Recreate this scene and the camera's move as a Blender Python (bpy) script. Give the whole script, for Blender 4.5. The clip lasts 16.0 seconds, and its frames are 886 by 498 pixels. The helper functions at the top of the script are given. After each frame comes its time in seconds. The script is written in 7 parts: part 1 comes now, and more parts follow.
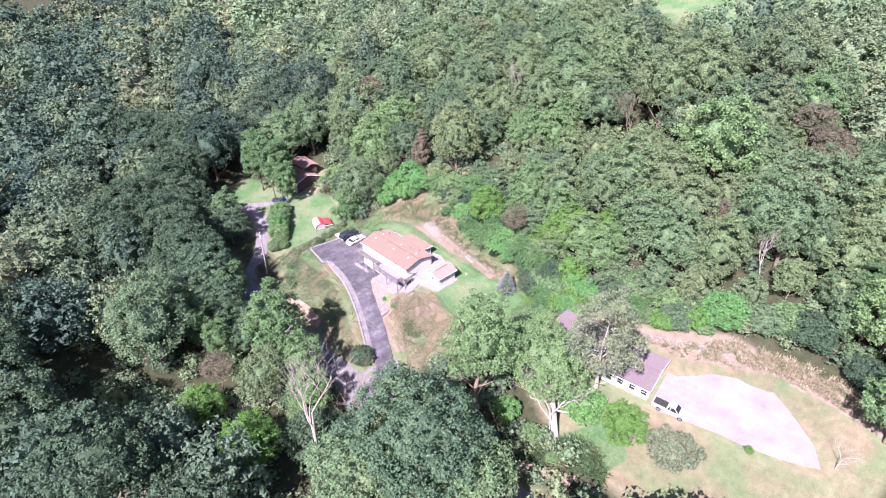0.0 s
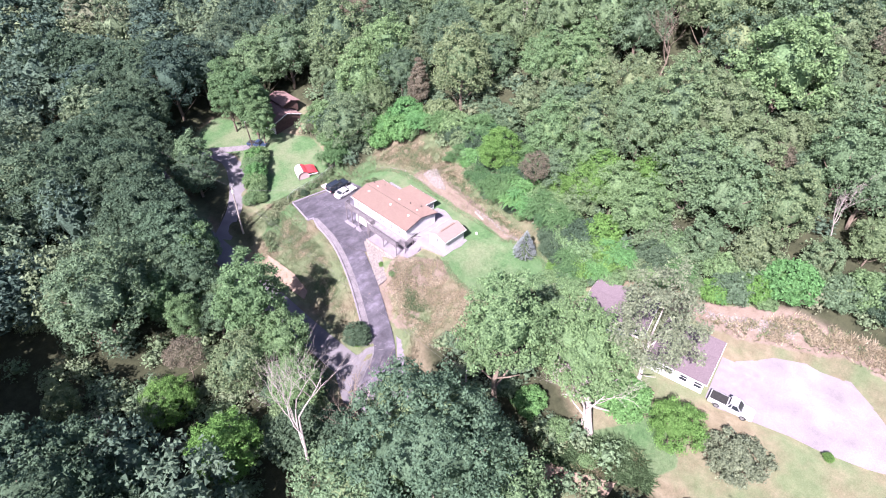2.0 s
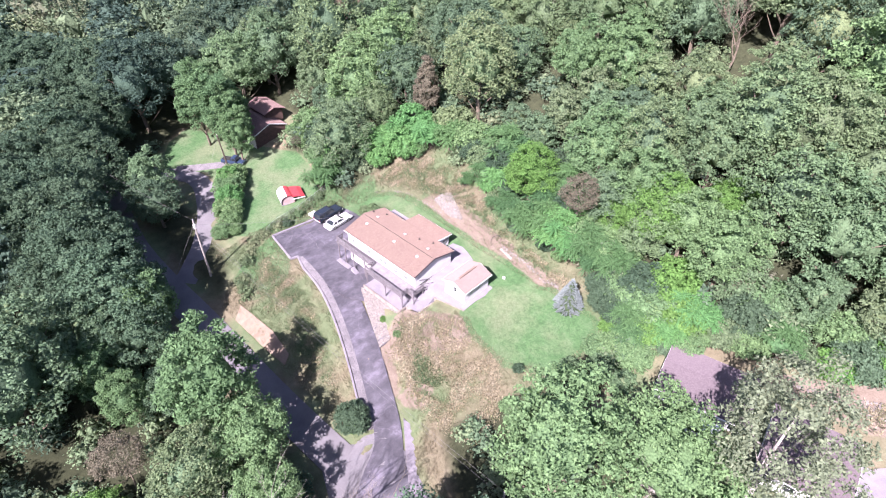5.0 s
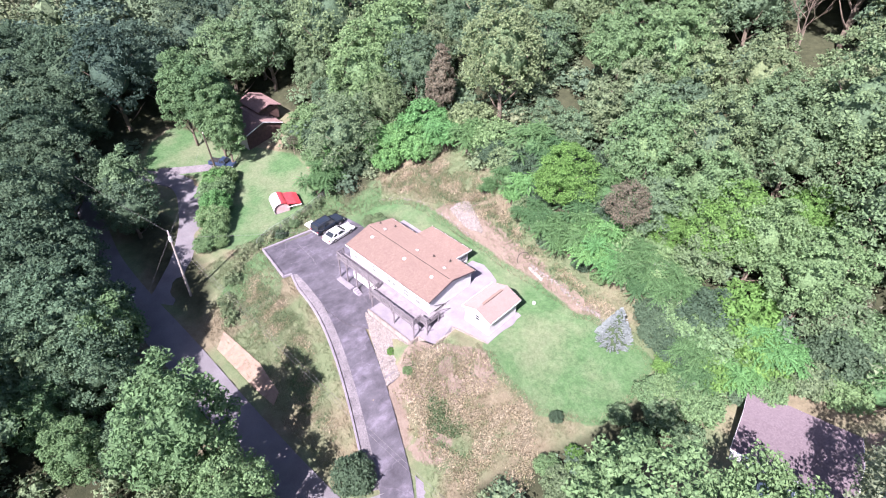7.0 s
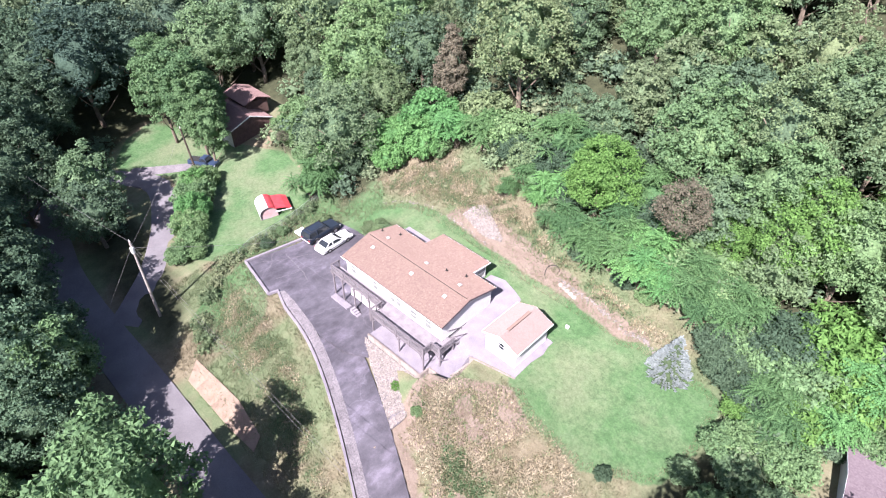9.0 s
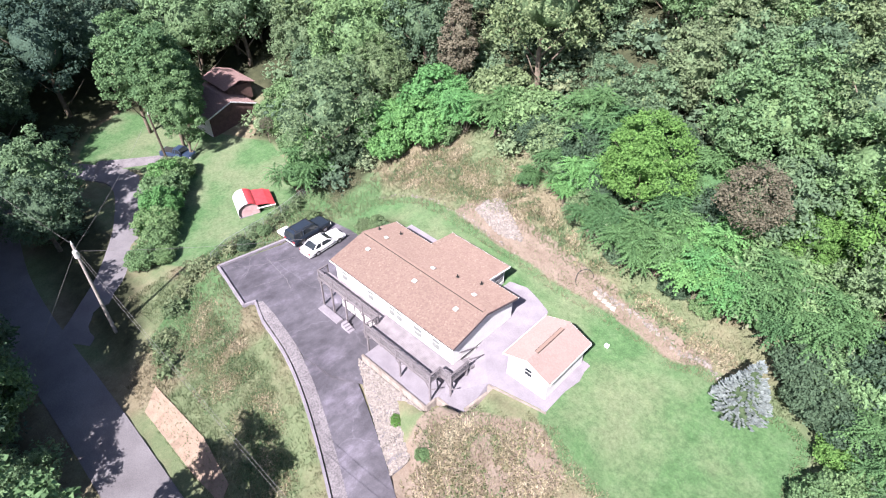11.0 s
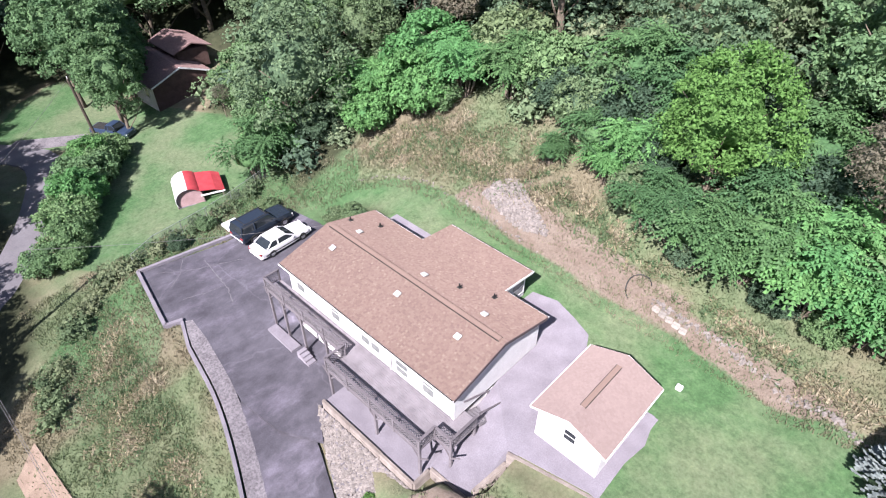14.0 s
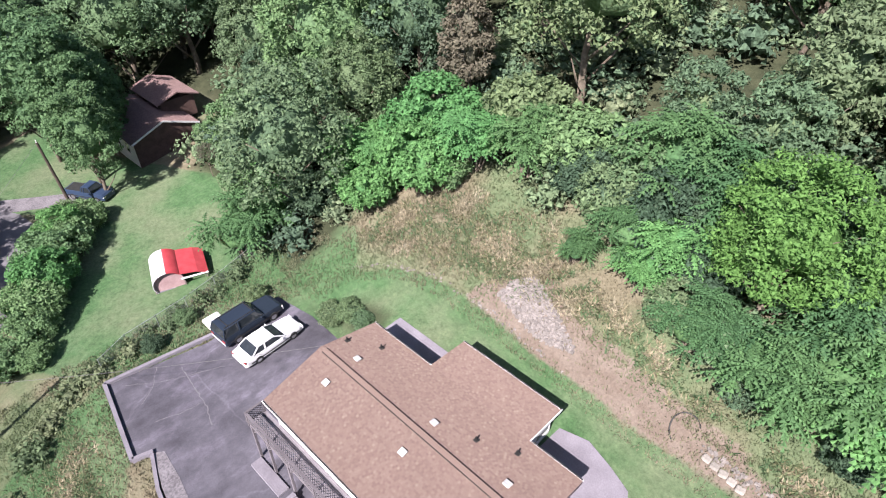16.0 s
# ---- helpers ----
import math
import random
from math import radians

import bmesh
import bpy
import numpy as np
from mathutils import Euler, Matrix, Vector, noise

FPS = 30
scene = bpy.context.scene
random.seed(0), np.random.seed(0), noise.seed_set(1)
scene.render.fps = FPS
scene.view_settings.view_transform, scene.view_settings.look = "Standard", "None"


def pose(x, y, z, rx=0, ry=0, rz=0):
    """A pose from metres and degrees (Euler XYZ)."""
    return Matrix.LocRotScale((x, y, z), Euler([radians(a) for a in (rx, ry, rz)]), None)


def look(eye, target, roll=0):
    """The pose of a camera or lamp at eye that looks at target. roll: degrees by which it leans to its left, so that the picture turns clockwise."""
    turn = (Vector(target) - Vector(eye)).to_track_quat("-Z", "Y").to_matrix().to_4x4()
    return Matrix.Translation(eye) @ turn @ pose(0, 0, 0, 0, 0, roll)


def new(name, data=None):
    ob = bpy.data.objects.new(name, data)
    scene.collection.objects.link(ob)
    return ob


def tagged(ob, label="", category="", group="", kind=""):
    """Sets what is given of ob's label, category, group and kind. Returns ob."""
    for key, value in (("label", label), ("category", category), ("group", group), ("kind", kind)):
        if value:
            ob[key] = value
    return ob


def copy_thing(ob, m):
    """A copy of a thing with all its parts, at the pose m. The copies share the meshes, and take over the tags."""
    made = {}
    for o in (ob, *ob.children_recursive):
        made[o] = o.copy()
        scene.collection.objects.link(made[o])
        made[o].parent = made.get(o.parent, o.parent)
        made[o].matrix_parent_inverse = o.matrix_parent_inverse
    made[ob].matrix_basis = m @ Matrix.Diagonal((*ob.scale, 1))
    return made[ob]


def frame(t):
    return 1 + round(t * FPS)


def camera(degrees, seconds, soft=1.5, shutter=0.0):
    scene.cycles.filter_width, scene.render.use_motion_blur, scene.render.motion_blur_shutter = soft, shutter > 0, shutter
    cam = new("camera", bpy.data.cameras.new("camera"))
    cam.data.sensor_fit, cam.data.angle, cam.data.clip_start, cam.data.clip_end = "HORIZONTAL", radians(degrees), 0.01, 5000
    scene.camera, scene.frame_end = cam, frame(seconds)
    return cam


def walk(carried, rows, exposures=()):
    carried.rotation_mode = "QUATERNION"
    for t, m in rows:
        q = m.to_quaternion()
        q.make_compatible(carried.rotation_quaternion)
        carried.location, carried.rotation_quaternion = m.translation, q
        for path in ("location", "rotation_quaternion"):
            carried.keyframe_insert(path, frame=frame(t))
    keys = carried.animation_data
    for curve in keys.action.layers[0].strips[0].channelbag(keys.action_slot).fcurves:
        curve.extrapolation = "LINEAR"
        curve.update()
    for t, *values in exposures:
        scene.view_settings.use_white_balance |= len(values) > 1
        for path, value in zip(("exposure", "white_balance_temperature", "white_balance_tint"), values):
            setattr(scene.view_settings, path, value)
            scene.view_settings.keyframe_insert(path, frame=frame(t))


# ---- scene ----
cam = camera(74.52, 16.0, soft=1.1)
PATH = [
    (0, (90.721, -65.498, 75.700), (84.859, -59.551, 70.199), 1.10),
    (0.5, (86.807, -62.885, 73.948), (80.982, -56.895, 68.453), 1.03),
    (1, (83.070, -60.086, 72.433), (77.276, -54.070, 66.934), 1.18),
    (1.5, (79.455, -57.306, 70.864), (73.819, -51.397, 65.092), 1.20),
    (2, (75.691, -54.422, 69.180), (70.461, -48.863, 62.718), 1.25),
    (2.5, (72.269, -51.609, 67.606), (67.056, -46.036, 61.144), 1.29),
    (3, (69.112, -49.040, 65.988), (63.912, -43.454, 59.526), 1.31),
    (3.5, (66.226, -46.719, 64.332), (61.024, -41.126, 57.878), 1.21),
    (4, (63.732, -44.421, 62.776), (58.523, -38.830, 56.326), 1.10),
    (4.2, (62.740, -43.542, 62.170), (57.525, -37.961, 55.715), 0.98),
    (6.3, (52.510, -35.916, 55.036), (47.232, -30.346, 48.624), 0.93),
    (6.5, (51.663, -35.312, 54.327), (46.381, -29.735, 47.925), 1.03),
    (7, (49.524, -33.820, 52.564), (44.225, -28.233, 46.183), 1.09),
    (7.5, (47.424, -32.306, 50.845), (42.119, -26.710, 44.477), 1.08),
    (8, (45.375, -30.774, 49.086), (40.066, -25.170, 42.729), 1.09),
    (8.5, (43.557, -29.326, 47.439), (38.242, -23.715, 41.094), 1.07),
    (9, (41.635, -27.885, 45.769), (36.323, -22.262, 39.432), 1.10),
    (9.2, (40.855, -27.321, 45.070), (35.555, -21.676, 38.743), 1.18),
    (11.3, (34.439, -21.315, 37.891), (29.098, -15.707, 31.564), 0.59),
    (11.5, (33.960, -20.728, 37.307), (28.613, -15.139, 30.968), 0.53),
    (12, (32.712, -19.253, 35.826), (27.365, -13.693, 29.462), 0.36),
    (12.5, (31.318, -17.816, 34.275), (26.006, -12.252, 27.885), 0.28),
    (13, (29.889, -16.345, 32.558), (24.601, -10.764, 26.165), 0.32),
    (13.5, (28.567, -14.887, 30.827), (23.273, -9.290, 24.452), 0.37),
    (14, (27.061, -13.333, 29.181), (21.774, -7.731, 22.804), 0.45),
    (14.5, (25.409, -11.728, 27.942), (20.135, -6.123, 21.557), 0.46),
    (15, (23.907, -10.381, 28.027), (18.653, -4.780, 21.623), 0.40),
    (15.2, (23.277, -9.840, 28.410), (18.010, -4.244, 22.011), 0.43),
    (15.5, (22.273, -9.002, 29.223), (16.984, -3.391, 22.855), 0.46),
    (16, (20.463, -7.510, 31.200), (15.158, -1.859, 24.881), 0.55),
]
walk(cam, [(t, look(e, g, r)) for t, e, g, r in PATH],
     exposures=[(0, 1.66, 6020, 33), (4, 1.65, 6040, 31), (8, 1.63, 6050, 27), (11.5, 1.50, 6150, 18.5), (14, 1.22, 6030, 19), (16, 1.18, 6170, 18)])

# ---- world and sun ----
SUN_AZ, SUN_EL = radians(-74), radians(45.5)
SUN_DIR = Vector((math.cos(SUN_AZ) * math.cos(SUN_EL), math.sin(SUN_AZ) * math.cos(SUN_EL), math.sin(SUN_EL)))
world = bpy.data.worlds.new("world")
scene.world = world
world.use_nodes = True
wn = world.node_tree.nodes
sky = wn.new("ShaderNodeTexSky")
sky.sky_type = 'NISHITA'
sky.sun_disc = False
sky.sun_elevation = SUN_EL
sky.sun_rotation = math.pi / 2 - SUN_AZ
sky.air_density, sky.dust_density = 1.0, 1.5
world.node_tree.links.new(sky.outputs[0], wn["Background"].inputs[0])
wn["Background"].inputs[1].default_value = 0.066
sun = new("sun", bpy.data.lights.new("sun", 'SUN'))
sun.data.energy, sun.data.angle, sun.data.color = 5.0, radians(0.55), (1.0, 0.95, 0.88)
sun.matrix_world = look(SUN_DIR * 200, (0, 0, 0))

# ---- materials ----
def nodes_of(name):
    m = bpy.data.materials.new(name)
    m.use_nodes = True
    return m, m.node_tree.nodes, m.node_tree.links, m.node_tree.nodes["Principled BSDF"]


def ramp(n, l, src, stops):
    r = n.new("ShaderNodeValToRGB")
    e = r.color_ramp.elements
    while len(e) < len(stops):
        e.new(0.5)
    for el, (p, c) in zip(e, stops):
        el.position, el.color = p, (*c, 1)
    l.new(src, r.inputs[0])
    return r.outputs[0]


def noise_tex(n, l, scale, detail=4, rough=0.55, coord="Object", stretch=None):
    tc = n.new("ShaderNodeTexCoord")
    t = n.new("ShaderNodeTexNoise")
    t.inputs["Scale"].default_value, t.inputs["Detail"].default_value, t.inputs["Roughness"].default_value = scale, detail, rough
    if stretch:
        mp = n.new("ShaderNodeMapping")
        mp.inputs["Scale"].default_value = stretch
        l.new(tc.outputs[coord], mp.inputs[0])
        l.new(mp.outputs[0], t.inputs["Vector"])
    else:
        l.new(tc.outputs[coord], t.inputs["Vector"])
    return t.outputs["Fac"]


def mixc(n, l, fac, a, b, mode='MIX'):
    m = n.new("ShaderNodeMix")
    m.data_type, m.blend_type = 'RGBA', mode
    for sock, v in ((m.inputs["Factor"], fac), (m.inputs[6], a), (m.inputs[7], b)):
        if isinstance(v, (int, float)):
            sock.default_value = v
        elif isinstance(v, tuple):
            sock.default_value = (*v, 1)
        else:
            l.new(v, sock)
    return m.outputs[2]


def bump(n, l, bs, height, strength=0.4, dist=0.05):
    b = n.new("ShaderNodeBump")
    b.inputs["Strength"].default_value, b.inputs["Distance"].default_value = strength, dist
    l.new(height, b.inputs["Height"])
    l.new(b.outputs[0], bs.inputs["Normal"])


def surface(name, dark, light, scale=2.0, fine=25.0, rough=0.8, metal=0.0, bumpy=0.3, dist=0.02, coord="Object", spec=0.3, jitter=0.0, grit=(0.75, 1.2)):
    """Two-scale mottled material between two real base colours."""
    m, n, l, bs = nodes_of(name)
    big = noise_tex(n, l, scale, coord=coord)
    small = noise_tex(n, l, fine, coord=coord, detail=3)
    c = ramp(n, l, big, [(0.3, dark), (0.7, light)])
    g = ramp(n, l, small, [(0.3, (grit[0],) * 3), (0.7, (grit[1],) * 3)])
    c = mixc(n, l, 0.6, c, g, 'MULTIPLY')
    if jitter:
        oi = n.new("ShaderNodeObjectInfo")
        k = ramp(n, l, oi.outputs["Random"], [(0.0, (1 - jitter,) * 3), (1.0, (1 + jitter,) * 3)])
        c = mixc(n, l, 1.0, c, k, 'MULTIPLY')
    l.new(c, bs.inputs["Base Color"])
    bs.inputs["Roughness"].default_value, bs.inputs["Metallic"].default_value = rough, metal
    bs.inputs["Specular IOR Level"].default_value = spec
    bs.inputs["Diffuse Roughness"].default_value = 1.0 if rough >= 0.8 else 0.2
    if bumpy:
        bump(n, l, bs, small, bumpy, dist)
    return m


def leaf_material(name, stops, by_tone=False, translucent=0.38, grain=4.2):
    """Foliage: tint by tree (object random, or the tree's tone in a wood) and by leaf."""
    m, n, l, bs = nodes_of(name)
    geo = n.new("ShaderNodeNewGeometry")
    oi = n.new("ShaderNodeObjectInfo")
    src = oi.outputs["Random"]
    if by_tone:
        at_ = n.new("ShaderNodeAttribute")
        at_.attribute_name = "tone"
        src = at_.outputs["Fac"]
    c = ramp(n, l, src, stops)
    k = ramp(n, l, geo.outputs["Random Per Island"], [(0.0, (0.76, 0.79, 0.77)), (0.5, (1.0, 1.0, 1.0)), (1.0, (1.16, 1.15, 1.12))])
    c = mixc(n, l, 1.0, c, k, 'MULTIPLY')
    # single leaf sprays: cells with a tone and a bulge of their own
    tcl = n.new("ShaderNodeTexCoord")
    wob = n.new("ShaderNodeTexNoise")
    wob.inputs["Scale"].default_value = grain * 0.8
    l.new(tcl.outputs["Object"], wob.inputs["Vector"])
    off = n.new("ShaderNodeVectorMath")
    off.operation = 'MULTIPLY_ADD'
    off.inputs[1].default_value = (1.2 / grain,) * 3
    l.new(wob.outputs["Color"], off.inputs[0])
    l.new(tcl.outputs["Object"], off.inputs[2])
    cell = n.new("ShaderNodeTexVoronoi")
    cell.inputs["Scale"].default_value = grain
    l.new(off.outputs[0], cell.inputs["Vector"])
    sc_ = n.new("ShaderNodeSeparateColor")
    l.new(cell.outputs["Color"], sc_.inputs[0])
    c = mixc(n, l, 1.0, c, ramp(n, l, sc_.outputs[0], [(0.0, (0.86, 0.87, 0.86)), (0.5, (0.98, 0.98, 0.98)), (1.0, (1.10, 1.09, 1.07))]), 'MULTIPLY')
    # shade of the gaps between sprays, painted in: cells darken towards their rims
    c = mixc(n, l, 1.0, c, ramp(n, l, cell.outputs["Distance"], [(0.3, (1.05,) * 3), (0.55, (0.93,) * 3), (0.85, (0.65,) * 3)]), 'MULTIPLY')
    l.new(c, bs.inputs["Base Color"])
    inv = n.new("ShaderNodeMath")
    inv.operation = 'MULTIPLY_ADD'
    inv.inputs[1].default_value = -1.0
    l.new(cell.outputs["Distance"], inv.inputs[0])
    l.new(sc_.outputs[1], inv.inputs[2])
    bump(n, l, bs, inv.outputs[0], 0.5, 0.5 / grain)
    bs.inputs["Roughness"].default_value, bs.inputs["Specular IOR Level"].default_value = 0.65, 0.12
    tr = n.new("ShaderNodeBsdfTranslucent")
    l.new(c, tr.inputs["Color"])
    mx = n.new("ShaderNodeMixShader")
    mx.inputs[0].default_value = translucent
    l.new(bs.outputs[0], mx.inputs[1])
    l.new(tr.outputs[0], mx.inputs[2])
    l.new(mx.outputs[0], n["Material Output"].inputs[0])
    return m


GREENS = [(0.0, (0.117, 0.185, 0.118)), (0.2, (0.152, 0.232, 0.137)), (0.4, (0.173, 0.271, 0.147)), (0.55, (0.196, 0.257, 0.144)), (0.7, (0.208, 0.287, 0.149)), (0.85, (0.180, 0.280, 0.145)), (0.97, (0.228, 0.294, 0.152)), (1.0, (0.212, 0.224, 0.154))]
M_LEAF = leaf_material("leaf_green", GREENS)
M_LEAF_WOOD = leaf_material("leaf_wood", [(0.0, (0.117, 0.179, 0.125)), (0.2, (0.158, 0.237, 0.148)), (0.4, (0.193, 0.288, 0.168)), (0.55, (0.231, 0.291, 0.177)), (0.7, (0.242, 0.323, 0.182)), (0.85, (0.204, 0.307, 0.177)), (0.94, (0.268, 0.327, 0.184)), (1.0, (0.246, 0.246, 0.184))], by_tone=True, grain=3.4)
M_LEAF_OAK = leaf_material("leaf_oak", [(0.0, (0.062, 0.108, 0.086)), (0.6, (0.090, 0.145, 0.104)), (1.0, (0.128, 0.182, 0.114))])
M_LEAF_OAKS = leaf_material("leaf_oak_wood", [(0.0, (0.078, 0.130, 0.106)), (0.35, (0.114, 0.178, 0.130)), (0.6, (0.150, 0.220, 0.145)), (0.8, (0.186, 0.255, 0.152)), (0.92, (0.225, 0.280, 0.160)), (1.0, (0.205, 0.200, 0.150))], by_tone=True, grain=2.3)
M_LEAF_SUMAC = leaf_material("leaf_sumac", [(0.0, (0.082, 0.172, 0.078)), (1.0, (0.130, 0.240, 0.098))], translucent=0.35)
M_LEAF_BRIGHT = leaf_material("leaf_bright", [(0.0, (0.120, 0.290, 0.108)), (1.0, (0.165, 0.335, 0.120))], translucent=0.35)
M_LEAF_FRESH = leaf_material("leaf_fresh", [(0.0, (0.166, 0.276, 0.135)), (1.0, (0.204, 0.318, 0.145))], translucent=0.35)
M_LEAF_YELLOW = leaf_material("leaf_yellow_green", [(0.0, (0.148, 0.305, 0.084)), (1.0, (0.180, 0.325, 0.095))], translucent=0.4)
M_LEAF_BROWN = leaf_material("leaf_brown", [(0.0, (0.178, 0.178, 0.128)), (1.0, (0.228, 0.198, 0.148))])
M_LEAF_TEAL = leaf_material("leaf_blue_green", [(0.0, (0.120, 0.200, 0.126)), (1.0, (0.150, 0.236, 0.140))])
M_LEAF_POPLAR = leaf_material("leaf_poplar", [(0.0, (0.128, 0.226, 0.110)), (1.0, (0.162, 0.266, 0.124))])
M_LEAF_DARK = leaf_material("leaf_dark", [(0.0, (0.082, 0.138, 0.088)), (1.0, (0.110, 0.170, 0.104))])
M_LEAF_BLUE = leaf_material("needle_blue", [(0.0, (0.24, 0.275, 0.275)), (1.0, (0.26, 0.30, 0.30))], translucent=0.1)
M_LEAF_GREY = leaf_material("leaf_greyish", [(0.0, (0.21, 0.255, 0.165)), (1.0, (0.25, 0.29, 0.19))])
M_CORE = surface("shaded_leaves", (0.03, 0.05, 0.028), (0.075, 0.105, 0.055), 2.5, 8.0, 0.95, bumpy=0.6, dist=0.1, spec=0.05)
M_BARK = surface("bark", (0.10, 0.08, 0.06), (0.22, 0.18, 0.14), 3, 30, 0.9, bumpy=0.5)
M_DEADWOOD = surface("dead_wood", (0.24, 0.212, 0.195), (0.37, 0.335, 0.31), 3, 30, 0.85)
M_ROAD = surface("asphalt_road", (0.135, 0.125, 0.136), (0.19, 0.178, 0.192), 0.3, 9, 0.85, bumpy=0.2)
M_CONCRETE = surface("concrete", (0.170, 0.153, 0.176), (0.230, 0.210, 0.238), 0.8, 14, 0.85)
M_GRAVEL = surface("gravel", (0.135, 0.122, 0.132), (0.205, 0.187, 0.200), 0.8, 7, 0.95, bumpy=0.8, grit=(0.35, 1.5))
M_SIDING = surface("white_siding", (0.56, 0.54, 0.545), (0.63, 0.61, 0.615), 1.2, 20, 0.5, bumpy=0.05)
M_TRIM = surface("white_trim", (0.74, 0.72, 0.72), (0.80, 0.78, 0.78), 2, 30, 0.45, bumpy=0.0)


def worn_asphalt(name, dark, light, crack):
    m, n, l, bs = nodes_of(name)
    big, mid, fine = noise_tex(n, l, 0.16, 5, 0.6), noise_tex(n, l, 0.9, 5, 0.65), noise_tex(n, l, 14.0, 3)
    c = ramp(n, l, big, [(0.3, dark), (0.5, tuple((a + b) / 2 for a, b in zip(dark, light))), (0.72, light)])
    c = mixc(n, l, 0.8, c, ramp(n, l, mid, [(0.3, (0.75,) * 3), (0.7, (1.22,) * 3)]), 'MULTIPLY')
    c = mixc(n, l, 0.6, c, ramp(n, l, fine, [(0.25, (0.75,) * 3), (0.75, (1.25,) * 3)]), 'MULTIPLY')
    worn = noise_tex(n, l, 0.5, 6, 0.7, stretch=(1.0, 0.45, 1.0))
    c = mixc(n, l, 1.0, c, ramp(n, l, worn, [(0.38, (0.78,) * 3), (0.52, (1.0,) * 3), (0.66, (1.6, 1.55, 1.6))]), 'MULTIPLY')
    tc = n.new("ShaderNodeTexCoord")
    ad = n.new("ShaderNodeVectorMath")
    sc = n.new("ShaderNodeVectorMath")
    sc.operation, ad.operation = 'SCALE', 'ADD'
    nt = n.new("ShaderNodeTexNoise")
    nt.inputs["Scale"].default_value = 0.8
    l.new(tc.outputs["Object"], nt.inputs["Vector"])
    l.new(nt.outputs["Color"], sc.inputs[0])
    sc.inputs["Scale"].default_value = 1.6
    l.new(tc.outputs["Object"], ad.inputs[0])
    l.new(sc.outputs[0], ad.inputs[1])
    v = n.new("ShaderNodeTexVoronoi")
    v.feature = 'DISTANCE_TO_EDGE'
    v.voronoi_dimensions = '2D'
    v.inputs["Scale"].default_value = crack
    l.new(ad.outputs[0], v.inputs["Vector"])
    k = ramp(n, l, v.outputs["Distance"], [(0.0, (1.5,) * 3), (0.006, (1.3,) * 3), (0.011, (1, 1, 1))])
    c = mixc(n, l, 0.6, c, k, 'MULTIPLY')
    l.new(c, bs.inputs["Base Color"])
    bs.inputs["Roughness"].default_value, bs.inputs["Specular IOR Level"].default_value = 0.85, 0.25
    bump(n, l, bs, fine, 0.3, 0.02)
    return m


M_ASPHALT = worn_asphalt("worn_asphalt", (0.058, 0.0535, 0.065), (0.128, 0.119, 0.141), 0.11)
M_CRACK = surface("dusty_crack", (0.125, 0.117, 0.132), (0.165, 0.156, 0.168), 2, 20, 0.9, bumpy=0.2)


# ---- building blocks ----
def part(name, bm, material, parent=None, label="", m=None, smooth=False):
    me = bpy.data.meshes.new(name)
    bm.normal_update()
    bm.to_mesh(me)
    bm.free()
    me.materials.append(material)
    if smooth:
        me.polygons.foreach_set("use_smooth", [True] * len(me.polygons))
    ob = new(name, me)
    if parent:
        ob.parent = parent
    if m is not None:
        ob.matrix_basis = m
    if label:
        tagged(ob, label)
    return ob


def raw(name, verts, faces, material, parent=None, smooth=False):
    me = bpy.data.meshes.new(name)
    me.from_pydata(verts, [], faces)
    me.materials.append(material)
    if smooth:
        me.polygons.foreach_set("use_smooth", [True] * len(me.polygons))
    ob = new(name, me)
    if parent:
        ob.parent = parent
    return ob


def empty(name, m, label, category, group="", kind=""):
    e = new(name)
    e.empty_display_size = 0.2
    e.matrix_basis = m
    return tagged(e, label, category, group, kind)


def box(bm, x0, x1, y0, y1, z0, z1, bev=0.0, m=None):
    r = bmesh.ops.create_cube(bm, size=1.0)
    vs = r["verts"]
    for v in vs:
        v.co = Vector(((x0 + x1) / 2 + v.co.x * (x1 - x0), (y0 + y1) / 2 + v.co.y * (y1 - y0), (z0 + z1) / 2 + v.co.z * (z1 - z0)))
    if bev:
        es = list({e for v in vs for e in v.link_edges})
        o = bmesh.ops.bevel(bm, geom=es, offset=bev, segments=1, affect='EDGES')
        vs = list({v for f in o["faces"] for v in f.verts} | {v for v in vs if v.is_valid})
    if m is not None:
        bmesh.ops.transform(bm, matrix=m, verts=vs)
    return bm


def boxes(*dims, bev=0.0):
    bm = bmesh.new()
    for d in dims:
        box(bm, *d, bev=bev)
    return bm


def prism(outline, z0, z1):
    """A slab with an outline in plan; z0 and z1 may be functions of x, y."""
    bm = bmesh.new()
    f = lambda z, x, y: z(x, y) if callable(z) else z
    lo = [bm.verts.new((x, y, f(z0, x, y))) for x, y in outline]
    hi = [bm.verts.new((x, y, f(z1, x, y))) for x, y in outline]
    bm.faces.new(hi)
    bm.faces.new(lo[::-1])
    for i in range(len(lo)):
        j = (i + 1) % len(lo)
        bm.faces.new((lo[i], lo[j], hi[j], hi[i]))
    bmesh.ops.recalc_face_normals(bm, faces=bm.faces)
    return bm


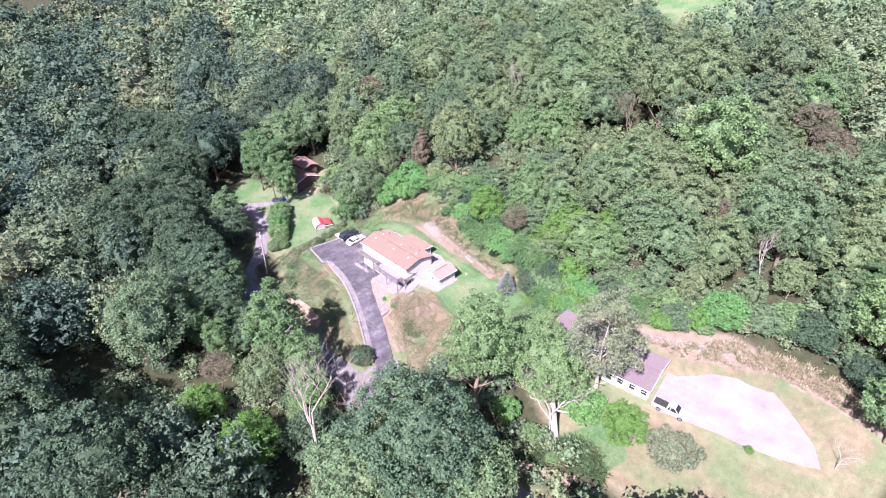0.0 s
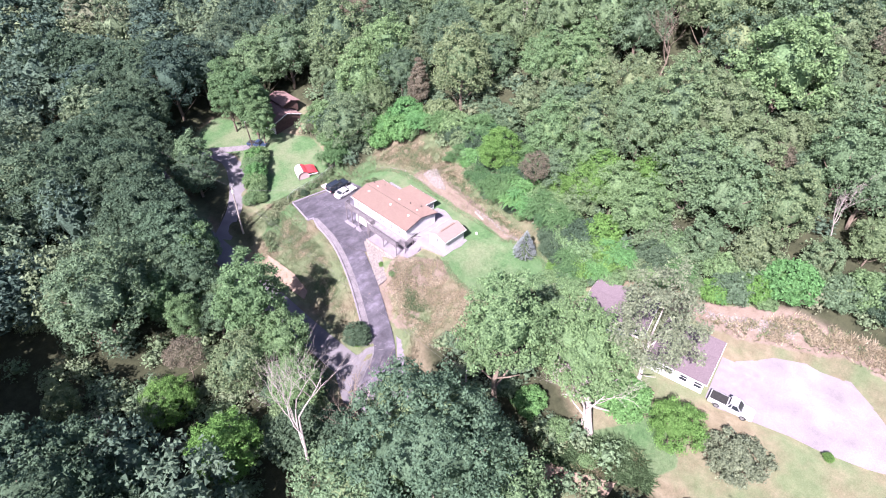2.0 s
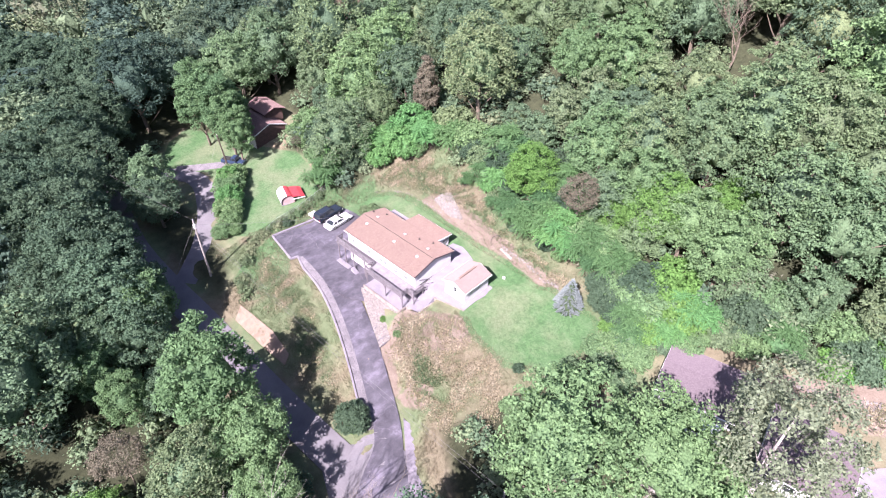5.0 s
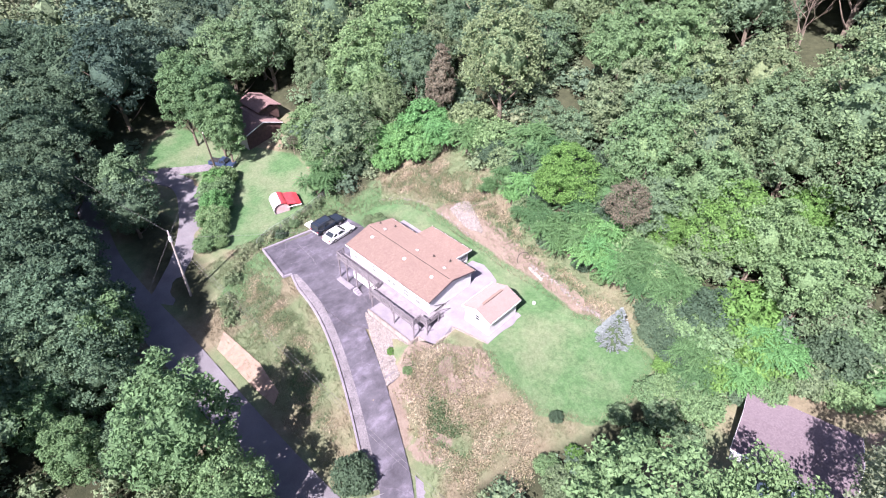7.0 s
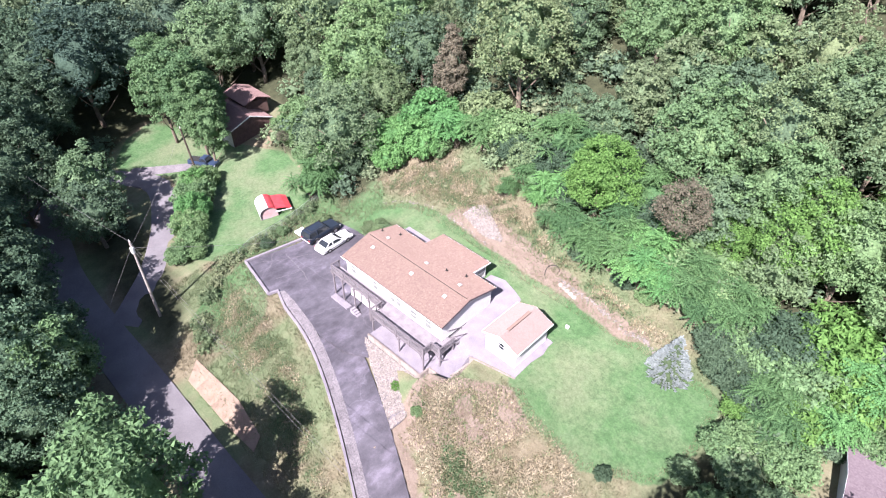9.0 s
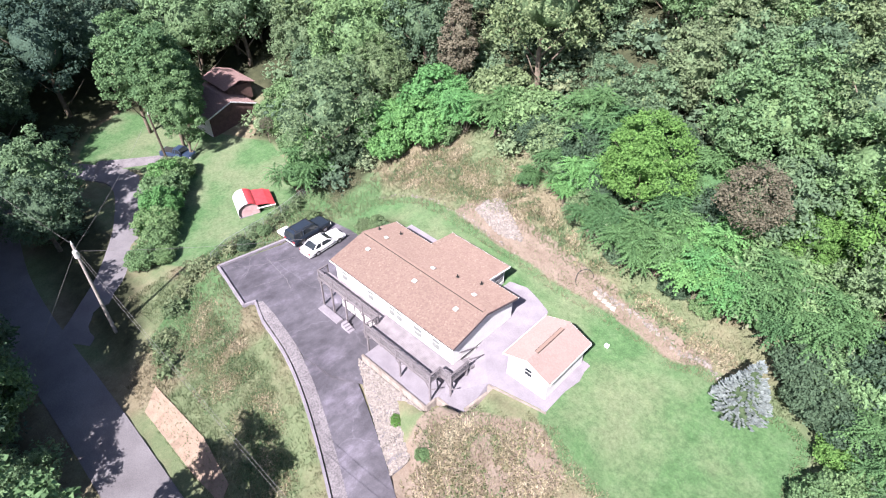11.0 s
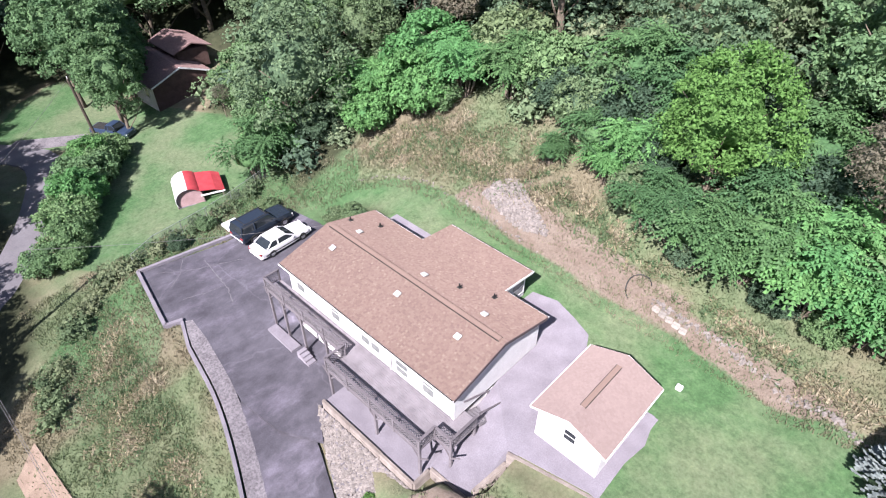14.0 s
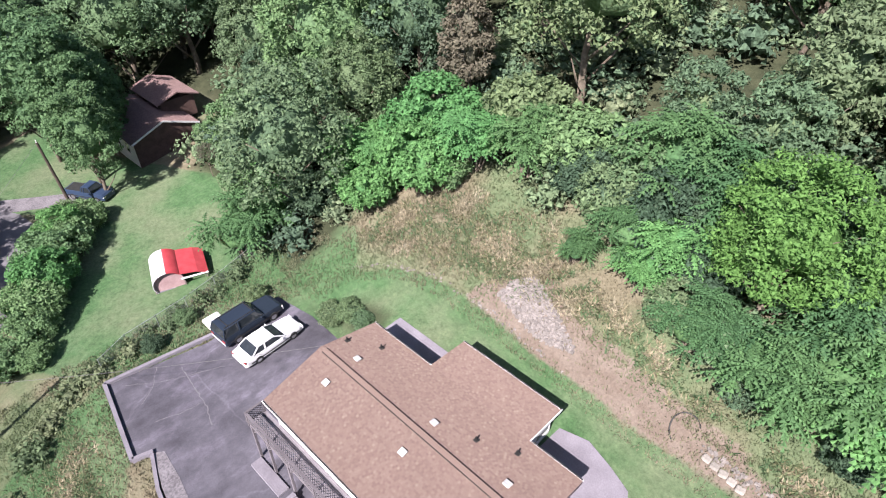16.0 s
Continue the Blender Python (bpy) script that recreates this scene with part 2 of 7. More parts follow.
def tube(bm, pts, radii, sides=6):
    rings = []
    pts = [Vector(p) for p in pts]
    for i, p in enumerate(pts):
        d = (pts[min(i + 1, len(pts) - 1)] - pts[max(i - 1, 0)]).normalized()
        a = d.orthogonal().normalized()
        b = d.cross(a)
        rings.append([bm.verts.new(p + (a * math.cos(2 * math.pi * k / sides) + b * math.sin(2 * math.pi * k / sides)) * radii[i]) for k in range(sides)])
    for r0, r1 in zip(rings, rings[1:]):
        for k in range(sides):
            bm.faces.new((r0[k], r0[(k + 1) % sides], r1[(k + 1) % sides], r1[k]))
    bm.faces.new(rings[0][::-1])
    bm.faces.new(rings[-1])
    return bm


# ---- ground ----
# levels of the ground: valley road, yards and banks, hillside
VALLEY = [(-120, -22, -5), (-80, -20, -5), (-45, -17, -5), (-20, -21, -5.2), (5, -21, -6), (25, -21, -6.6), (55, -18, -7.2), (100, -8, -6), (150, 5, -4),
          (-20, -50, -6), (30, -60, -9), (80, -50, -8), (-80, -60, -3), (-150, -60, 2), (50, -120, -12), (150, -100, -10), (-60, -140, 4)]
YARD = [(-30, 4, -3.4), (-20, -3, -3.0), (-45, 6, -4), (-55, 15, -3), (-22, 10, -2.2), (-10, -2, -1.5), (-2, -3, -1.42), (6, -4.5, -1.5), (12, -7, -2.0),
        (20, -11, -4.2), (26, -16, -5.9), (-2, -10, -2.8), (6, -15, -4.6), (-10, -12, -3.8), (18, -3.4, 1.2), (24, -6, -1.2), (28, -1, 1.0), (36, -8, -2.6),
        (-2, 11, 1.3), (8, 12.5, 2.1), (16, 12, 2.2), (24, 9, 2.2), (33, 8, 2.0), (-10, 9, -1.0), (45, 4, 1.0), (42, -12, -4)]
HILL = [(5, 17.5, 4.2), (15, 16.5, 4.2), (25, 16.5, 4.0), (-6, 18, 3.8), (0, 25, 7), (15, 25, 8), (35, 22, 7), (-22, 25, 2.5), (68, 3, 3.8), (75, 12, 4.1),
        (88, 12, 4.3), (60, 12, 3.6), (58, -4, -3.5), (77, -7, -3.5), (70, 25, 7), (95, 30, 9), (0, 60, 17), (50, 55, 18), (110, 60, 20), (-60, 50, 8), (-110, 20, 2),
        (-130, 70, 14), (0, 130, 30), (110, 130, 34), (-120, 160, 30)]
FAR = [(-400, 0, 20), (-300, 300, 50), (0, 350, 55), (300, 300, 60), (400, 0, 20), (300, -300, 0), (0, -400, 0), (-300, -300, 20)]
SPOTS = np.array(VALLEY + YARD + HILL + FAR, float)


def tps_kernel(d2):
    return 0.5 * d2 * np.log(d2 + 1e-9)


def fit_ground(p):
    n = len(p)
    d2 = ((p[:, None, :2] - p[None, :, :2]) ** 2).sum(2)
    a = np.zeros((n + 3, n + 3))
    a[:n, :n] = tps_kernel(d2) + np.eye(n) * 6.0
    a[:n, n], a[:n, n + 1:] = 1, p[:, :2]
    a[n, :n], a[n + 1:, :n] = 1, p[:, :2].T
    return np.linalg.solve(a, np.concatenate([p[:, 2], [0, 0, 0]]))


COEF = fit_ground(SPOTS)


def land(x, y):
    """The natural slope, for arrays."""
    x, y = np.atleast_1d(np.asarray(x, float)), np.atleast_1d(np.asarray(y, float))
    d2 = (x[:, None] - SPOTS[None, :, 0]) ** 2 + (y[:, None] - SPOTS[None, :, 1]) ** 2
    n = len(SPOTS)
    return tps_kernel(d2) @ COEF[:n] + COEF[n] + COEF[n + 1] * x + COEF[n + 2] * y


ROAD = [(-260, -40), (-120, -24), (-60, -18), (-30, -21.5), (-8, -21.6), (10, -21.6), (30, -20.8), (55, -18.5), (90, -13), (160, 5), (300, 40)]
DRIVE = [(-3, -3.2), (2.5, -4.2), (8, -6.0), (14, -8.6), (20, -11.6), (25, -14.4), (29, -17.6), (32, -20.2)]


def spline(pts, step):
    p = np.array(pts, float)
    p = np.vstack([2 * p[0] - p[1], p, 2 * p[-1] - p[-2]])
    out = []
    for i in range(1, len(p) - 2):
        n = max(2, int(np.linalg.norm(p[i + 1] - p[i]) / step))
        for k in range(n):
            t = k / n
            out.append(0.5 * (2 * p[i] + (p[i + 1] - p[i - 1]) * t + (2 * p[i - 1] - 5 * p[i] + 4 * p[i + 1] - p[i + 2]) * t ** 2 + (3 * p[i] - p[i - 1] - 3 * p[i + 1] + p[i + 2]) * t ** 3))
    out.append(p[-2])
    return np.array(out)


ROAD_L, DRIVE_L = spline(ROAD, 3.0), spline(DRIVE, 1.0)
ROAD_Z = land(*ROAD_L.T)
DRIVE_Z = land(*DRIVE_L.T)
for _ in range(6):
    ROAD_Z[1:-1] = (ROAD_Z[:-2] + ROAD_Z[1:-1] + ROAD_Z[2:]) / 3
    DRIVE_Z[1:-1] = (DRIVE_Z[:-2] + DRIVE_Z[1:-1] + DRIVE_Z[2:]) / 3
PAD = [(-13.2, -5.0), (-6.4, -6.2), (-5.9, -5.0), (-1, -5.4), (3, -6.0), (6.4, -5.6), (8.9, -4.2), (6.9, -3.0), (7.42, -2.9), (7.42, 0.4), (0.3, 0.4), (-0.6, 8.4), (-8.5, 8.6), (-12.2, 8.0), (-11.8, 1.6)]
PAD_Z = -1.35


def inside(outline, x, y):
    x, y = np.asarray(x), np.asarray(y)
    c = np.zeros(x.shape, bool)
    for (x0, y0), (x1, y1) in zip(outline, outline[1:] + outline[:1]):
        s = ((y0 > y) != (y1 > y)) & (x < (x1 - x0) * (y - y0) / (y1 - y0 + 1e-12) + x0)
        c ^= s
    return c


def edge_dist(outline, x, y, closed=True):
    d = np.full(np.shape(x), 1e9)
    o = list(outline)
    for (x0, y0), (x1, y1) in zip(o, o[1:] + (o[:1] if closed else [])):
        dx, dy = x1 - x0, y1 - y0
        t = np.clip(((x - x0) * dx + (y - y0) * dy) / (dx * dx + dy * dy + 1e-12), 0, 1)
        d = np.minimum(d, np.hypot(x - x0 - t * dx, y - y0 - t * dy))
    return d


def area_dist(outline, x, y):
    return np.where(inside(outline, x, y), 0.0, edge_dist(outline, x, y))


def smooth(e0, e1, v):
    t = np.clip((v - e0) / (e1 - e0), 0, 1)
    return t * t * (3 - 2 * t)


def ribbon_level(line, z, x, y):
    """Distance to a line, and its level at the nearest place."""
    d2 = (x[:, None] - line[None, :, 0]) ** 2 + (y[:, None] - line[None, :, 1]) ** 2
    i = d2.argmin(1)
    return np.sqrt(d2[np.arange(len(x)), i]), z[i]


# levelled areas: outline, level, width of the bank round it
YARD_BACK = [(-1.0, 8.4), (0.5, 8.2), (15.2, 8.2), (15.2, 4.6), (18.6, 1.4), (23.5, 0.9), (27, 4), (27, 12.8), (16, 13), (6, 13.8), (0, 13.4)]
LOT = [(70, 3), (71, 15), (79, 19), (88, 17.5), (93, 12), (92, 8), (80, 4)]
LEVELS = [(YARD_BACK, 2.15, 2.5), (PAD, PAD_Z - 0.06, 2.2), (LOT, 4.0, 4.0), ([(47, 4), (71, 3), (71, 15), (47, 14)], 3.85, 4.0),
          ([(7.2, -3.0), (15.2, -3.0), (15.2, 0.6), (7.2, 0.6)], -0.95, 0.9), ([(0, -1), (7.3, -1), (7.3, 1), (0, 1)], PAD_Z - 0.1, 0.5),
          ([(15.0, -1.6), (18.0, -1.5), (18.2, 0.9), (16, 2.2), (15.0, 3.0)], -0.95, 0.6)]


def ground(x, y):
    x, y = np.atleast_1d(np.asarray(x, float)), np.atleast_1d(np.asarray(y, float))
    z = land(x, y)
    for o, lv, bank in LEVELS:
        w = 1 - smooth(0.2, bank, area_dist(o, x, y))
        z = z * (1 - w) + lv * w
    for line, lz, half, bank in ((ROAD_L, ROAD_Z, 2.9, 6.0), (DRIVE_L, DRIVE_Z, 2.7, 4.5)):
        d, lv = ribbon_level(line, lz, x, y)
        w = 1 - smooth(half, bank, d)
        z = z * (1 - w) + (lv - 0.15) * w
    return z


def axis(lo, hi, step, far):
    a = list(np.arange(lo, hi + 1e-6, step))
    s = step
    while a[-1] < far:
        s *= 1.35
        a.append(a[-1] + s)
    s = step
    while a[0] > -far:
        s *= 1.35
        a.insert(0, a[0] - s)
    return np.array(a)


def build_ground(material):
    gx, gy = axis(-62, 100, 0.8, 2500), axis(-46, 40, 0.8, 2500)
    X, Y = np.meshgrid(gx, gy)
    z = np.concatenate([ground(X.ravel()[i:i + 4000], Y.ravel()[i:i + 4000]) for i in range(0, X.size, 4000)])
    far = np.hypot(X.ravel() - 10, Y.ravel()) > 500
    z = np.where(far, np.clip(z, -20, 90), z)
    rough = np.array([noise.noise(Vector((a * 0.35, b * 0.35, 0))) for a, b in zip(X.ravel(), Y.ravel())]) * 0.10
    near = area_dist(YARD_BACK, X.ravel(), Y.ravel())
    z = z + rough * smooth(0, 3, near)
    w = len(gx)
    faces = [(j * w + i, j * w + i + 1, (j + 1) * w + i + 1, (j + 1) * w + i) for j in range(len(gy) - 1) for i in range(w - 1)]
    ob = raw("ground", np.column_stack([X.ravel(), Y.ravel(), z]).tolist(), faces, material, smooth=True)
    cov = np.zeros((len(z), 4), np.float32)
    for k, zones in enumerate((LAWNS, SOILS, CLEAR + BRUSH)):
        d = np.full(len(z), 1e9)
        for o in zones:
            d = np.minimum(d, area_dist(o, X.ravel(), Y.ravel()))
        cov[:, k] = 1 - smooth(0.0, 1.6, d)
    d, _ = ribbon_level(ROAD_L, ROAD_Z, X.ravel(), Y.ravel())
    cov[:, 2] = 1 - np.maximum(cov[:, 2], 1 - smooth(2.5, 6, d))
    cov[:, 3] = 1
    at_ = ob.data.attributes.new("cover", 'FLOAT_COLOR', 'POINT')
    at_.data.foreach_set("color", cov.ravel())
    return tagged(ob, "grassy hillside with mown lawn, dry grass, bare soil and woodland floor", "ground", kind="structure")


# ground cover: mown lawn, bare soil, land open of trees
# rough brush at the wood's edge
BRUSH = [[(-12, 12), (32, 12), (34, 19), (18, 24), (4, 27), (-14, 25)], [(14, -24), (42, -24), (42, -30), (16, -30)], [(-20, -26), (20, -26), (20, -19), (-20, -19)]]
LAWNS = [[(-9.5, 8.8), (-7.5, 12), (-4, 13.6), (0, 14.3), (8, 13.8), (15, 13.1), (21, 13.1), (25, 12.5), (28, 12.1), (31, 12.4), (37.4, 11.4), (38, 7), (37, 3), (32, 0.2), (27, 0.4), (23.5, 1.6), (23.3, 8), (15, 10), (-1, 9)],
         [(-62, 5), (-60, 0), (-54, -4.5), (-49, -5.0), (-44, 0), (-30, -3), (-22, -8), (-18.5, -6), (-18, 2), (-19.5, 10), (-34, 13.5), (-44, 10)],
         [(66, -10), (60, -6), (66, -1), (70, -4)], [(-45, 175), (-15, 140), (30, 150), (45, 230), (-20, 240)],
         [(-13.0, -5.4), (-7, -7), (-4.5, -10), (-6, -14), (-11, -13.5), (-14, -9)],
         [(-18, -4), (-14, -5.4), (-12.8, 3), (-12.6, 8.2), (-9.6, 9), (-8.5, 12), (-12, 15.5), (-18.5, 13)]]
SOILS = [[(2.2, 15.2), (3.6, 17.4), (5.2, 18.2), (8.6, 16.6), (12.5, 16.2), (15.4, 15.5), (20, 15.0), (13, 14.6)], [(58, 17), (66, 21), (73, 26.5), (88, 28), (97, 24), (97, 22), (80, 23), (68, 18)],
         [(18.5, 14.0), (24.8, 13.5), (29.5, 13.0), (29.4, 13.5), (24.8, 14.1), (19, 14.6)], [(16.5, -3.4), (19, -2.2), (23.5, 0), (26, -1.2), (24.5, -4.4), (20, -6.6), (16.5, -7)], [(23.5, -8.6), (26, -8.2), (26.5, -9.8), (24, -10)], [(16, -9), (20, -9), (22, -11), (19, -10.5)]]
CLEAR = [YARD_BACK, PAD, LOT, [(-1, -3), (18.5, -3), (18.5, 12), (-1, 12)],
         [(-13, 9), (-11, 9), (0, 14), (0, 26), (-10, 25)], [(-6, 12), (30, 12), (25, 15), (14, 18.5), (5, 22), (-8, 20)],
         [(-63, 4), (-58, -4), (-46, -9), (-30, -9), (-14, -12), (-12, 9), (-30, 14), (-44, 12)],
         [(-14, -12), (-8, -19), (20, -19), (34, -21), (40, -18), (30, -11), (36, 0), (40, 10), (34, 15), (24, 14), (22, 0), (0, -4)],
         [(-45, 175), (-15, 140), (30, 150), (45, 230), (-20, 240)],
         [(-14.5, -12.5), (0.5, -4), (-6, -4.5), (-13.5, -3)],
         [(-54, 8.5), (-38.5, 8), (-38.5, 18), (-44, 21.5), (-54, 21.5)],
         [(44, 2), (60, -6), (74, -8), (98, 0), (100, 24), (72, 25), (46, 15)]]


def ground_material():
    m, n, l, bs = nodes_of("grass_and_soil")
    at_ = n.new("ShaderNodeAttribute")
    at_.attribute_name = "cover"
    sep = n.new("ShaderNodeSeparateColor")
    l.new(at_.outputs["Color"], sep.inputs[0])
    big = noise_tex(n, l, 0.12, 5)
    mid = noise_tex(n, l, 0.7, 6, 0.7)
    fine = noise_tex(n, l, 6.0, 5, 0.75)

    def edge(ch):
        """The cover's weight with a ragged edge."""
        a = n.new("ShaderNodeMath")
        a.operation = 'MULTIPLY_ADD'
        l.new(mid, a.inputs[0])
        a.inputs[1].default_value = 0.9
        l.new(sep.outputs[ch], a.inputs[2])
        return ramp(n, l, a.outputs[0], [(0.80, (0, 0, 0)), (1.0, (1, 1, 1))])

    grass = ramp(n, l, mid, [(0.3, (0.10, 0.135, 0.07)), (0.7, (0.16, 0.185, 0.105))])
    dry = ramp(n, l, mid, [(0.25, (0.13, 0.112, 0.072)), (0.55, (0.19, 0.165, 0.112)), (0.8, (0.235, 0.205, 0.148))])
    lawn = ramp(n, l, mid, [(0.3, (0.054, 0.110, 0.046)), (0.5, (0.071, 0.134, 0.058)), (0.7, (0.098, 0.156, 0.078))])
    lawn = mixc(n, l, ramp(n, l, big, [(0.44, (0, 0, 0)), (0.62, (0.75, 0.75, 0.75))]), lawn, (0.150, 0.170, 0.104))
    tuft = noise_tex(n, l, 2.6, 6, 0.75)
    lawn = mixc(n, l, 0.9, lawn, ramp(n, l, tuft, [(0.32, (0.66, 0.70, 0.66)), (0.5, (1.0, 1.0, 1.0)), (0.68, (1.32, 1.26, 1.24))]), 'MULTIPLY')
    soil = ramp(n, l, mid, [(0.3, (0.16, 0.122, 0.096)), (0.7, (0.235, 0.192, 0.158))])
    # woodland floor: a much darker tone than the open ground
    wood_floor = ramp(n, l, mid, [(0.3, (0.03, 0.035, 0.02)), (0.7, (0.065, 0.07, 0.04))])
    c = mixc(n, l, ramp(n, l, big, [(0.40, (0, 0, 0)), (0.58, (1, 1, 1))]), grass, dry)
    c = mixc(n, l, edge(1), c, soil)
    c = mixc(n, l, edge(0), c, lawn)
    c = mixc(n, l, sep.outputs[2], c, wood_floor)
    c = mixc(n, l, 0.75, c, ramp(n, l, fine, [(0.25, (0.62,) * 3), (0.75, (1.3,) * 3)]), 'MULTIPLY')
    l.new(c, bs.inputs["Base Color"])
    bs.inputs["Roughness"].default_value, bs.inputs["Specular IOR Level"].default_value = 0.95, 0.1
    bs.inputs["Diffuse Roughness"].default_value = 1.0
    bump(n, l, bs, fine, 0.7, 0.10)
    return m


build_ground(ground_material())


def ribbon(name, line, z, half_l, half_r, lift, material, label, category):
    d = np.gradient(line, axis=0)
    d /= np.linalg.norm(d, axis=1)[:, None]
    nrm = np.column_stack([-d[:, 1], d[:, 0]])
    hl = half_l(np.arange(len(line))) if callable(half_l) else np.full(len(line), half_l)
    hr = half_r(np.arange(len(line))) if callable(half_r) else np.full(len(line), half_r)
    verts, faces = [], []
    for i in range(len(line)):
        for s in (hl[i], hl[i] / 2, 0, -hr[i] / 2, -hr[i]):
            q = line[i] + nrm[i] * s
            verts.append((q[0], q[1], z[i] + lift))
        q0, q1 = line[i] + nrm[i] * hl[i], line[i] - nrm[i] * hr[i]
        verts += [(q1[0], q1[1], z[i] + lift - 0.25), (q0[0], q0[1], z[i] + lift - 0.25)]
    for i in range(len(line) - 1):
        for k in range(7):
            faces.append((i * 7 + k, i * 7 + (k + 1) % 7, (i + 1) * 7 + (k + 1) % 7, (i + 1) * 7 + k))
    ob = raw(name, verts, faces, material)
    return tagged(ob, label, category, kind="structure")


ribbon("road", ROAD_L, ROAD_Z, 2.3, 2.3, 0.0, M_ROAD, "narrow grey asphalt valley road, partly in tree shade", "road")
# ---- more materials ----


def shingle_material(name, stops):
    m, n, l, bs = nodes_of(name)
    geo = n.new("ShaderNodeNewGeometry")
    big = noise_tex(n, l, 0.5, 4)
    fine = noise_tex(n, l, 40.0, 2)
    c = ramp(n, l, geo.outputs["Random Per Island"], stops)
    c = mixc(n, l, 0.5, c, ramp(n, l, big, [(0.3, (0.93,) * 3), (0.7, (1.06,) * 3)]), 'MULTIPLY')
    c = mixc(n, l, 0.6, c, ramp(n, l, fine, [(0.25, (0.8,) * 3), (0.75, (1.2,) * 3)]), 'MULTIPLY')
    l.new(c, bs.inputs["Base Color"])
    bs.inputs["Roughness"].default_value, bs.inputs["Specular IOR Level"].default_value = 0.9, 0.2
    bs.inputs["Diffuse Roughness"].default_value = 1.0
    bump(n, l, bs, fine, 0.4, 0.01)
    return m


M_SHINGLE = shingle_material("tan_shingles", [(0.0, (0.168, 0.114, 0.098)), (0.3, (0.183, 0.127, 0.108)), (0.7, (0.198, 0.140, 0.118)), (0.95, (0.210, 0.152, 0.128)), (1.0, (0.236, 0.180, 0.147))])
M_SHINGLE_PALE = shingle_material("pale_tan_shingles", [(0.0, (0.218, 0.163, 0.150)), (0.5, (0.230, 0.174, 0.160)), (1.0, (0.245, 0.188, 0.172))])
M_SHINGLE_B = shingle_material("violet_brown_shingles", [(0.0, (0.12, 0.094, 0.106)), (1.0, (0.155, 0.124, 0.137))])
M_SHINGLE_C = shingle_material("rust_shingles", [(0.0, (0.165, 0.108, 0.102)), (1.0, (0.225, 0.15, 0.142))])
M_DECK = surface("weathered_deck_wood", (0.165, 0.147, 0.160), (0.24, 0.218, 0.235), 1.5, 30, 0.85, jitter=0.1)
M_LATTICE = surface("grey_lattice_wood", (0.105, 0.094, 0.102), (0.15, 0.137, 0.146), 2, 30, 0.85)
M_GLASS = surface("dark_window_glass", (0.02, 0.025, 0.03), (0.035, 0.04, 0.045), 1, 5, 0.06, bumpy=0.0, spec=0.6)
M_BLIND = surface("window_glass_with_blind", (0.15, 0.155, 0.155), (0.23, 0.235, 0.23), 1, 5, 0.15, bumpy=0.0, spec=0.5)
M_DARKMETAL = surface("dark_metal", (0.03, 0.03, 0.03), (0.06, 0.055, 0.05), 4, 30, 0.55, metal=0.4)
M_VENT = surface("galvanised_vent", (0.55, 0.54, 0.53), (0.68, 0.66, 0.65), 4, 30, 0.4, metal=0.3)
M_TIMBER = surface("landscape_timber", (0.165, 0.138, 0.122), (0.26, 0.222, 0.20), 2, 25, 0.9, jitter=0.12)
M_STONE = surface("pale_stone", (0.20, 0.18, 0.16), (0.31, 0.28, 0.25), 1.5, 14, 0.9, bumpy=0.5, jitter=0.15)


def stone_stuff(name, dark, light):
    m, n, l, bs = nodes_of(name)
    geo = n.new("ShaderNodeNewGeometry")
    fine = noise_tex(n, l, 18.0, 3)
    c = ramp(n, l, geo.outputs["Random Per Island"], [(0.0, dark), (1.0, light)])
    c = mixc(n, l, 0.6, c, ramp(n, l, fine, [(0.25, (0.75,) * 3), (0.75, (1.2,) * 3)]), 'MULTIPLY')
    l.new(c, bs.inputs["Base Color"])
    bs.inputs["Roughness"].default_value = 0.92
    return m


M_RIPRAP = stone_stuff("riprap", (0.165, 0.145, 0.132), (0.29, 0.255, 0.235))
M_BLOCKWALL = surface("painted_block", (0.42, 0.39, 0.39), (0.5, 0.47, 0.47), 1, 18, 0.8)
M_MULCH = surface("orange_mulch", (0.23, 0.168, 0.128), (0.31, 0.236, 0.185), 1.2, 14, 0.95, bumpy=0.6, dist=0.03)
M_LOT = surface("pale_limestone_gravel", (0.165, 0.150, 0.158), (0.24, 0.220, 0.230), 0.25, 8, 0.95, bumpy=0.6)


# ---- paved surfaces ----
def draped(name, outline, material, label, category, lift=0.05, depth=0.3, step=1.2, level=None):
    """A sheet with thickness that follows the ground within an outline."""
    o = []
    for (x0, y0), (x1, y1) in zip(outline, outline[1:] + outline[:1]):
        n = max(1, int(math.hypot(x1 - x0, y1 - y0) / step))
        o += [(x0 + (x1 - x0) * k / n, y0 + (y1 - y0) * k / n) for k in range(n)]
    bm = bmesh.new()
    zs = ground(*np.array(o).T) if level is None else [level(x, y) for x, y in o]
    hi = [bm.verts.new((x, y, z + lift)) for (x, y), z in zip(o, zs)]
    f = bm.faces.new(hi)
    bmesh.ops.triangulate(bm, faces=[f])
    bmesh.ops.subdivide_edges(bm, edges=bm.edges[:], cuts=3, use_grid_fill=True)
    q = np.array([(v.co.x, v.co.y) for v in bm.verts])
    for v, z in zip(bm.verts, ground(*q.T) if level is None else [level(x, y) for x, y in q]):
        v.co.z = z + lift
    r = bmesh.ops.extrude_face_region(bm, geom=bm.faces[:])
    bmesh.ops.translate(bm, verts=[v for v in r["geom"] if isinstance(v, bmesh.types.BMVert)], vec=(0, 0, -depth))
    bmesh.ops.recalc_face_normals(bm, faces=bm.faces)
    return tagged(part(name, bm, material), label, category, kind="structure")


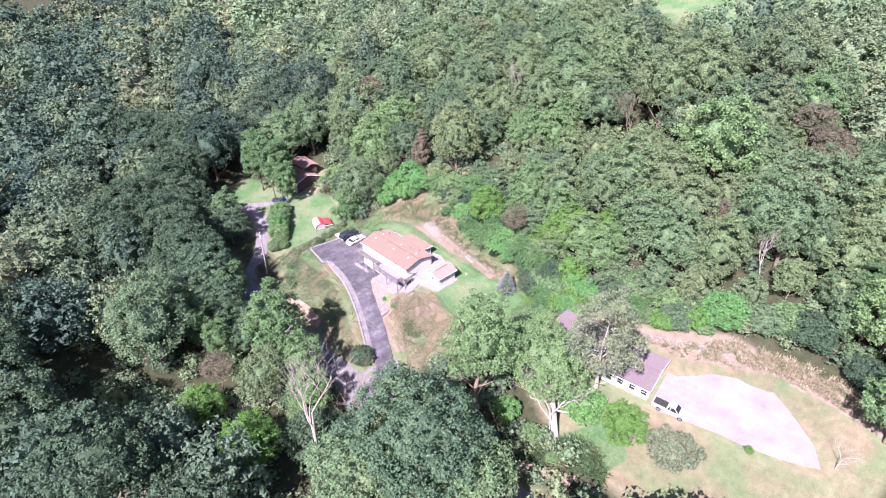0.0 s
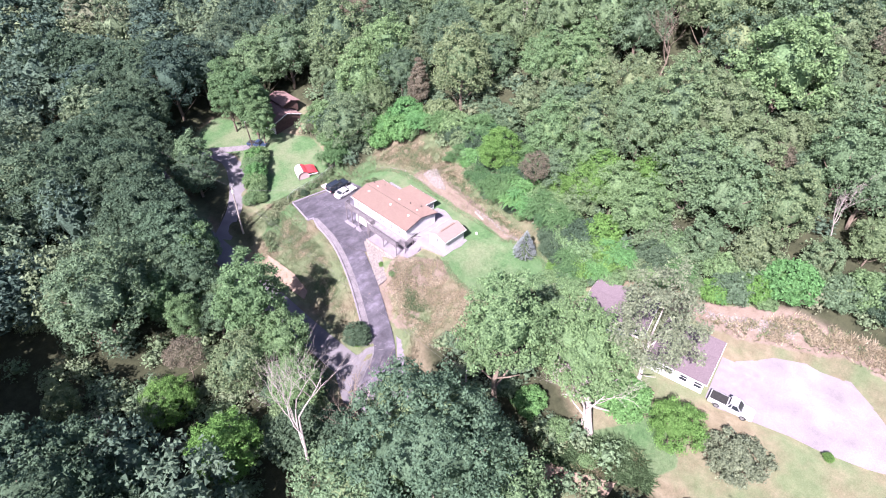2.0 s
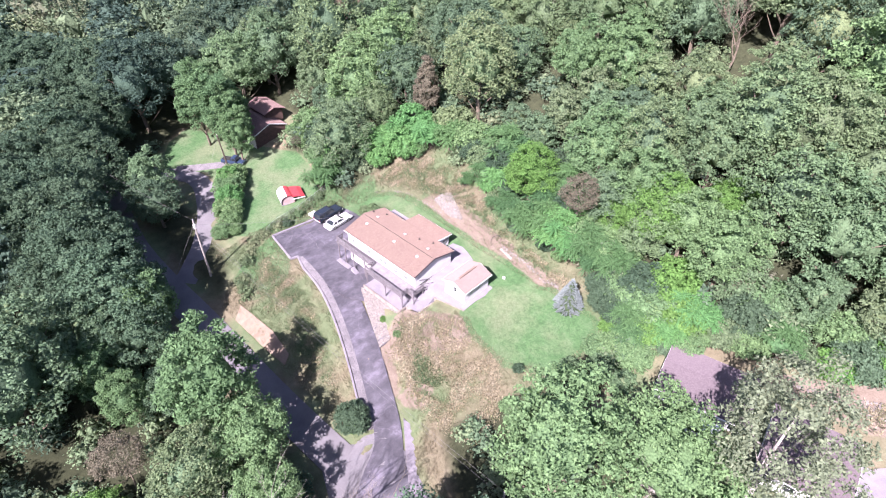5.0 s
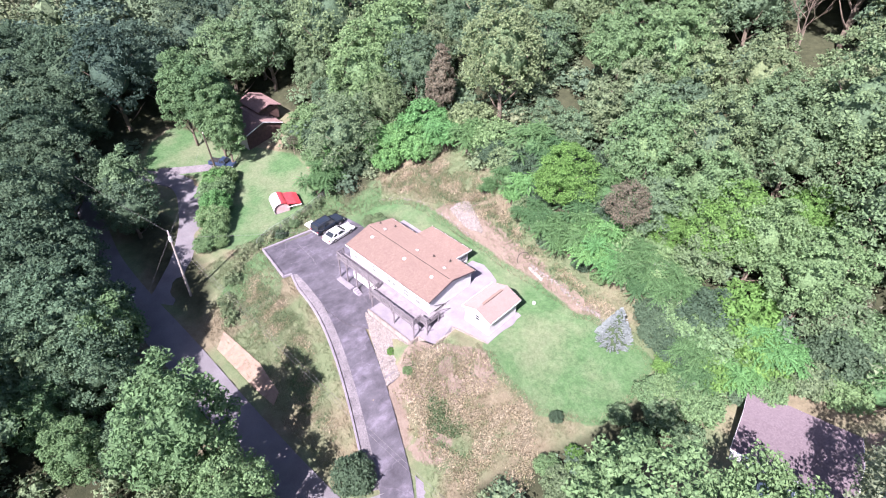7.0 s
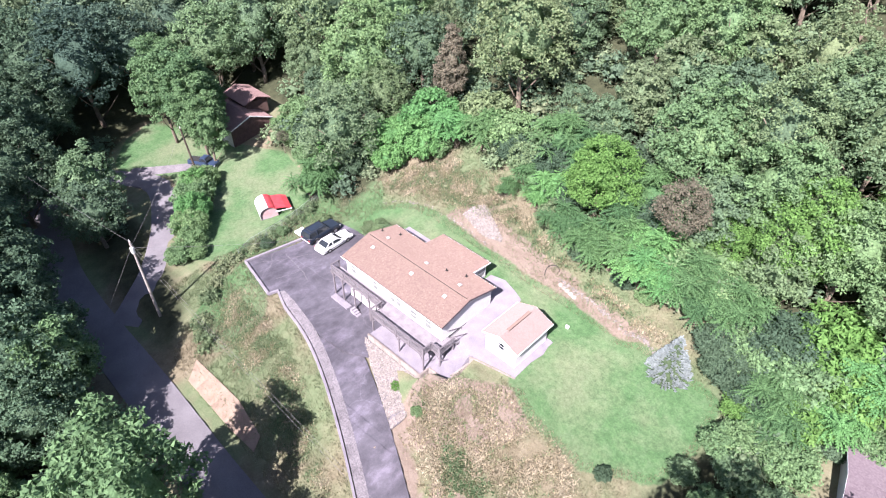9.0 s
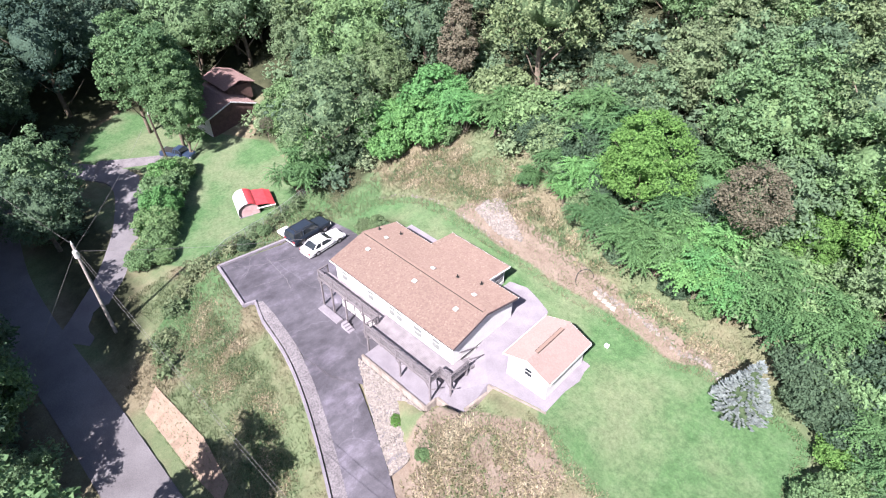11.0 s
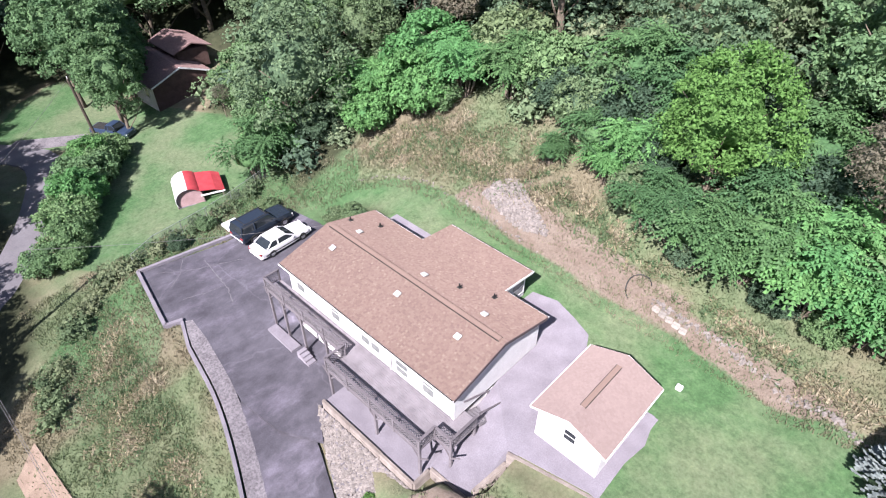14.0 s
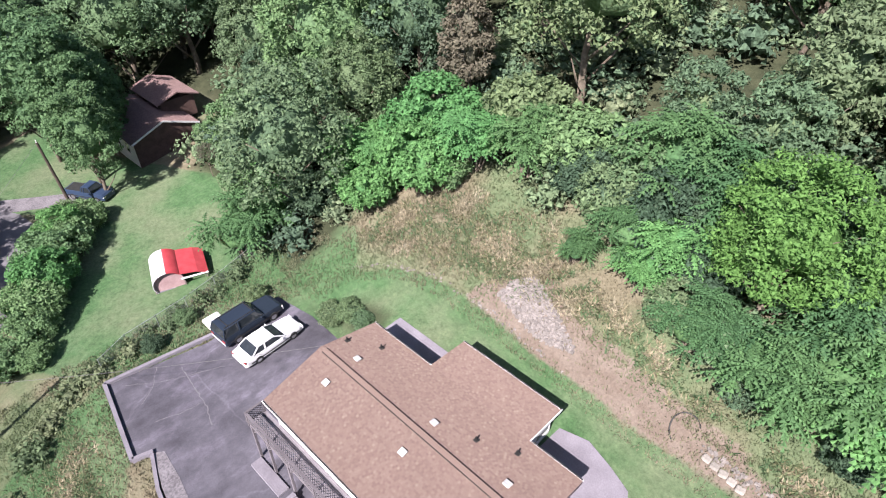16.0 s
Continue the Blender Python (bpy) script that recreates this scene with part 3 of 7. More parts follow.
DN = len(DRIVE_L)
wide = lambda i: 1.75 + 2.6 * smooth(0.78 * DN, DN, i)
ribbon("driveway", DRIVE_L, DRIVE_Z, lambda i: 1.7 + 1.2 * smooth(0.85 * DN, DN, i), wide, 0.0, M_ASPHALT, "steep dark asphalt driveway winding up to the house", "driveway")
LANE = [(-18, -19.5), (-22.5, -13.6), (-29.4, -8.6), (-35, -5.8), (-40, -3.9), (-44.5, -3.8), (-50, -7), (-56, -11), (-64, -15)]
LANE_L = spline(LANE, 2.0)
ribbon("lane", LANE_L, ground(*LANE_L.T), 1.9, 1.9, 0.12, M_ROAD, "narrow grey lane below the neighbouring lawn", "lane")
draped("gravel_drive", [(-49.5, -5.2), (-46, -2.2), (-42.5, 2.2), (-40.4, 4.6), (-43.0, 5.2), (-45.6, 2.0), (-50.5, -3.8)], M_GRAVEL, "pale gravel drive leading off the lane", "gravel", 0.1)
pad = part("parking_pad", prism(PAD, PAD_Z - 0.3, PAD_Z + 0.005), M_ASPHALT)
tagged(pad, "patched dark asphalt parking pad beside the house", "parking", kind="structure")


def crack(points, wide, seed):
    """A long crack in the asphalt, filled with pale dust, wandering from point to point."""
    r = np.random.default_rng(seed)
    line = spline(points, 0.25)
    line = line + r.normal(size=line.shape) * 0.035
    d = np.gradient(line, axis=0)
    d /= np.linalg.norm(d, axis=1)[:, None]
    side = np.column_stack([-d[:, 1], d[:, 0]]) * (wide * r.uniform(0.3, 1.0, len(line)))[:, None]
    verts = [(*q, PAD_Z + 0.010) for pair in zip(line - side, line + side) for q in pair]
    raw("crack", verts, [(2 * i, 2 * i + 2, 2 * i + 3, 2 * i + 1) for i in range(len(line) - 1)], M_CRACK, pad)


crack([(-11.0, -0.8), (-9.1, -1.0), (-7.0, -1.2), (-5.2, -1.7)], 0.05, 1)
crack([(-12.3, -4.2), (-10.7, -2.1), (-8.9, 1.4)], 0.03, 2)
crack([(-8.1, -4.1), (-7.5, -2.8), (-7.3, -1.5)], 0.03, 3)
crack([(-12.3, -2.0), (-11.4, -2.6), (-10.6, -3.2), (-10.0, -4.1)], 0.025, 4)


def offset_line(line, z, off, i0, i1):
    d = np.gradient(line, axis=0)
    d /= np.linalg.norm(d, axis=1)[:, None]
    q = line + np.column_stack([-d[:, 1], d[:, 0]]) * off
    return q[i0:i1], z[i0:i1]


def strip_between(name, a, za, b, zb, material, label, category, lift):
    verts, faces = [], []
    for p, zp, q, zq in zip(a, za, b, zb):
        verts += [(p[0], p[1], zp + lift), (q[0], q[1], zq + lift), (q[0], q[1], zq + lift - 0.3), (p[0], p[1], zp + lift - 0.3)]
    for i in range(len(a) - 1):
        for k in range(4):
            faces.append((i * 4 + k, i * 4 + (k + 1) % 4, i * 4 + 4 + (k + 1) % 4, i * 4 + 4 + k))
    return tagged(raw(name, verts, faces, material), label, category, kind="structure")


# the line runs downhill, so the house side is on its left hand
a, za = offset_line(DRIVE_L, DRIVE_Z, -1.72, 0, int(DN * 0.8))
b, zb = offset_line(DRIVE_L, DRIVE_Z, -2.75, 0, int(DN * 0.8))
a, za = np.vstack([[(-5.6, -4.7)], a]), np.concatenate([[PAD_Z], za])
b, zb = np.vstack([[(-5.95, -5.2)], b]), np.concatenate([[PAD_Z], zb])
za, zb = np.where(a[:, 0] < 2.5, np.maximum(za, PAD_Z + 0.02), za), np.where(b[:, 0] < 2.5, np.maximum(zb, PAD_Z + 0.02), zb)
strip_between("gravel_strip", a, za, b, zb, M_GRAVEL, "pale gravel strip along the driveway", "gravel", 0.0)
c2, zc = offset_line(DRIVE_L, DRIVE_Z, -2.98, 0, int(DN * 0.8))


def wall_run(name, pts, zs, half, up, down, material, label, category, kind="structure"):
    """A low wall along a line."""
    p = np.array(pts, float)
    d = np.gradient(p, axis=0)
    d /= np.linalg.norm(d, axis=1)[:, None]
    nrm = np.column_stack([-d[:, 1], d[:, 0]]) * half
    verts, faces = [], []
    for q, m, z in zip(p, nrm, zs):
        verts += [(q[0] + m[0], q[1] + m[1], z - down), (q[0] + m[0], q[1] + m[1], z + up), (q[0] - m[0], q[1] - m[1], z + up), (q[0] - m[0], q[1] - m[1], z - down)]
    for i in range(len(p) - 1):
        for k in range(4):
            faces.append((i * 4 + k, i * 4 + (k + 1) % 4, i * 4 + 4 + (k + 1) % 4, i * 4 + 4 + k))
    faces += [(3, 2, 1, 0), tuple(len(verts) - 4 + k for k in range(4))]
    return tagged(raw(name, verts, faces, material), label, category, kind=kind)


c2, zc = np.vstack([[(-6.0, -5.3)], c2]), np.concatenate([[PAD_Z], zc])
wall_run("kerb", c2, zc, 0.11, 0.16, 0.4, M_CONCRETE, "pale concrete kerb along the driveway", "kerb")
for p, q in (((-11.95, 3.6), (-13.3, -5.15)), ((-13.3, -5.15), (-6.35, -6.35)), ((-6.35, -6.35), (-6.0, -5.2))):
    wall_run("retaining_wall", [p, q], [PAD_Z, PAD_Z], 0.13, 0.22, 1.6, M_CONCRETE, "low pale concrete retaining wall edging the parking pad", "wall")
draped("apron", [(25.6, -12.2), (28.2, -12.0), (31.5, -13.6), (36.8, -17.4), (33.0, -18.2), (29.2, -15.2)], M_CONCRETE, "pale concrete apron at the foot of the driveway", "apron", 0.10,
       level=lambda x, y: float(ribbon_level(DRIVE_L, DRIVE_Z, np.array([x]), np.array([y]))[1][0]) - 0.07)
draped("turnout", [(24.6, -15.8), (22.6, -19.5), (23.4, -23.6), (28.5, -26.0), (34.0, -24.6), (37.2, -20.5), (37.0, -17.4), (33.2, -17.6), (29, -15)], M_ROAD, "wide worn asphalt turnout where the driveway meets the road", "asphalt", 0.11)
draped("mulch_bed", [(-6.2, -16.2), (-5.2, -18.0), (3.0, -17.9), (7, -17.6), (6.5, -16.4), (1.8, -15.8)], M_MULCH, "strip of orange bark mulch beside the road", "mulch", 0.13)
draped("mulch_bed", [(57, -12.5), (66, -9.5), (66, -11.5), (58, -14.4)], M_MULCH, "bare orange soil strip beside the road", "soil", 0.05)
draped("gravel_lot", [(69.6, 13.6), (73.2, 17.6), (77, 19.6), (82.5, 20.2), (86, 18.6), (90.5, 14.6), (92.6, 10.8), (88, 8.4), (83.4, 7.0), (79.5, 6.4), (75.5, 5.2), (70.6, 4.0)], M_LOT, "pale limestone gravel parking lot", "gravel", 0.06)
draped("forecourt", [(67.9, 12.9), (73.6, 14.0), (74.4, 5.8), (69.2, 4.6)], M_CONCRETE, "bright white concrete forecourt", "concrete", 0.11)

UPPER = [(15.05, 4.0), (18.2, 1.0), (23.0, 2.0), (22.95, 4.5), (23.2, 6.1), (22.75, 8.05), (18.4, 8.1), (17.5, 9.4), (16.9, 10.6), (15.5, 11.2), (13.8, 11.75), (12.1, 11.3), (11.9, 7.8), (15.05, 7.8)]
tagged(part("patio", prism(UPPER, 1.4, 2.2), M_CONCRETE), "pale concrete patio round the house and shed", "patio", kind="structure")
tagged(part("walkway", boxes((-0.9, 4.9, 7.9, 11.0, 1.5, 2.18), bev=0.02), M_CONCRETE), "pale concrete slab behind the house", "patio", kind="structure")


def ramp_level(x, y):
    a, b = max(0.0, y + 1.5), max(0.0, (4.05 - y) * 0.719 - (x - 15.05) * 0.695)
    return -0.05 + 2.24 * a / (a + b + 1e-6)


tagged(part("patio_ramp", prism([(15.05, -1.5), (17.95, -1.4), (18.2, 1.0), (15.05, 4.05)], -1.5, ramp_level), M_CONCRETE), "sloping pale path from lower terrace to patio", "path", kind="structure")
tagged(part("terrace", boxes((7.45, 15.05, -2.75, 0.45, -1.6, -0.22), bev=0.02), M_CONCRETE), "concrete terrace under the raised deck", "patio", kind="structure")


def timber_wall(p, q, z0, courses, label):
    e = empty("timber_wall", pose(0, 0, 0), label, "retaining wall")
    v = Vector((q[0] - p[0], q[1] - p[1], 0))
    L, ang = v.length, math.atan2(v.y, v.x)
    for c in range(courses):
        n = max(1, round(L / 2.4))
        for k in range(n):
            s = L / n
            part("timber", boxes((0.01, s - 0.01, -0.09, 0.09, 0, 0.165), bev=0.012), M_TIMBER, e,
                 m=Matrix.Translation((p[0], p[1], z0 + c * 0.17)) @ Matrix.Rotation(ang, 4, 'Z') @ Matrix.Translation((k * s, 0.01 * ((c + k) % 3), 0)))
    return e


timber_wall((7.4, -2.9), (15.1, -2.85), -0.9, 5, "stacked landscape timber wall edging the terrace")
timber_wall((15.15, -2.85), (15.15, -1.7), -0.9, 5, "short stacked timber return wall")
timber_wall((15.2, -1.62), (18.1, -1.55), -0.8, 5, "stacked timber wall with dark gaps below the path")
timber_wall((18.1, -1.5), (18.3, 0.85), -0.3, 9, "stacked timber wall beside the sloping path")
timber_wall((18.3, 0.85), (23.1, 1.85), 1.0, 7, "stacked timber wall below the shed slab")


def stones(name, outline, count, size, seed, label, category, sink=0.3, level=None):
    r = np.random.default_rng(seed)
    o = np.array(outline)
    lo, hi = o.min(0), o.max(0)
    p = r.uniform(lo, hi, (count * 3, 2))
    p = p[inside(outline, p[:, 0], p[:, 1])][:count]
    z = ground(p[:, 0], p[:, 1]) if level is None else np.array([level(x, y) for x, y in p])
    base = np.array([(-1, -1, -1), (1, -1, -1), (1, 1, -1), (-1, 1, -1), (-.7, -.7, 1), (.7, -.7, 1), (.7, .7, 1), (-.7, .7, 1)]) * 0.5
    quads = np.array([(4, 5, 6, 7), (0, 1, 5, 4), (1, 2, 6, 5), (2, 3, 7, 6), (3, 0, 4, 7)])
    verts, faces = [], []
    for i, ((x, y), zz) in enumerate(zip(p, z)):
        s = size * r.uniform(0.5, 1.4)
        a = r.uniform(0, 6.28)
        b = base * np.array([s * r.uniform(0.8, 1.4), s, s * 0.7]) * r.uniform(0.75, 1.2, (8, 3))
        c, sn = math.cos(a), math.sin(a)
        tilt = r.uniform(-0.3, 0.3)
        b = np.column_stack([b[:, 0] * c - b[:, 1] * sn, b[:, 0] * sn + b[:, 1] * c, b[:, 2] + b[:, 0] * tilt])
        faces += (quads + len(verts)).tolist()
        verts += (b + np.array([x, y, zz + s * (0.35 - sink)])).tolist()
    return tagged(raw(name, verts, faces, M_RIPRAP), label, category, kind="stuff")


ROCKBED = [(6.95, -3.05), (9.3, -4.4), (12.3, -5.85), (16.2, -7.7), (16.6, -6.2), (15.6, -3.0)]


def bed_level(x, y):
    """The stone bed slopes from the foot of the terrace wall to the driveway."""
    d, z = ribbon_level(DRIVE_L, DRIVE_Z, np.array([x]), np.array([y]))
    d = max(0.0, float(d[0]) - 1.7)
    k = d / (d + max(0.0, -3.0 - y) + 1e-6)
    return float(z[0]) + (-0.72 - float(z[0])) * k



draped("rock_bed", ROCKBED, M_GRAVEL, "bed of pale crushed stone below the terrace", "gravel", 0.03, level=bed_level)
stones("crushed_stone", ROCKBED, 3600, 0.14, 3, "pale crushed stone in a bed below the terrace", "stones", 0.15, bed_level)
stones("rubble", [(3.4, 16.2), (3.6, 17.4), (4.8, 18.5), (8.2, 16.8), (10.2, 15.6), (7.4, 15.3)], 1300, 0.2, 4, "pale broken rock on the eroded bank", "stones")
stones("rubble", [(59, 17.5), (66, 20), (74, 24), (74, 21), (66, 18)], 500, 0.22, 8, "pale broken rock and dry weeds on the cut bank", "stones")
stones("edging_stones", [(18.5, 14.75), (24, 14.4), (30, 13.2), (31.4, 12.6), (31.4, 13.0), (30, 13.6), (24, 14.8), (18.5, 15.1)], 330, 0.17, 14, "line of small pale stones along the lawn's edge", "stones", 0.2)
stones("edging_stones", [(-9, 12.6), (-5.6, 14.1), (-1, 15.0), (4, 15.1), (10, 14.5), (10, 14.75), (4, 15.4), (-1, 15.3), (-5.8, 14.4), (-9.2, 12.9)], 300, 0.13, 15, "line of small pale stones along the lawn's edge", "stones", 0.2)
for i in range(5):
    x, y = 19.1 + i * 0.5, 14.6 - 0.08 * i
    st = part("stone_block", boxes((-0.23, 0.23, -0.17, 0.17, -0.15, 0.2), bev=0.06), M_STONE, m=Matrix.Translation((x, y, float(ground(x, y)[0]) + 0.1)) @ Matrix.Rotation(0.1 * ((i * 7) % 5 - 2), 4, 'Z'))
    tagged(st, "pale squared stone block at the lawn's edge", "stone", group="stone edging")


bm = bmesh.new()
arc_ = [(17.45 + 0.75 * math.cos(a), 15.2 + 0.75 * math.sin(a)) for a in np.linspace(0.5, 4.4, 16)]
tube(bm, [(x, y, float(ground(x, y)[0]) + 0.09) for x, y in arc_], [0.04] * 16, 6)
tagged(part("hose", bm, surface("black_rubber_hose", (0.02, 0.02, 0.02), (0.04, 0.038, 0.036), 4, 20, 0.6)), "black hose lying in an arc on the bare bank", "hose")


# ---- house ----
HL, HW, EZ, RZ, FZ = 15.3, 8.1, 4.5, 5.55, 2.15
SLOPE = (RZ - EZ) / (HW / 2)
# brown trim whose dark colour also holds the shade under the roof overhang
M_RAKE = surface("brown_trim_paint", (0.085, 0.062, 0.066), (0.12, 0.09, 0.095), 2, 25, 0.6)
M_RAIL = surface("dark_weathered_rail_wood", (0.105, 0.092, 0.100), (0.155, 0.138, 0.150), 1.5, 30, 0.85, jitter=0.1)
house = empty("house", pose(0, 0, 0), "white-sided house with tan shingle roof over a walkout basement", "house")


def clapboards(x0, x1, z0, z1, y, out, axis_x=True):
    """Lapped siding: rows that tilt outward at their lower edge."""
    bm = bmesh.new()
    n = max(1, round((z1 - z0) / 0.2))
    h = (z1 - z0) / n
    for i in range(n):
        za, zb_ = z0 + i * h, z0 + (i + 1) * h
        pts = [(x0, y + out * 0.022, za), (x1, y + out * 0.022, za), (x1, y + out * 0.004, zb_), (x0, y + out * 0.004, zb_)]
        low = [(x0, y, za), (x1, y, za)]
        if not axis_x:
            pts, low = [(b_, a_, c_) for a_, b_, c_ in pts], [(b_, a_, c_) for a_, b_, c_ in low]
        v = [bm.verts.new(p) for p in pts]
        w = [bm.verts.new(p) for p in low]
        bm.faces.new(v)
        bm.faces.new((w[0], w[1], v[1], v[0]))
    bmesh.ops.recalc_face_normals(bm, faces=bm.faces)
    return bm


def gable_wall(x, y0, y1, z0, ze, zr, t):
    bm = bmesh.new()
    ym = (y0 + y1) / 2
    prof = [(y0, z0), (y1, z0), (y1, ze), (ym, zr), (y0, ze)]
    a = [bm.verts.new((x, y, z)) for y, z in prof]
    b = [bm.verts.new((x + t, y, z)) for y, z in prof]
    bm.faces.new(a)
    bm.faces.new(b[::-1])
    for i in range(5):
        j = (i + 1) % 5
        bm.faces.new((a[i], b[i], b[j], a[j]))
    bmesh.ops.recalc_face_normals(bm, faces=bm.faces)
    return bm


WX0, WX1, WY0, WY1 = 0.3, 15.0, 0.4, 7.75
part("wall", boxes((WX0 + 0.2, WX1 - 0.2, WY0 + 0.02, WY0 + 0.2, FZ, EZ)), M_SIDING, house)
part("wall", boxes((WX0 + 0.2, WX1 - 0.2, WY1 - 0.2, WY1, FZ, EZ)), M_SIDING, house)
part("wall", gable_wall(WX0, WY0, WY1, FZ, EZ + 0.05, RZ - 0.06, 0.2), M_SIDING, house, "white gable wall")
part("wall", gable_wall(WX1 - 0.2, WY0, WY1, FZ, EZ + 0.05, RZ - 0.06, 0.2), M_SIDING, house, "white gable wall")
part("siding", clapboards(WX0, WX1, FZ, EZ - 0.05, WY0 + 0.02, -1), M_SIDING, house, "white lapped siding")
part("siding", clapboards(WX0, WX1, FZ, EZ - 0.05, WY1, 1), M_SIDING, house, "white lapped siding")
part("siding", clapboards(WY0, WY1, FZ, EZ, WX1, 1, False), M_SIDING, house, "white lapped siding")
part("siding", clapboards(WY0, WY1, FZ, EZ, WX0, -1, False), M_SIDING, house, "white lapped siding")
part("basement_wall", boxes((WX0 + 0.05, WX1 - 0.05, WY0 + 0.05, WY1 - 0.05, -1.7, FZ)), M_BLOCKWALL, house, "painted block basement wall")
part("base_trim", boxes((WX1, WX1 + 0.03, WY0, WY1, FZ - 0.14, FZ)), M_DARKMETAL, house, "dark base trim")
part("bump_out", boxes((5.1, 11.8, WY1 + 0.003, 10.65, 1.4, EZ - 0.42)), M_SIDING, house, "white rear extension")
part("siding", clapboards(WY1, 10.65, FZ + 0.1, EZ - 0.42, 11.8, 1, False), M_SIDING, house)
for x in (WX0, WX1 - 0.09):
    part("corner_trim", boxes((x - 0.01, x + 0.11, WY0 - 0.035, WY0 + 0.05, FZ, EZ - 0.05)), M_TRIM, house, "white corner trim")


def roof_slab(p, thick=0.12):
    """A roof plane from four corners, with thickness downwards."""
    bm = bmesh.new()
    hi = [bm.verts.new(q) for q in p]
    lo = [bm.verts.new((q[0], q[1], q[2] - thick)) for q in p]
    bm.faces.new(hi)
    bm.faces.new(lo[::-1])
    for i in range(4):
        j = (i + 1) % 4
        bm.faces.new((hi[i], lo[i], lo[j], hi[j]))
    bmesh.ops.recalc_face_normals(bm, faces=bm.faces)
    return bm


def shingles(p00, p10, p01, p11, seed, expo=0.125, tab=0.14):
    """Courses of tabs between the eave p00-p10 and the ridge p01-p11."""
    r = np.random.default_rng(seed)
    p00, p10, p01, p11 = (Vector(p) for p in (p00, p10, p01, p11))
    n = max(1, round((p01 - p00).length / expo))
    up = (p10 - p00).cross(p01 - p00).normalized()
    if up.z < 0:
        up = -up
    verts, faces = [], []
    for i in range(n):
        a0, a1 = p00.lerp(p01, i / n), p10.lerp(p11, i / n)
        b0, b1 = p00.lerp(p01, (i + 1) / n), p10.lerp(p11, (i + 1) / n)
        m = max(1, round((a1 - a0).length / tab))
        off = (i % 2) * 0.5 + r.uniform(-0.1, 0.1)
        ks = [0.0] + [min(1, max(0, (k + off) / m)) for k in range(0 if off > 0 else 1, m)] + [1.0]
        for k0, k1 in zip(ks, ks[1:]):
            if k1 - k0 < 0.002:
                continue
            g = 0.006 / (a1 - a0).length
            lift = 0.012 + r.uniform(0, 0.006)
            q = [a0.lerp(a1, k0 + g) + up * lift, a0.lerp(a1, k1 - g) + up * lift, b0.lerp(b1, k1 - g) + up * 0.006, b0.lerp(b1, k0 + g) + up * 0.006, a0.lerp(a1, k0 + g) + up * 0.002, a0.lerp(a1, k1 - g) + up * 0.002]
            s = len(verts)
            verts += [tuple(v) for v in q]
            faces += [(s, s + 1, s + 2, s + 3), (s + 4, s + 5, s + 1, s)]
    return verts, faces


def shingle_roof(parent, corners, seed, material, name="roof"):
    ob = part(name, roof_slab(corners), M_DARKMETAL if material is None else material, parent)
    e0, e1, r1, r0 = corners
    v, f = shingles(e0, e1, r0, r1, seed)
    sh = raw("shingle_layer", v, f, material, ob)
    tagged(sh, kind="stuff")
    return ob


shingle_roof(house, [(0, 0, EZ), (HL, 0, EZ), (HL, HW / 2, RZ), (0, HW / 2, RZ)], 1, M_SHINGLE)
shingle_roof(house, [(HL, HW, EZ), (0, HW, EZ), (0, HW / 2, RZ), (HL, HW / 2, RZ)], 2, M_SHINGLE)
shingle_roof(house, [(12.1, 11.0, 4.2), (4.9, 11.0, 4.2), (4.9, HW - 0.02, EZ + 0.004), (12.1, HW - 0.02, EZ + 0.004)], 3, M_SHINGLE)
ridge = part("ridge_vent", boxes((0.35, HL - 0.35, HW / 2 - 0.15, HW / 2 + 0.15, RZ + 0.02, RZ + 0.085), bev=0.01), M_SHINGLE, house, "tan ridge vent strip")
for s in (-1, 1):
    part("vent_slot", boxes((0.35, HL - 0.35, HW / 2 + s * 0.17 - 0.015, HW / 2 + s * 0.17 + 0.015, RZ - 0.03, RZ + 0.03)), M_DARKMETAL, ridge, "dark vent slot")
for x0, x1, y, z in ((-0.02, HL + 0.02, -0.06, EZ), (-0.02, 4.9, HW + 0.06, EZ), (12.12, HL + 0.02, HW + 0.06, EZ), (4.88, 12.12, 11.06, 4.2)):
    g = part("gutter", boxes((x0, x1, y - 0.055, y + 0.055, z - 0.13, z + 0.005), bev=0.015), M_TRIM, house, "white metal gutter")
    # the gutter is solid: a dark strip on top paints its hollow's shade
    part("gutter_gap", boxes((x0 + 0.03, x1 - 0.03, y - 0.035, y + 0.035, z + 0.002, z + 0.010)), M_DARKMETAL, g, "dark strip for the shade inside the gutter")
# gable boards, deep and dark to paint the overhang's shade on the wall
for x in (-0.02, HL):
    for y0, y1 in ((0, HW / 2), (HW, HW / 2)):
        part("rake_board", prism([(x, y0), (x + 0.02, y0), (x + 0.02, y1), (x, y1)], lambda a_, b_: EZ - 0.22 + SLOPE * min(b_, HW - b_), lambda a_, b_: EZ - 0.005 + SLOPE * min(b_, HW - b_)), M_RAKE, house, "brown rake board darkened for the shade under the overhang")
part("rake_board", prism([(12.1, HW), (12.13, HW), (12.13, 11.0), (12.1, 11.0)], lambda a_, b_: EZ - 0.14 - (b_ - HW) * 0.103, lambda a_, b_: EZ + 0.03 - (b_ - HW) * 0.103), M_TRIM, house)
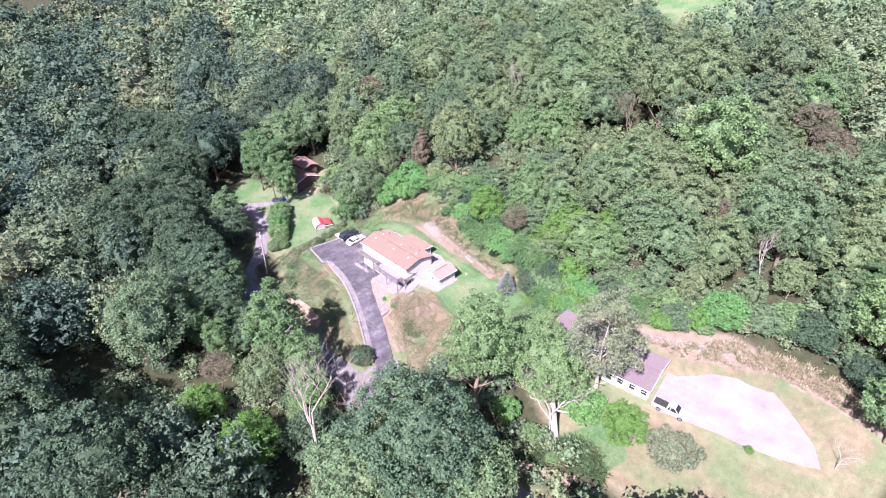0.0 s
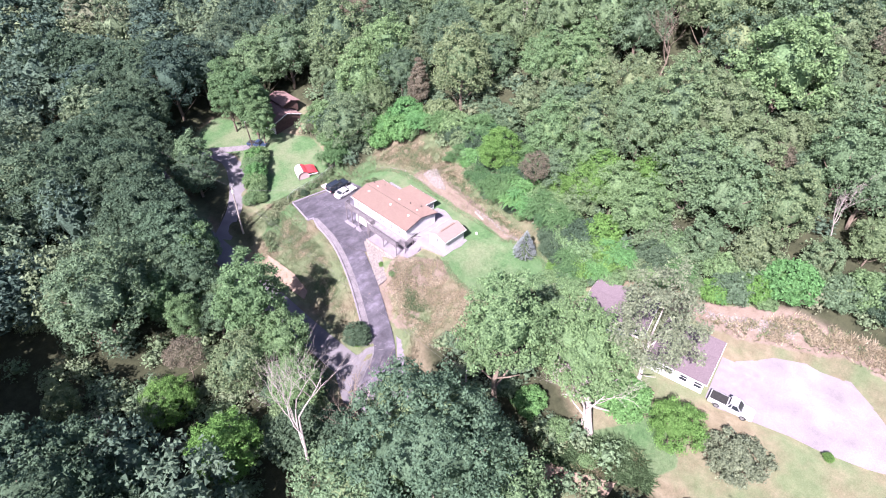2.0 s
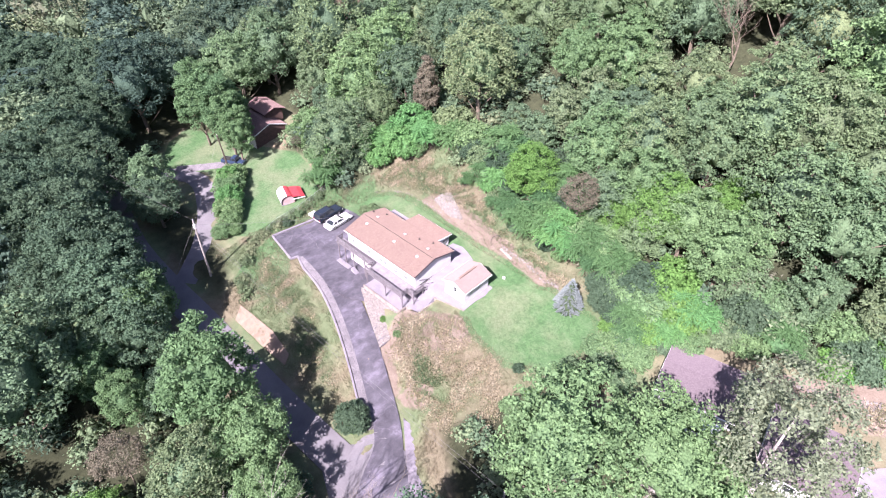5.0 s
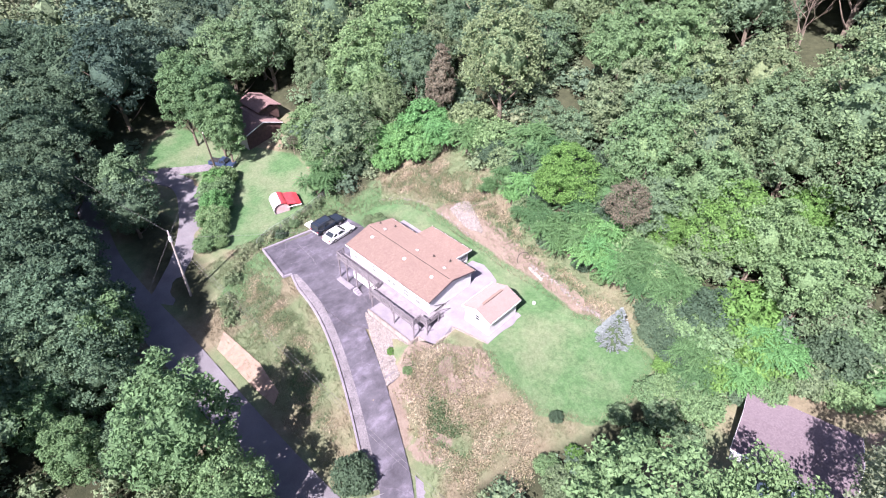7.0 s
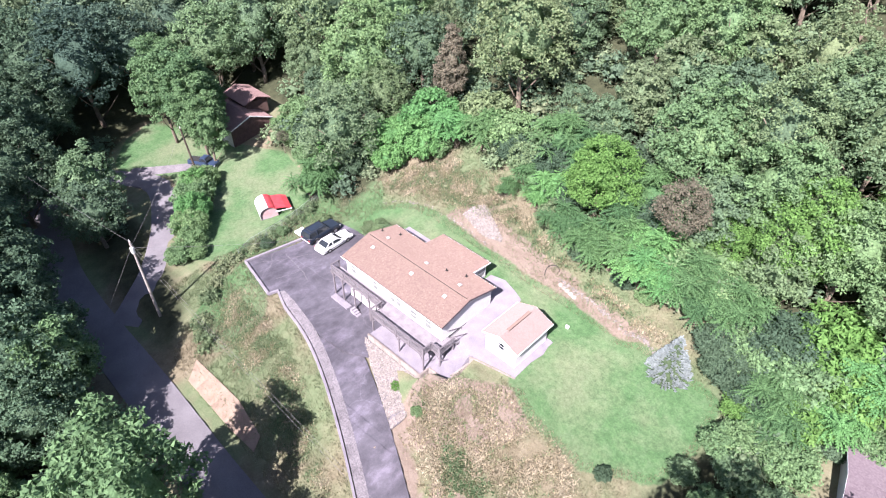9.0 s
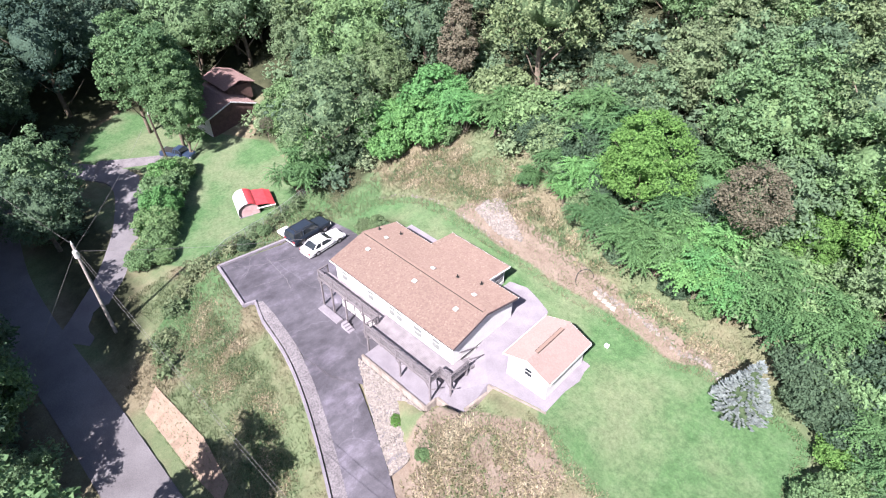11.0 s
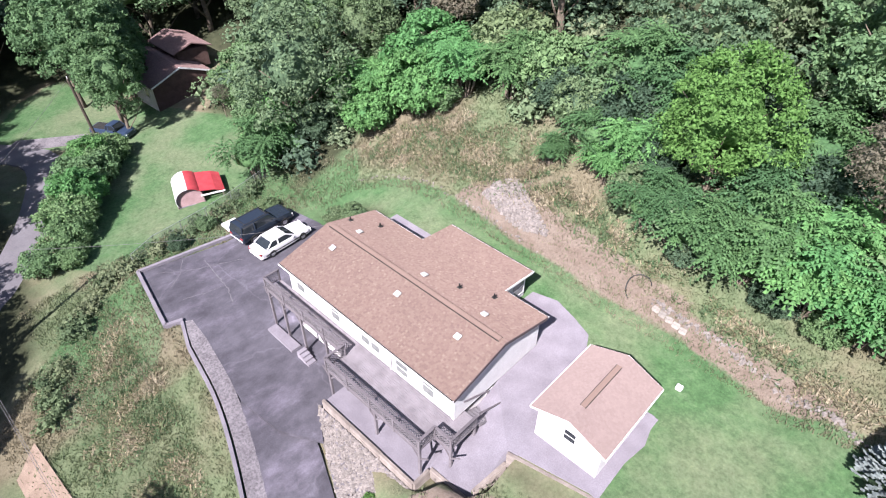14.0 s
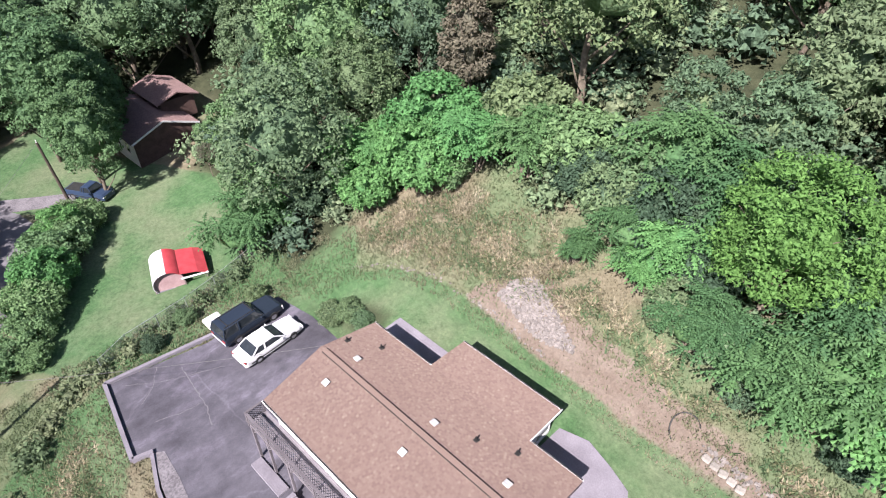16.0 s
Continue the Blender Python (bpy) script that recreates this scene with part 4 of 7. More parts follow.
for x in (2.1, 8.2, 13.0):
    for y in (2.8, 5.0):
        z = EZ + SLOPE * min(y, HW - y)
        tilt = SLOPE if y < HW / 2 else -SLOPE
        v = part("roof_vent", boxes((-0.15, 0.15, -0.15, 0.15, 0.02, 0.10), (-0.2, 0.2, -0.19, 0.19, 0.10, 0.15), bev=0.02), M_VENT, house, "square pale metal roof vent",
                 m=Matrix.Translation((x, y, z)) @ Matrix.Rotation(math.atan(tilt), 4, 'X'))
for x, y in ((0.45, 5.6), (2.13, 6.8), (10.3, 5.9), (12.2, 6.9)):
    bm = bmesh.new()
    z = EZ + SLOPE * (HW - y)
    tube(bm, [(x, y, z - 0.05), (x, y, z + 0.32)], [0.055, 0.05], 8)
    box(bm, x - 0.13, x + 0.13, y - 0.13, y + 0.13, z - 0.02, z + 0.05)
    part("vent_pipe", bm, M_DARKMETAL, house, "dark plumbing vent pipe")


def window(parent, x, y, z, w, h, facing, glass=None, name="window"):
    """A window in a wall facing -y ('f'), +y ('b'), +x ('r') or -x ('l'): frame, panes and sill."""
    rz = {'f': 0, 'r': 90, 'b': 180, 'l': -90}[facing]
    e = part(name, boxes((-w / 2 - 0.07, w / 2 + 0.07, -0.045, 0.02, h / 2, h / 2 + 0.08), (-w / 2 - 0.07, w / 2 + 0.07, -0.06, 0.02, -h / 2 - 0.09, -h / 2),
                         (-w / 2 - 0.07, -w / 2, -0.045, 0.02, -h / 2, h / 2), (w / 2, w / 2 + 0.07, -0.045, 0.02, -h / 2, h / 2), (-w / 2, w / 2, -0.035, 0.01, -0.025, 0.025)), M_TRIM, parent,
             m=Matrix.Translation((x, y, z)) @ Matrix.Rotation(radians(rz), 4, 'Z'))
    for s in (-1, 1):
        part("pane", boxes((-w / 2, w / 2, -0.022, -0.012, min(0.025 * s, h / 2 * s), max(0.025 * s, h / 2 * s))), glass or M_BLIND, e)
    return e


for x, w, h, z in ((1.45, 0.8, 1.25, 3.3), (5.05, 0.8, 1.25, 3.25), (7.85, 0.75, 1.25, 3.3), (8.75, 0.75, 1.25, 3.3), (13.1, 0.85, 1.3, 3.25)):
    window(house, x, WY0, z, w, h, 'f')
window(house, 11.0, WY0, 3.0, 0.95, 1.0, 'f')
bm = bmesh.new()
tube(bm, [(10.1, WY0 - 0.09, EZ - 0.15), (10.1, WY0 - 0.07, FZ + 0.1)], [0.05, 0.05], 6)
part("downspout", bm, M_TRIM, house, "white downspout")
window(house, 11.8, 9.9, 3.2, 1.2, 1.1, 'r')
window(house, 2.3, WY1, 3.4, 0.9, 1.0, 'b')
window(house, 15.0, 3.6, 1.75, 0.8, 0.35, 'r')
for x in (2.0, 4.4, 9.6, 13.4):
    window(house, x, WY0 + 0.05, 0.9, 1.0, 0.9, 'f', M_GLASS)
bd = part("basement_door", boxes((5.6, 6.5, WY0 - 0.0, WY0 + 0.06, -1.32, 0.75)), M_TRIM, house, "white basement door")
ds = bmesh.new()
tube(ds, [(14.93, WY0 - 0.09, EZ - 0.15), (14.93, WY0 - 0.07, FZ + 0.1)], [0.045, 0.045], 6)
part("downspout", ds, M_TRIM, house, "white downspout")

# ---- deck ----
DZ, RT = 2.13, 3.1
deck = empty("deck", pose(0, 0, 0), "raised grey weathered wood deck with lattice railing on posts", "deck")


def boards(x0, x1, y0, y1, z, along_x=True):
    bm = bmesh.new()
    span = (y1 - y0) if along_x else (x1 - x0)
    n = max(1, round(span / 0.145))
    s = span / n
    r = random.Random(int(x0 * 10))
    for i in range(n):
        dz = r.uniform(-0.004, 0.004)
        if along_x:
            box(bm, x0, x1, y0 + i * s + 0.005, y0 + (i + 1) * s - 0.005, z - 0.035 + dz, z + dz)
        else:
            box(bm, x0 + i * s + 0.005, x0 + (i + 1) * s - 0.005, y0, y1, z - 0.035 + dz, z + dz)
    return bm


for a in ((-1.05, 7.3, -0.75, WY0 - 0.01), (7.3, 15.0, -2.15, WY0 - 0.01), (15.0, 16.1, -1.0, 1.25)):
    b_ = part("floor", boards(*a, DZ), M_DECK, deck, "grey weathered deck boards")
    tagged(b_, kind="stuff")
    x0, x1, y0, y1 = a
    part("rim_joist", boxes((x0, x1, y0 - 0.04, y0 + 0.0, DZ - 0.26, DZ - 0.04)), M_RAIL, deck)
    for k in range(int((x1 - x0) / 0.6)):
        part("joist", boxes((x0 + 0.3 + k * 0.6 - 0.02, x0 + 0.3 + k * 0.6 + 0.02, y0 + 0.005, y1 - 0.01, DZ - 0.22, DZ - 0.045)), M_LATTICE, deck)
RAIL = [(-1.08, 0.3), (-1.08, -0.8), (7.3, -0.8), (7.3, -2.2), (14.98, -2.2), (14.98, -1.05), (16.13, -1.05), (16.13, 1.0)]


def rail_panel(p, q, parent):
    v = Vector((q[0] - p[0], q[1] - p[1], 0))
    L = v.length
    m = Matrix.Translation((p[0], p[1], DZ)) @ Matrix.Rotation(math.atan2(v.y, v.x), 4, 'Z')
    H = RT - DZ
    pn = part("top_rail", boxes((0, L, -0.075, 0.075, H - 0.05, H)), M_RAIL, parent, m=m)
    part("bottom_rail", boxes((0, L, -0.03, 0.03, 0.06, 0.14)), M_RAIL, pn)
    bm = bmesh.new()
    z0, z1 = 0.14, H - 0.05
    hgt = z1 - z0
    pitch = 0.19
    n = int((L + hgt) / pitch) + 1
    for s in (0, 1):
        for i in range(n):
            u0 = i * pitch - hgt
            a0, a1 = max(0, u0), min(L, u0 + hgt)
            if a1 - a0 < 0.05:
                continue
            za, zb2 = z0 + (a0 - u0), z0 + (a1 - u0)
            if s:
                a0, a1 = L - a0, L - a1
            y = 0.008 * (1 if s else -1)
            d = 0.026
            vs = [bm.verts.new(c) for c in ((a0 - d, y, za), (a0 + d, y, za), (a1 + d, y, zb2), (a1 - d, y, zb2), (a0 - d, y + 0.008, za), (a0 + d, y + 0.008, za), (a1 + d, y + 0.008, zb2), (a1 - d, y + 0.008, zb2))]
            for f in ((0, 1, 2, 3), (7, 6, 5, 4), (1, 5, 6, 2), (4, 0, 3, 7)):
                bm.faces.new([vs[k] for k in f])
    lt = part("lattice", bm, M_LATTICE, pn, "grey diagonal lattice")
    return pn


for p, q in zip(RAIL, RAIL[1:]):
    L = math.hypot(q[0] - p[0], q[1] - p[1])
    n = max(1, round(L / 1.95))
    for k in range(n):
        a = (p[0] + (q[0] - p[0]) * k / n, p[1] + (q[1] - p[1]) * k / n)
        b2 = (p[0] + (q[0] - p[0]) * (k + 1) / n, p[1] + (q[1] - p[1]) * (k + 1) / n)
        rail_panel(a, b2, deck)
        part("rail_post", boxes((a[0] - 0.05, a[0] + 0.05, a[1] - 0.05, a[1] + 0.05, DZ - 0.25, RT + 0.02)), M_RAIL, deck)
for x, y, zb3 in ((-1.0, -0.72, PAD_Z), (0.6, -0.72, PAD_Z), (2.6, -0.72, PAD_Z), (5.2, -0.72, PAD_Z), (7.35, -2.08, -0.9), (7.35, -0.72, PAD_Z), (11.4, -2.1, -0.22), (14.9, -2.1, -0.22), (16.05, -0.95, 0.0), (16.05, 0.9, 0.9)):
    part("post", boxes((x - 0.075, x + 0.075, y - 0.075, y + 0.075, zb3 - 0.1, DZ - 0.04), bev=0.008), M_RAIL, deck, "square wooden post")
    if zb3 < DZ - 1.5:
        bm = bmesh.new()
        for s in (-1, 1):
            tube(bm, [(x, y, DZ - 0.95), (x + s * 0.62, y, DZ - 0.27)], [0.05, 0.05], 4)
        part("knee_brace", bm, M_RAIL, deck)
stair = empty("stair", pose(0, 0, 0), "short wooden stair with dark gaps from deck to path", "stair")
for k in range(7):
    part("tread", boxes((15.12, 16.1, 1.25 + k * 0.27, 1.25 + k * 0.27 + 0.25, DZ - 0.14 * (k + 1) - 0.04, DZ - 0.14 * (k + 1)), bev=0.006), M_DECK, stair)
for x in (15.08, 16.12):
    bm = bmesh.new()
    tube(bm, [(x, 1.2, DZ - 0.2), (x, 3.15, DZ - 1.15)], [0.09, 0.09], 4)
    part("stringer", bm, M_LATTICE, stair)
    bm = bmesh.new()
    tube(bm, [(x, 1.1, RT), (x, 3.15, DZ - 0.05)], [0.05, 0.05], 4)
    tube(bm, [(x, 3.15, 1.0), (x, 3.15, DZ)], [0.055, 0.055], 4)
    part("handrail", bm, M_RAIL, stair)
low = empty("stair", pose(0, 0, 0), "white wooden steps and landing under the deck beside the parking pad", "stair")
part("landing", boxes((-0.9, 2.0, -1.55, -0.8, PAD_Z - 0.02, PAD_Z + 0.16), bev=0.02), M_CONCRETE, low)
for k in range(4):
    part("tread", boxes((2.6 + k * 0.3, 2.9 + k * 0.3, -1.5, -0.85, PAD_Z - 0.02, PAD_Z + 0.55 - k * 0.14), bev=0.015), M_CONCRETE, low)

# ---- shed ----
shed = empty("shed", pose(0, 0, 0), "white garden shed with tan shingle roof on a concrete slab", "shed")
SX0, SX1, SY0, SY1, SE, SR = 18.3, 22.6, 2.45, 8.0, 4.58, 5.42
bm = bmesh.new()
prof = [(18.62, 2.15), (22.3, 2.15), (22.3, SE - 0.02), (20.45, SR - 0.16), (18.62, SE - 0.02)]
f0 = [bm.verts.new((x, 2.75, z)) for x, z in prof]
f1 = [bm.verts.new((x, 7.7, z)) for x, z in prof]
bm.faces.new(f0[::-1])
bm.faces.new(f1)
for i in range(5):
    bm.faces.new((f0[i], f0[(i + 1) % 5], f1[(i + 1) % 5], f1[i]))
bmesh.ops.recalc_face_normals(bm, faces=bm.faces)
part("wall", bm, M_SIDING, shed)
part("siding", clapboards(18.62, 22.3, 2.2, SE, 2.75, -1), M_SIDING, shed)
shingle_roof(shed, [(SX0, SY1, SE), (SX0, SY0, SE), (20.45, SY0, SR), (20.45, SY1, SR)], 5, M_SHINGLE_PALE)
shingle_roof(shed, [(SX1, SY0, SE), (SX1, SY1, SE), (20.45, SY1, SR), (20.45, SY0, SR)], 6, M_SHINGLE_PALE)
rv = part("ridge_vent", boxes((20.32, 20.58, 3.6, 7.0, SR + 0.01, SR + 0.06), bev=0.01), M_SHINGLE, shed)
for s in (-1, 1):
    part("vent_slot", boxes((20.45 + s * 0.155 - 0.014, 20.45 + s * 0.155 + 0.014, 3.6, 7.0, SR - 0.03, SR + 0.02)), M_DARKMETAL, rv)
for x in (SX0 - 0.04, SX1 + 0.04):
    part("fascia", boxes((x - 0.025, x + 0.025, SY0, SY1, SE - 0.15, SE - 0.03)), M_TRIM, shed, "white fascia board")
for y in (SY0 - 0.03, SY1 + 0.01):
    for x0, x1 in ((SX0, 20.45), (20.45, SX1)):
        part("rake_board", prism([(x0, y), (x1, y), (x1, y + 0.02), (x0, y + 0.02)], lambda a_, b_: SR - 0.14 - abs(a_ - 20.45) * 0.39, lambda a_, b_: SR - 0.02 - abs(a_ - 20.45) * 0.39), M_TRIM, shed)
window(shed, 20.55, 2.74, 3.95, 0.62, 0.75, 'f', M_GLASS)
tagged(part("shed_slab", boxes((18.15, 22.95, 1.9, 8.0, 2.02, 2.215), bev=0.02), M_CONCRETE), "concrete slab under the shed", "slab", kind="structure")
bl = part("bucket", boxes((22.62, 22.98, 10.55, 10.85, 2.1, 2.42), bev=0.04), M_TRIM)
tagged(bl, "small white box standing on the lawn", "box")
# ---- vehicles ----
def paint(name, c, rough=0.3):
    return surface(name, tuple(v * 0.93 for v in c), c, 1.5, 40, rough, bumpy=0.0, spec=0.5)


M_WHITE_PAINT, M_BLACK_PAINT, M_SILVER_PAINT, M_BLUE_PAINT = paint("white_paint", (0.72, 0.71, 0.72)), paint("black_paint", (0.022, 0.03, 0.045), 0.22), paint("silver_paint", (0.45, 0.45, 0.47)), paint("blue_paint", (0.035, 0.055, 0.10))
M_TYRE = surface("tyre_rubber", (0.02, 0.02, 0.02), (0.035, 0.035, 0.035), 4, 40, 0.85)
M_RIM = surface("alloy", (0.45, 0.45, 0.46), (0.55, 0.55, 0.56), 4, 40, 0.35, metal=0.8, bumpy=0.0)
M_LAMP_R = surface("red_lamp", (0.25, 0.02, 0.02), (0.32, 0.03, 0.03), 4, 40, 0.3, bumpy=0.0)
M_LAMP_W = surface("clear_lamp", (0.6, 0.6, 0.6), (0.7, 0.7, 0.7), 4, 40, 0.15, bumpy=0.0)


def loft(sections):
    bm = bmesh.new()
    rings = [[bm.verts.new(p) for p in s] for s in sections]
    k = len(rings[0])
    for a, b in zip(rings, rings[1:]):
        for i in range(k):
            bm.faces.new((a[i], a[(i + 1) % k], b[(i + 1) % k], b[i]))
    bm.faces.new(rings[0][::-1])
    bm.faces.new(rings[-1])
    bmesh.ops.recalc_face_normals(bm, faces=bm.faces)
    return bm


def body_section(y, w, z0, z1):
    zm = z0 + (z1 - z0) * 0.6
    return [(-w * 0.92, y, z0), (-w, y, z0 + 0.08), (-w, y, zm), (-w * 0.93, y, z1 - 0.03), (-w * 0.8, y, z1), (w * 0.8, y, z1), (w * 0.93, y, z1 - 0.03), (w, y, zm), (w, y, z0 + 0.08), (w * 0.92, y, z0)]


def cabin_section(y, wb, wt, z0, z1):
    return [(-wb, y, z0), (-wt, y, z1), (-wt * 0.85, y, z1 + 0.015), (wt * 0.85, y, z1 + 0.015), (wt, y, z1), (wb, y, z0)]


def wheel(parent, x, y, r, w):
    bm = bmesh.new()
    rings = []
    for dx, rr in ((-w / 2, r * 0.6), (-w / 2, r * 0.94), (-w * 0.35, r), (w * 0.35, r), (w / 2, r * 0.94), (w / 2, r * 0.6)):
        rings.append([bm.verts.new((x + dx, y + math.cos(a) * rr, r + math.sin(a) * rr)) for a in np.linspace(0, 2 * math.pi, 20, endpoint=False)])
    for a, b in zip(rings, rings[1:]):
        for i in range(20):
            bm.faces.new((a[i], a[(i + 1) % 20], b[(i + 1) % 20], b[i]))
    bmesh.ops.recalc_face_normals(bm, faces=bm.faces)
    wh = part("wheel", bm, M_TYRE, parent, "black rubber tyre")
    bm = bmesh.new()
    for s in (-1, 1):
        c = bm.verts.new((x + s * w * 0.40, y, r))
        ring = [bm.verts.new((x + s * w * 0.47, y + math.cos(a) * r * 0.62, r + math.sin(a) * r * 0.62)) for a in np.linspace(0, 2 * math.pi, 20, endpoint=False)]
        for i in range(20):
            bm.faces.new((c, ring[i], ring[(i + 1) % 20]))
    bmesh.ops.recalc_face_normals(bm, faces=bm.faces)
    part("rim", bm, M_RIM, wh, "silver alloy rim")


def vehicle(name, m, label, category, pm, L, W, low, shape, cab, roof_pm=None, r=0.33, axles=None, bed=None):
    """shape: (share of length from the rear, half-width share, top); cab: (y, top) of rear foot, rear top, front top, front foot as shares, belt and roof heights."""
    e = empty(name, m, label, category)
    h = W / 2
    body = part("body", loft([body_section(-L / 2 + s * L, h * w, low, z) for s, w, z in shape]), pm, e, smooth=False)
    y0, y1, y2, y3, zb_, zt = cab
    Y = lambda s: -L / 2 + s * L
    part("cabin_glass", loft([cabin_section(Y(y0), h * 0.90, h * 0.86, zb_, zb_ + 0.02), cabin_section(Y(y1), h * 0.90, h * 0.74, zb_, zt), cabin_section(Y(y2), h * 0.90, h * 0.74, zb_, zt), cabin_section(Y(y3), h * 0.90, h * 0.86, zb_, zb_ + 0.02)]), M_GLASS, e, "dark tinted windows")
    rp = roof_pm or pm
    part("roof", loft([cabin_section(Y(y1) - 0.05, h * 0.76, h * 0.72, zt - 0.05, zt + 0.01), cabin_section(Y(y1) + 0.12, h * 0.76, h * 0.74, zt - 0.03, zt + 0.045), cabin_section(Y(y2) - 0.12, h * 0.76, h * 0.74, zt - 0.03, zt + 0.045), cabin_section(Y(y2) + 0.05, h * 0.76, h * 0.72, zt - 0.05, zt + 0.01)]), rp, e)
    for s in (-1, 1):
        for a, b in ((y0, y1), (y3, y2)):
            bm = bmesh.new()
            tube(bm, [(s * h * 0.90, Y(a), zb_ - 0.02), (s * h * 0.755, Y(b), zt + 0.01)], [0.06, 0.05], 5)
            part("pillar", bm, rp, e)
        ym = Y((y1 + y2) / 2)
        bm = bmesh.new()
        tube(bm, [(s * h * 0.905, ym - 0.2, zb_ - 0.02), (s * h * 0.76, ym - 0.15, zt + 0.01)], [0.07, 0.06], 5)
        part("pillar", bm, rp, e)
        part("mirror", boxes((s * h - 0.02 if s > 0 else -h - 0.16, s * h + 0.16 if s > 0 else -h + 0.02, Y(y3) - 0.42, Y(y3) - 0.3, zb_ - 0.02, zb_ + 0.13), bev=0.02), pm, e)
        part("headlight", boxes((s * h * 0.72 - 0.2, s * h * 0.72 + 0.2, L / 2 - 0.1, L / 2 + 0.01, low + 0.33, low + 0.47), bev=0.02), M_LAMP_W, e, "clear headlight")
        part("tail_light", boxes((s * h * 0.74 - 0.17, s * h * 0.74 + 0.17, -L / 2 - 0.012, -L / 2 + 0.1, low + 0.38, low + 0.58), bev=0.02), M_LAMP_R, e, "red tail light")
        part("side_trim", boxes((s * h - 0.012, s * h + 0.012, -L * 0.42, L * 0.42, low + 0.22, low + 0.29)), M_DARKMETAL, e)
        for yy in axles or (-L * 0.29, L * 0.31):
            wheel(e, s * (h - 0.10), yy, r, 0.22)
    for yy in (-L / 2 - 0.03, L / 2 - 0.05):
        part("bumper", boxes((-h * 0.9, h * 0.9, yy, yy + 0.1, low + 0.1, low + 0.3), bev=0.03), pm if pm is not M_BLACK_PAINT else M_SILVER_PAINT, e)
    if bed:
        y0b, y1b, zt2 = bed
        part("bed_liner", boxes((-h * 0.78, h * 0.78, Y(y0b), Y(y1b), zt2, zt2 + 0.03), bev=0.01), M_TYRE, e, "black truck bed cover")
    return e


def at(x, y, z, deg):
    return pose(x, y, z, 0, 0, deg)


COUPE = [(0.0, 0.86, 0.80), (0.03, 0.95, 0.86), (0.2, 1.0, 0.90), (0.6, 1.0, 0.88), (0.93, 0.95, 0.74), (0.99, 0.86, 0.62)]
vehicle("coupe", at(-8.35, 4.7, PAD_Z + 0.01, 3), "white two-door coupe parked on the asphalt pad", "car", M_WHITE_PAINT, 5.0, 1.85, 0.2, COUPE, (0.12, 0.25, 0.52, 0.68, 0.86, 1.30))
SUV = [(0.0, 0.9, 1.05), (0.02, 0.97, 1.1), (0.3, 1.0, 1.12), (0.72, 1.0, 1.10), (0.95, 0.94, 1.0), (1.0, 0.86, 0.86)]
suv = vehicle("suv", at(-11.1, 4.75, PAD_Z + 0.01, 3), "large black sport utility vehicle parked on the asphalt pad", "car", M_BLACK_PAINT, 5.1, 1.98, 0.3, SUV, (0.01, 0.05, 0.56, 0.68, 1.08, 1.75), r=0.38)
part("rack", boxes((-0.6, 0.6, -1.9, -1.86, 1.81, 1.86), (-0.6, 0.6, 0.2, 0.24, 1.81, 1.86), (-0.64, -0.6, -2.2, 0.5, 1.80, 1.85), (0.6, 0.64, -2.2, 0.5, 1.80, 1.85)), M_DARKMETAL, suv, "black roof rack")
PICK = [(0.0, 0.95, 1.05), (0.42, 1.0, 1.08), (0.44, 1.0, 1.08), (0.75, 1.0, 1.12), (0.96, 0.94, 1.02), (1.0, 0.86, 0.86)]
vehicle("pickup_truck", at(72.3, 5.0, 4.1, -82), "silver pickup truck with black bed parked beside the garage", "truck", M_SILVER_PAINT, 5.6, 1.95, 0.35, PICK, (0.42, 0.46, 0.62, 0.74, 1.08, 1.72), r=0.4, bed=(0.02, 0.40, 1.08))
vehicle("pickup_truck", at(-42.0, 4.3, float(ground(-42, 4.3)[0]) + 0.08, -60), "small dark blue pickup truck parked on the lane", "truck", M_BLUE_PAINT, 4.8, 1.8, 0.32, PICK, (0.44, 0.48, 0.64, 0.76, 1.05, 1.6), r=0.36, bed=(0.03, 0.42, 1.06))
vehicle("car", at(54.2, 4.6, 3.95, 105), "white van parked beside the neighbouring house", "van", M_WHITE_PAINT, 4.9, 1.9, 0.25, SUV, (0.02, 0.08, 0.6, 0.76, 1.05, 1.7))
tl = part("trailer", boxes((-13.6, -12.35, 2.3, 3.6, PAD_Z + 0.35, PAD_Z + 0.62), bev=0.05), M_TRIM)
wheel(tl, -12.35, 2.95, 0.22, 0.15)
tl.children[-1].matrix_basis = Matrix.Translation((0, 0, PAD_Z))
tagged(tl, "small white utility trailer standing beside the black vehicle", "trailer")

# ---- arched shelter on the lower lawn ----
M_REDTARP, M_WHITETARP = surface("red_metal_roof", (0.36, 0.04, 0.05), (0.46, 0.07, 0.08), 1.5, 20, 0.5), surface("white_metal_roof", (0.55, 0.53, 0.53), (0.68, 0.66, 0.66), 1.5, 20, 0.5)
M_PINKEND = surface("faded_red_boards", (0.34, 0.22, 0.22), (0.44, 0.30, 0.30), 2, 20, 0.8)
sz = float(ground(-21.5, 3.0)[0])
shelter = empty("storage_shelter", pose(-20.9, 3.0, sz, 0, 0, 160), "small arched shelter with white and red roof on the lawn", "shelter")
# local x runs back from the arched front, local y to the side
arc = [(math.cos(a) * 1.2, 0.75 + math.sin(a) * 1.05) for a in np.linspace(0, math.pi, 13)]
bm = bmesh.new()
fr = [bm.verts.new((0.08, y, z)) for y, z in [(1.15, 0)] + arc + [(-1.15, 0)]]
bk = [bm.verts.new((0.2, y, z)) for y, z in [(1.15, 0)] + arc + [(-1.15, 0)]]
bm.faces.new(fr)
bm.faces.new(bk[::-1])
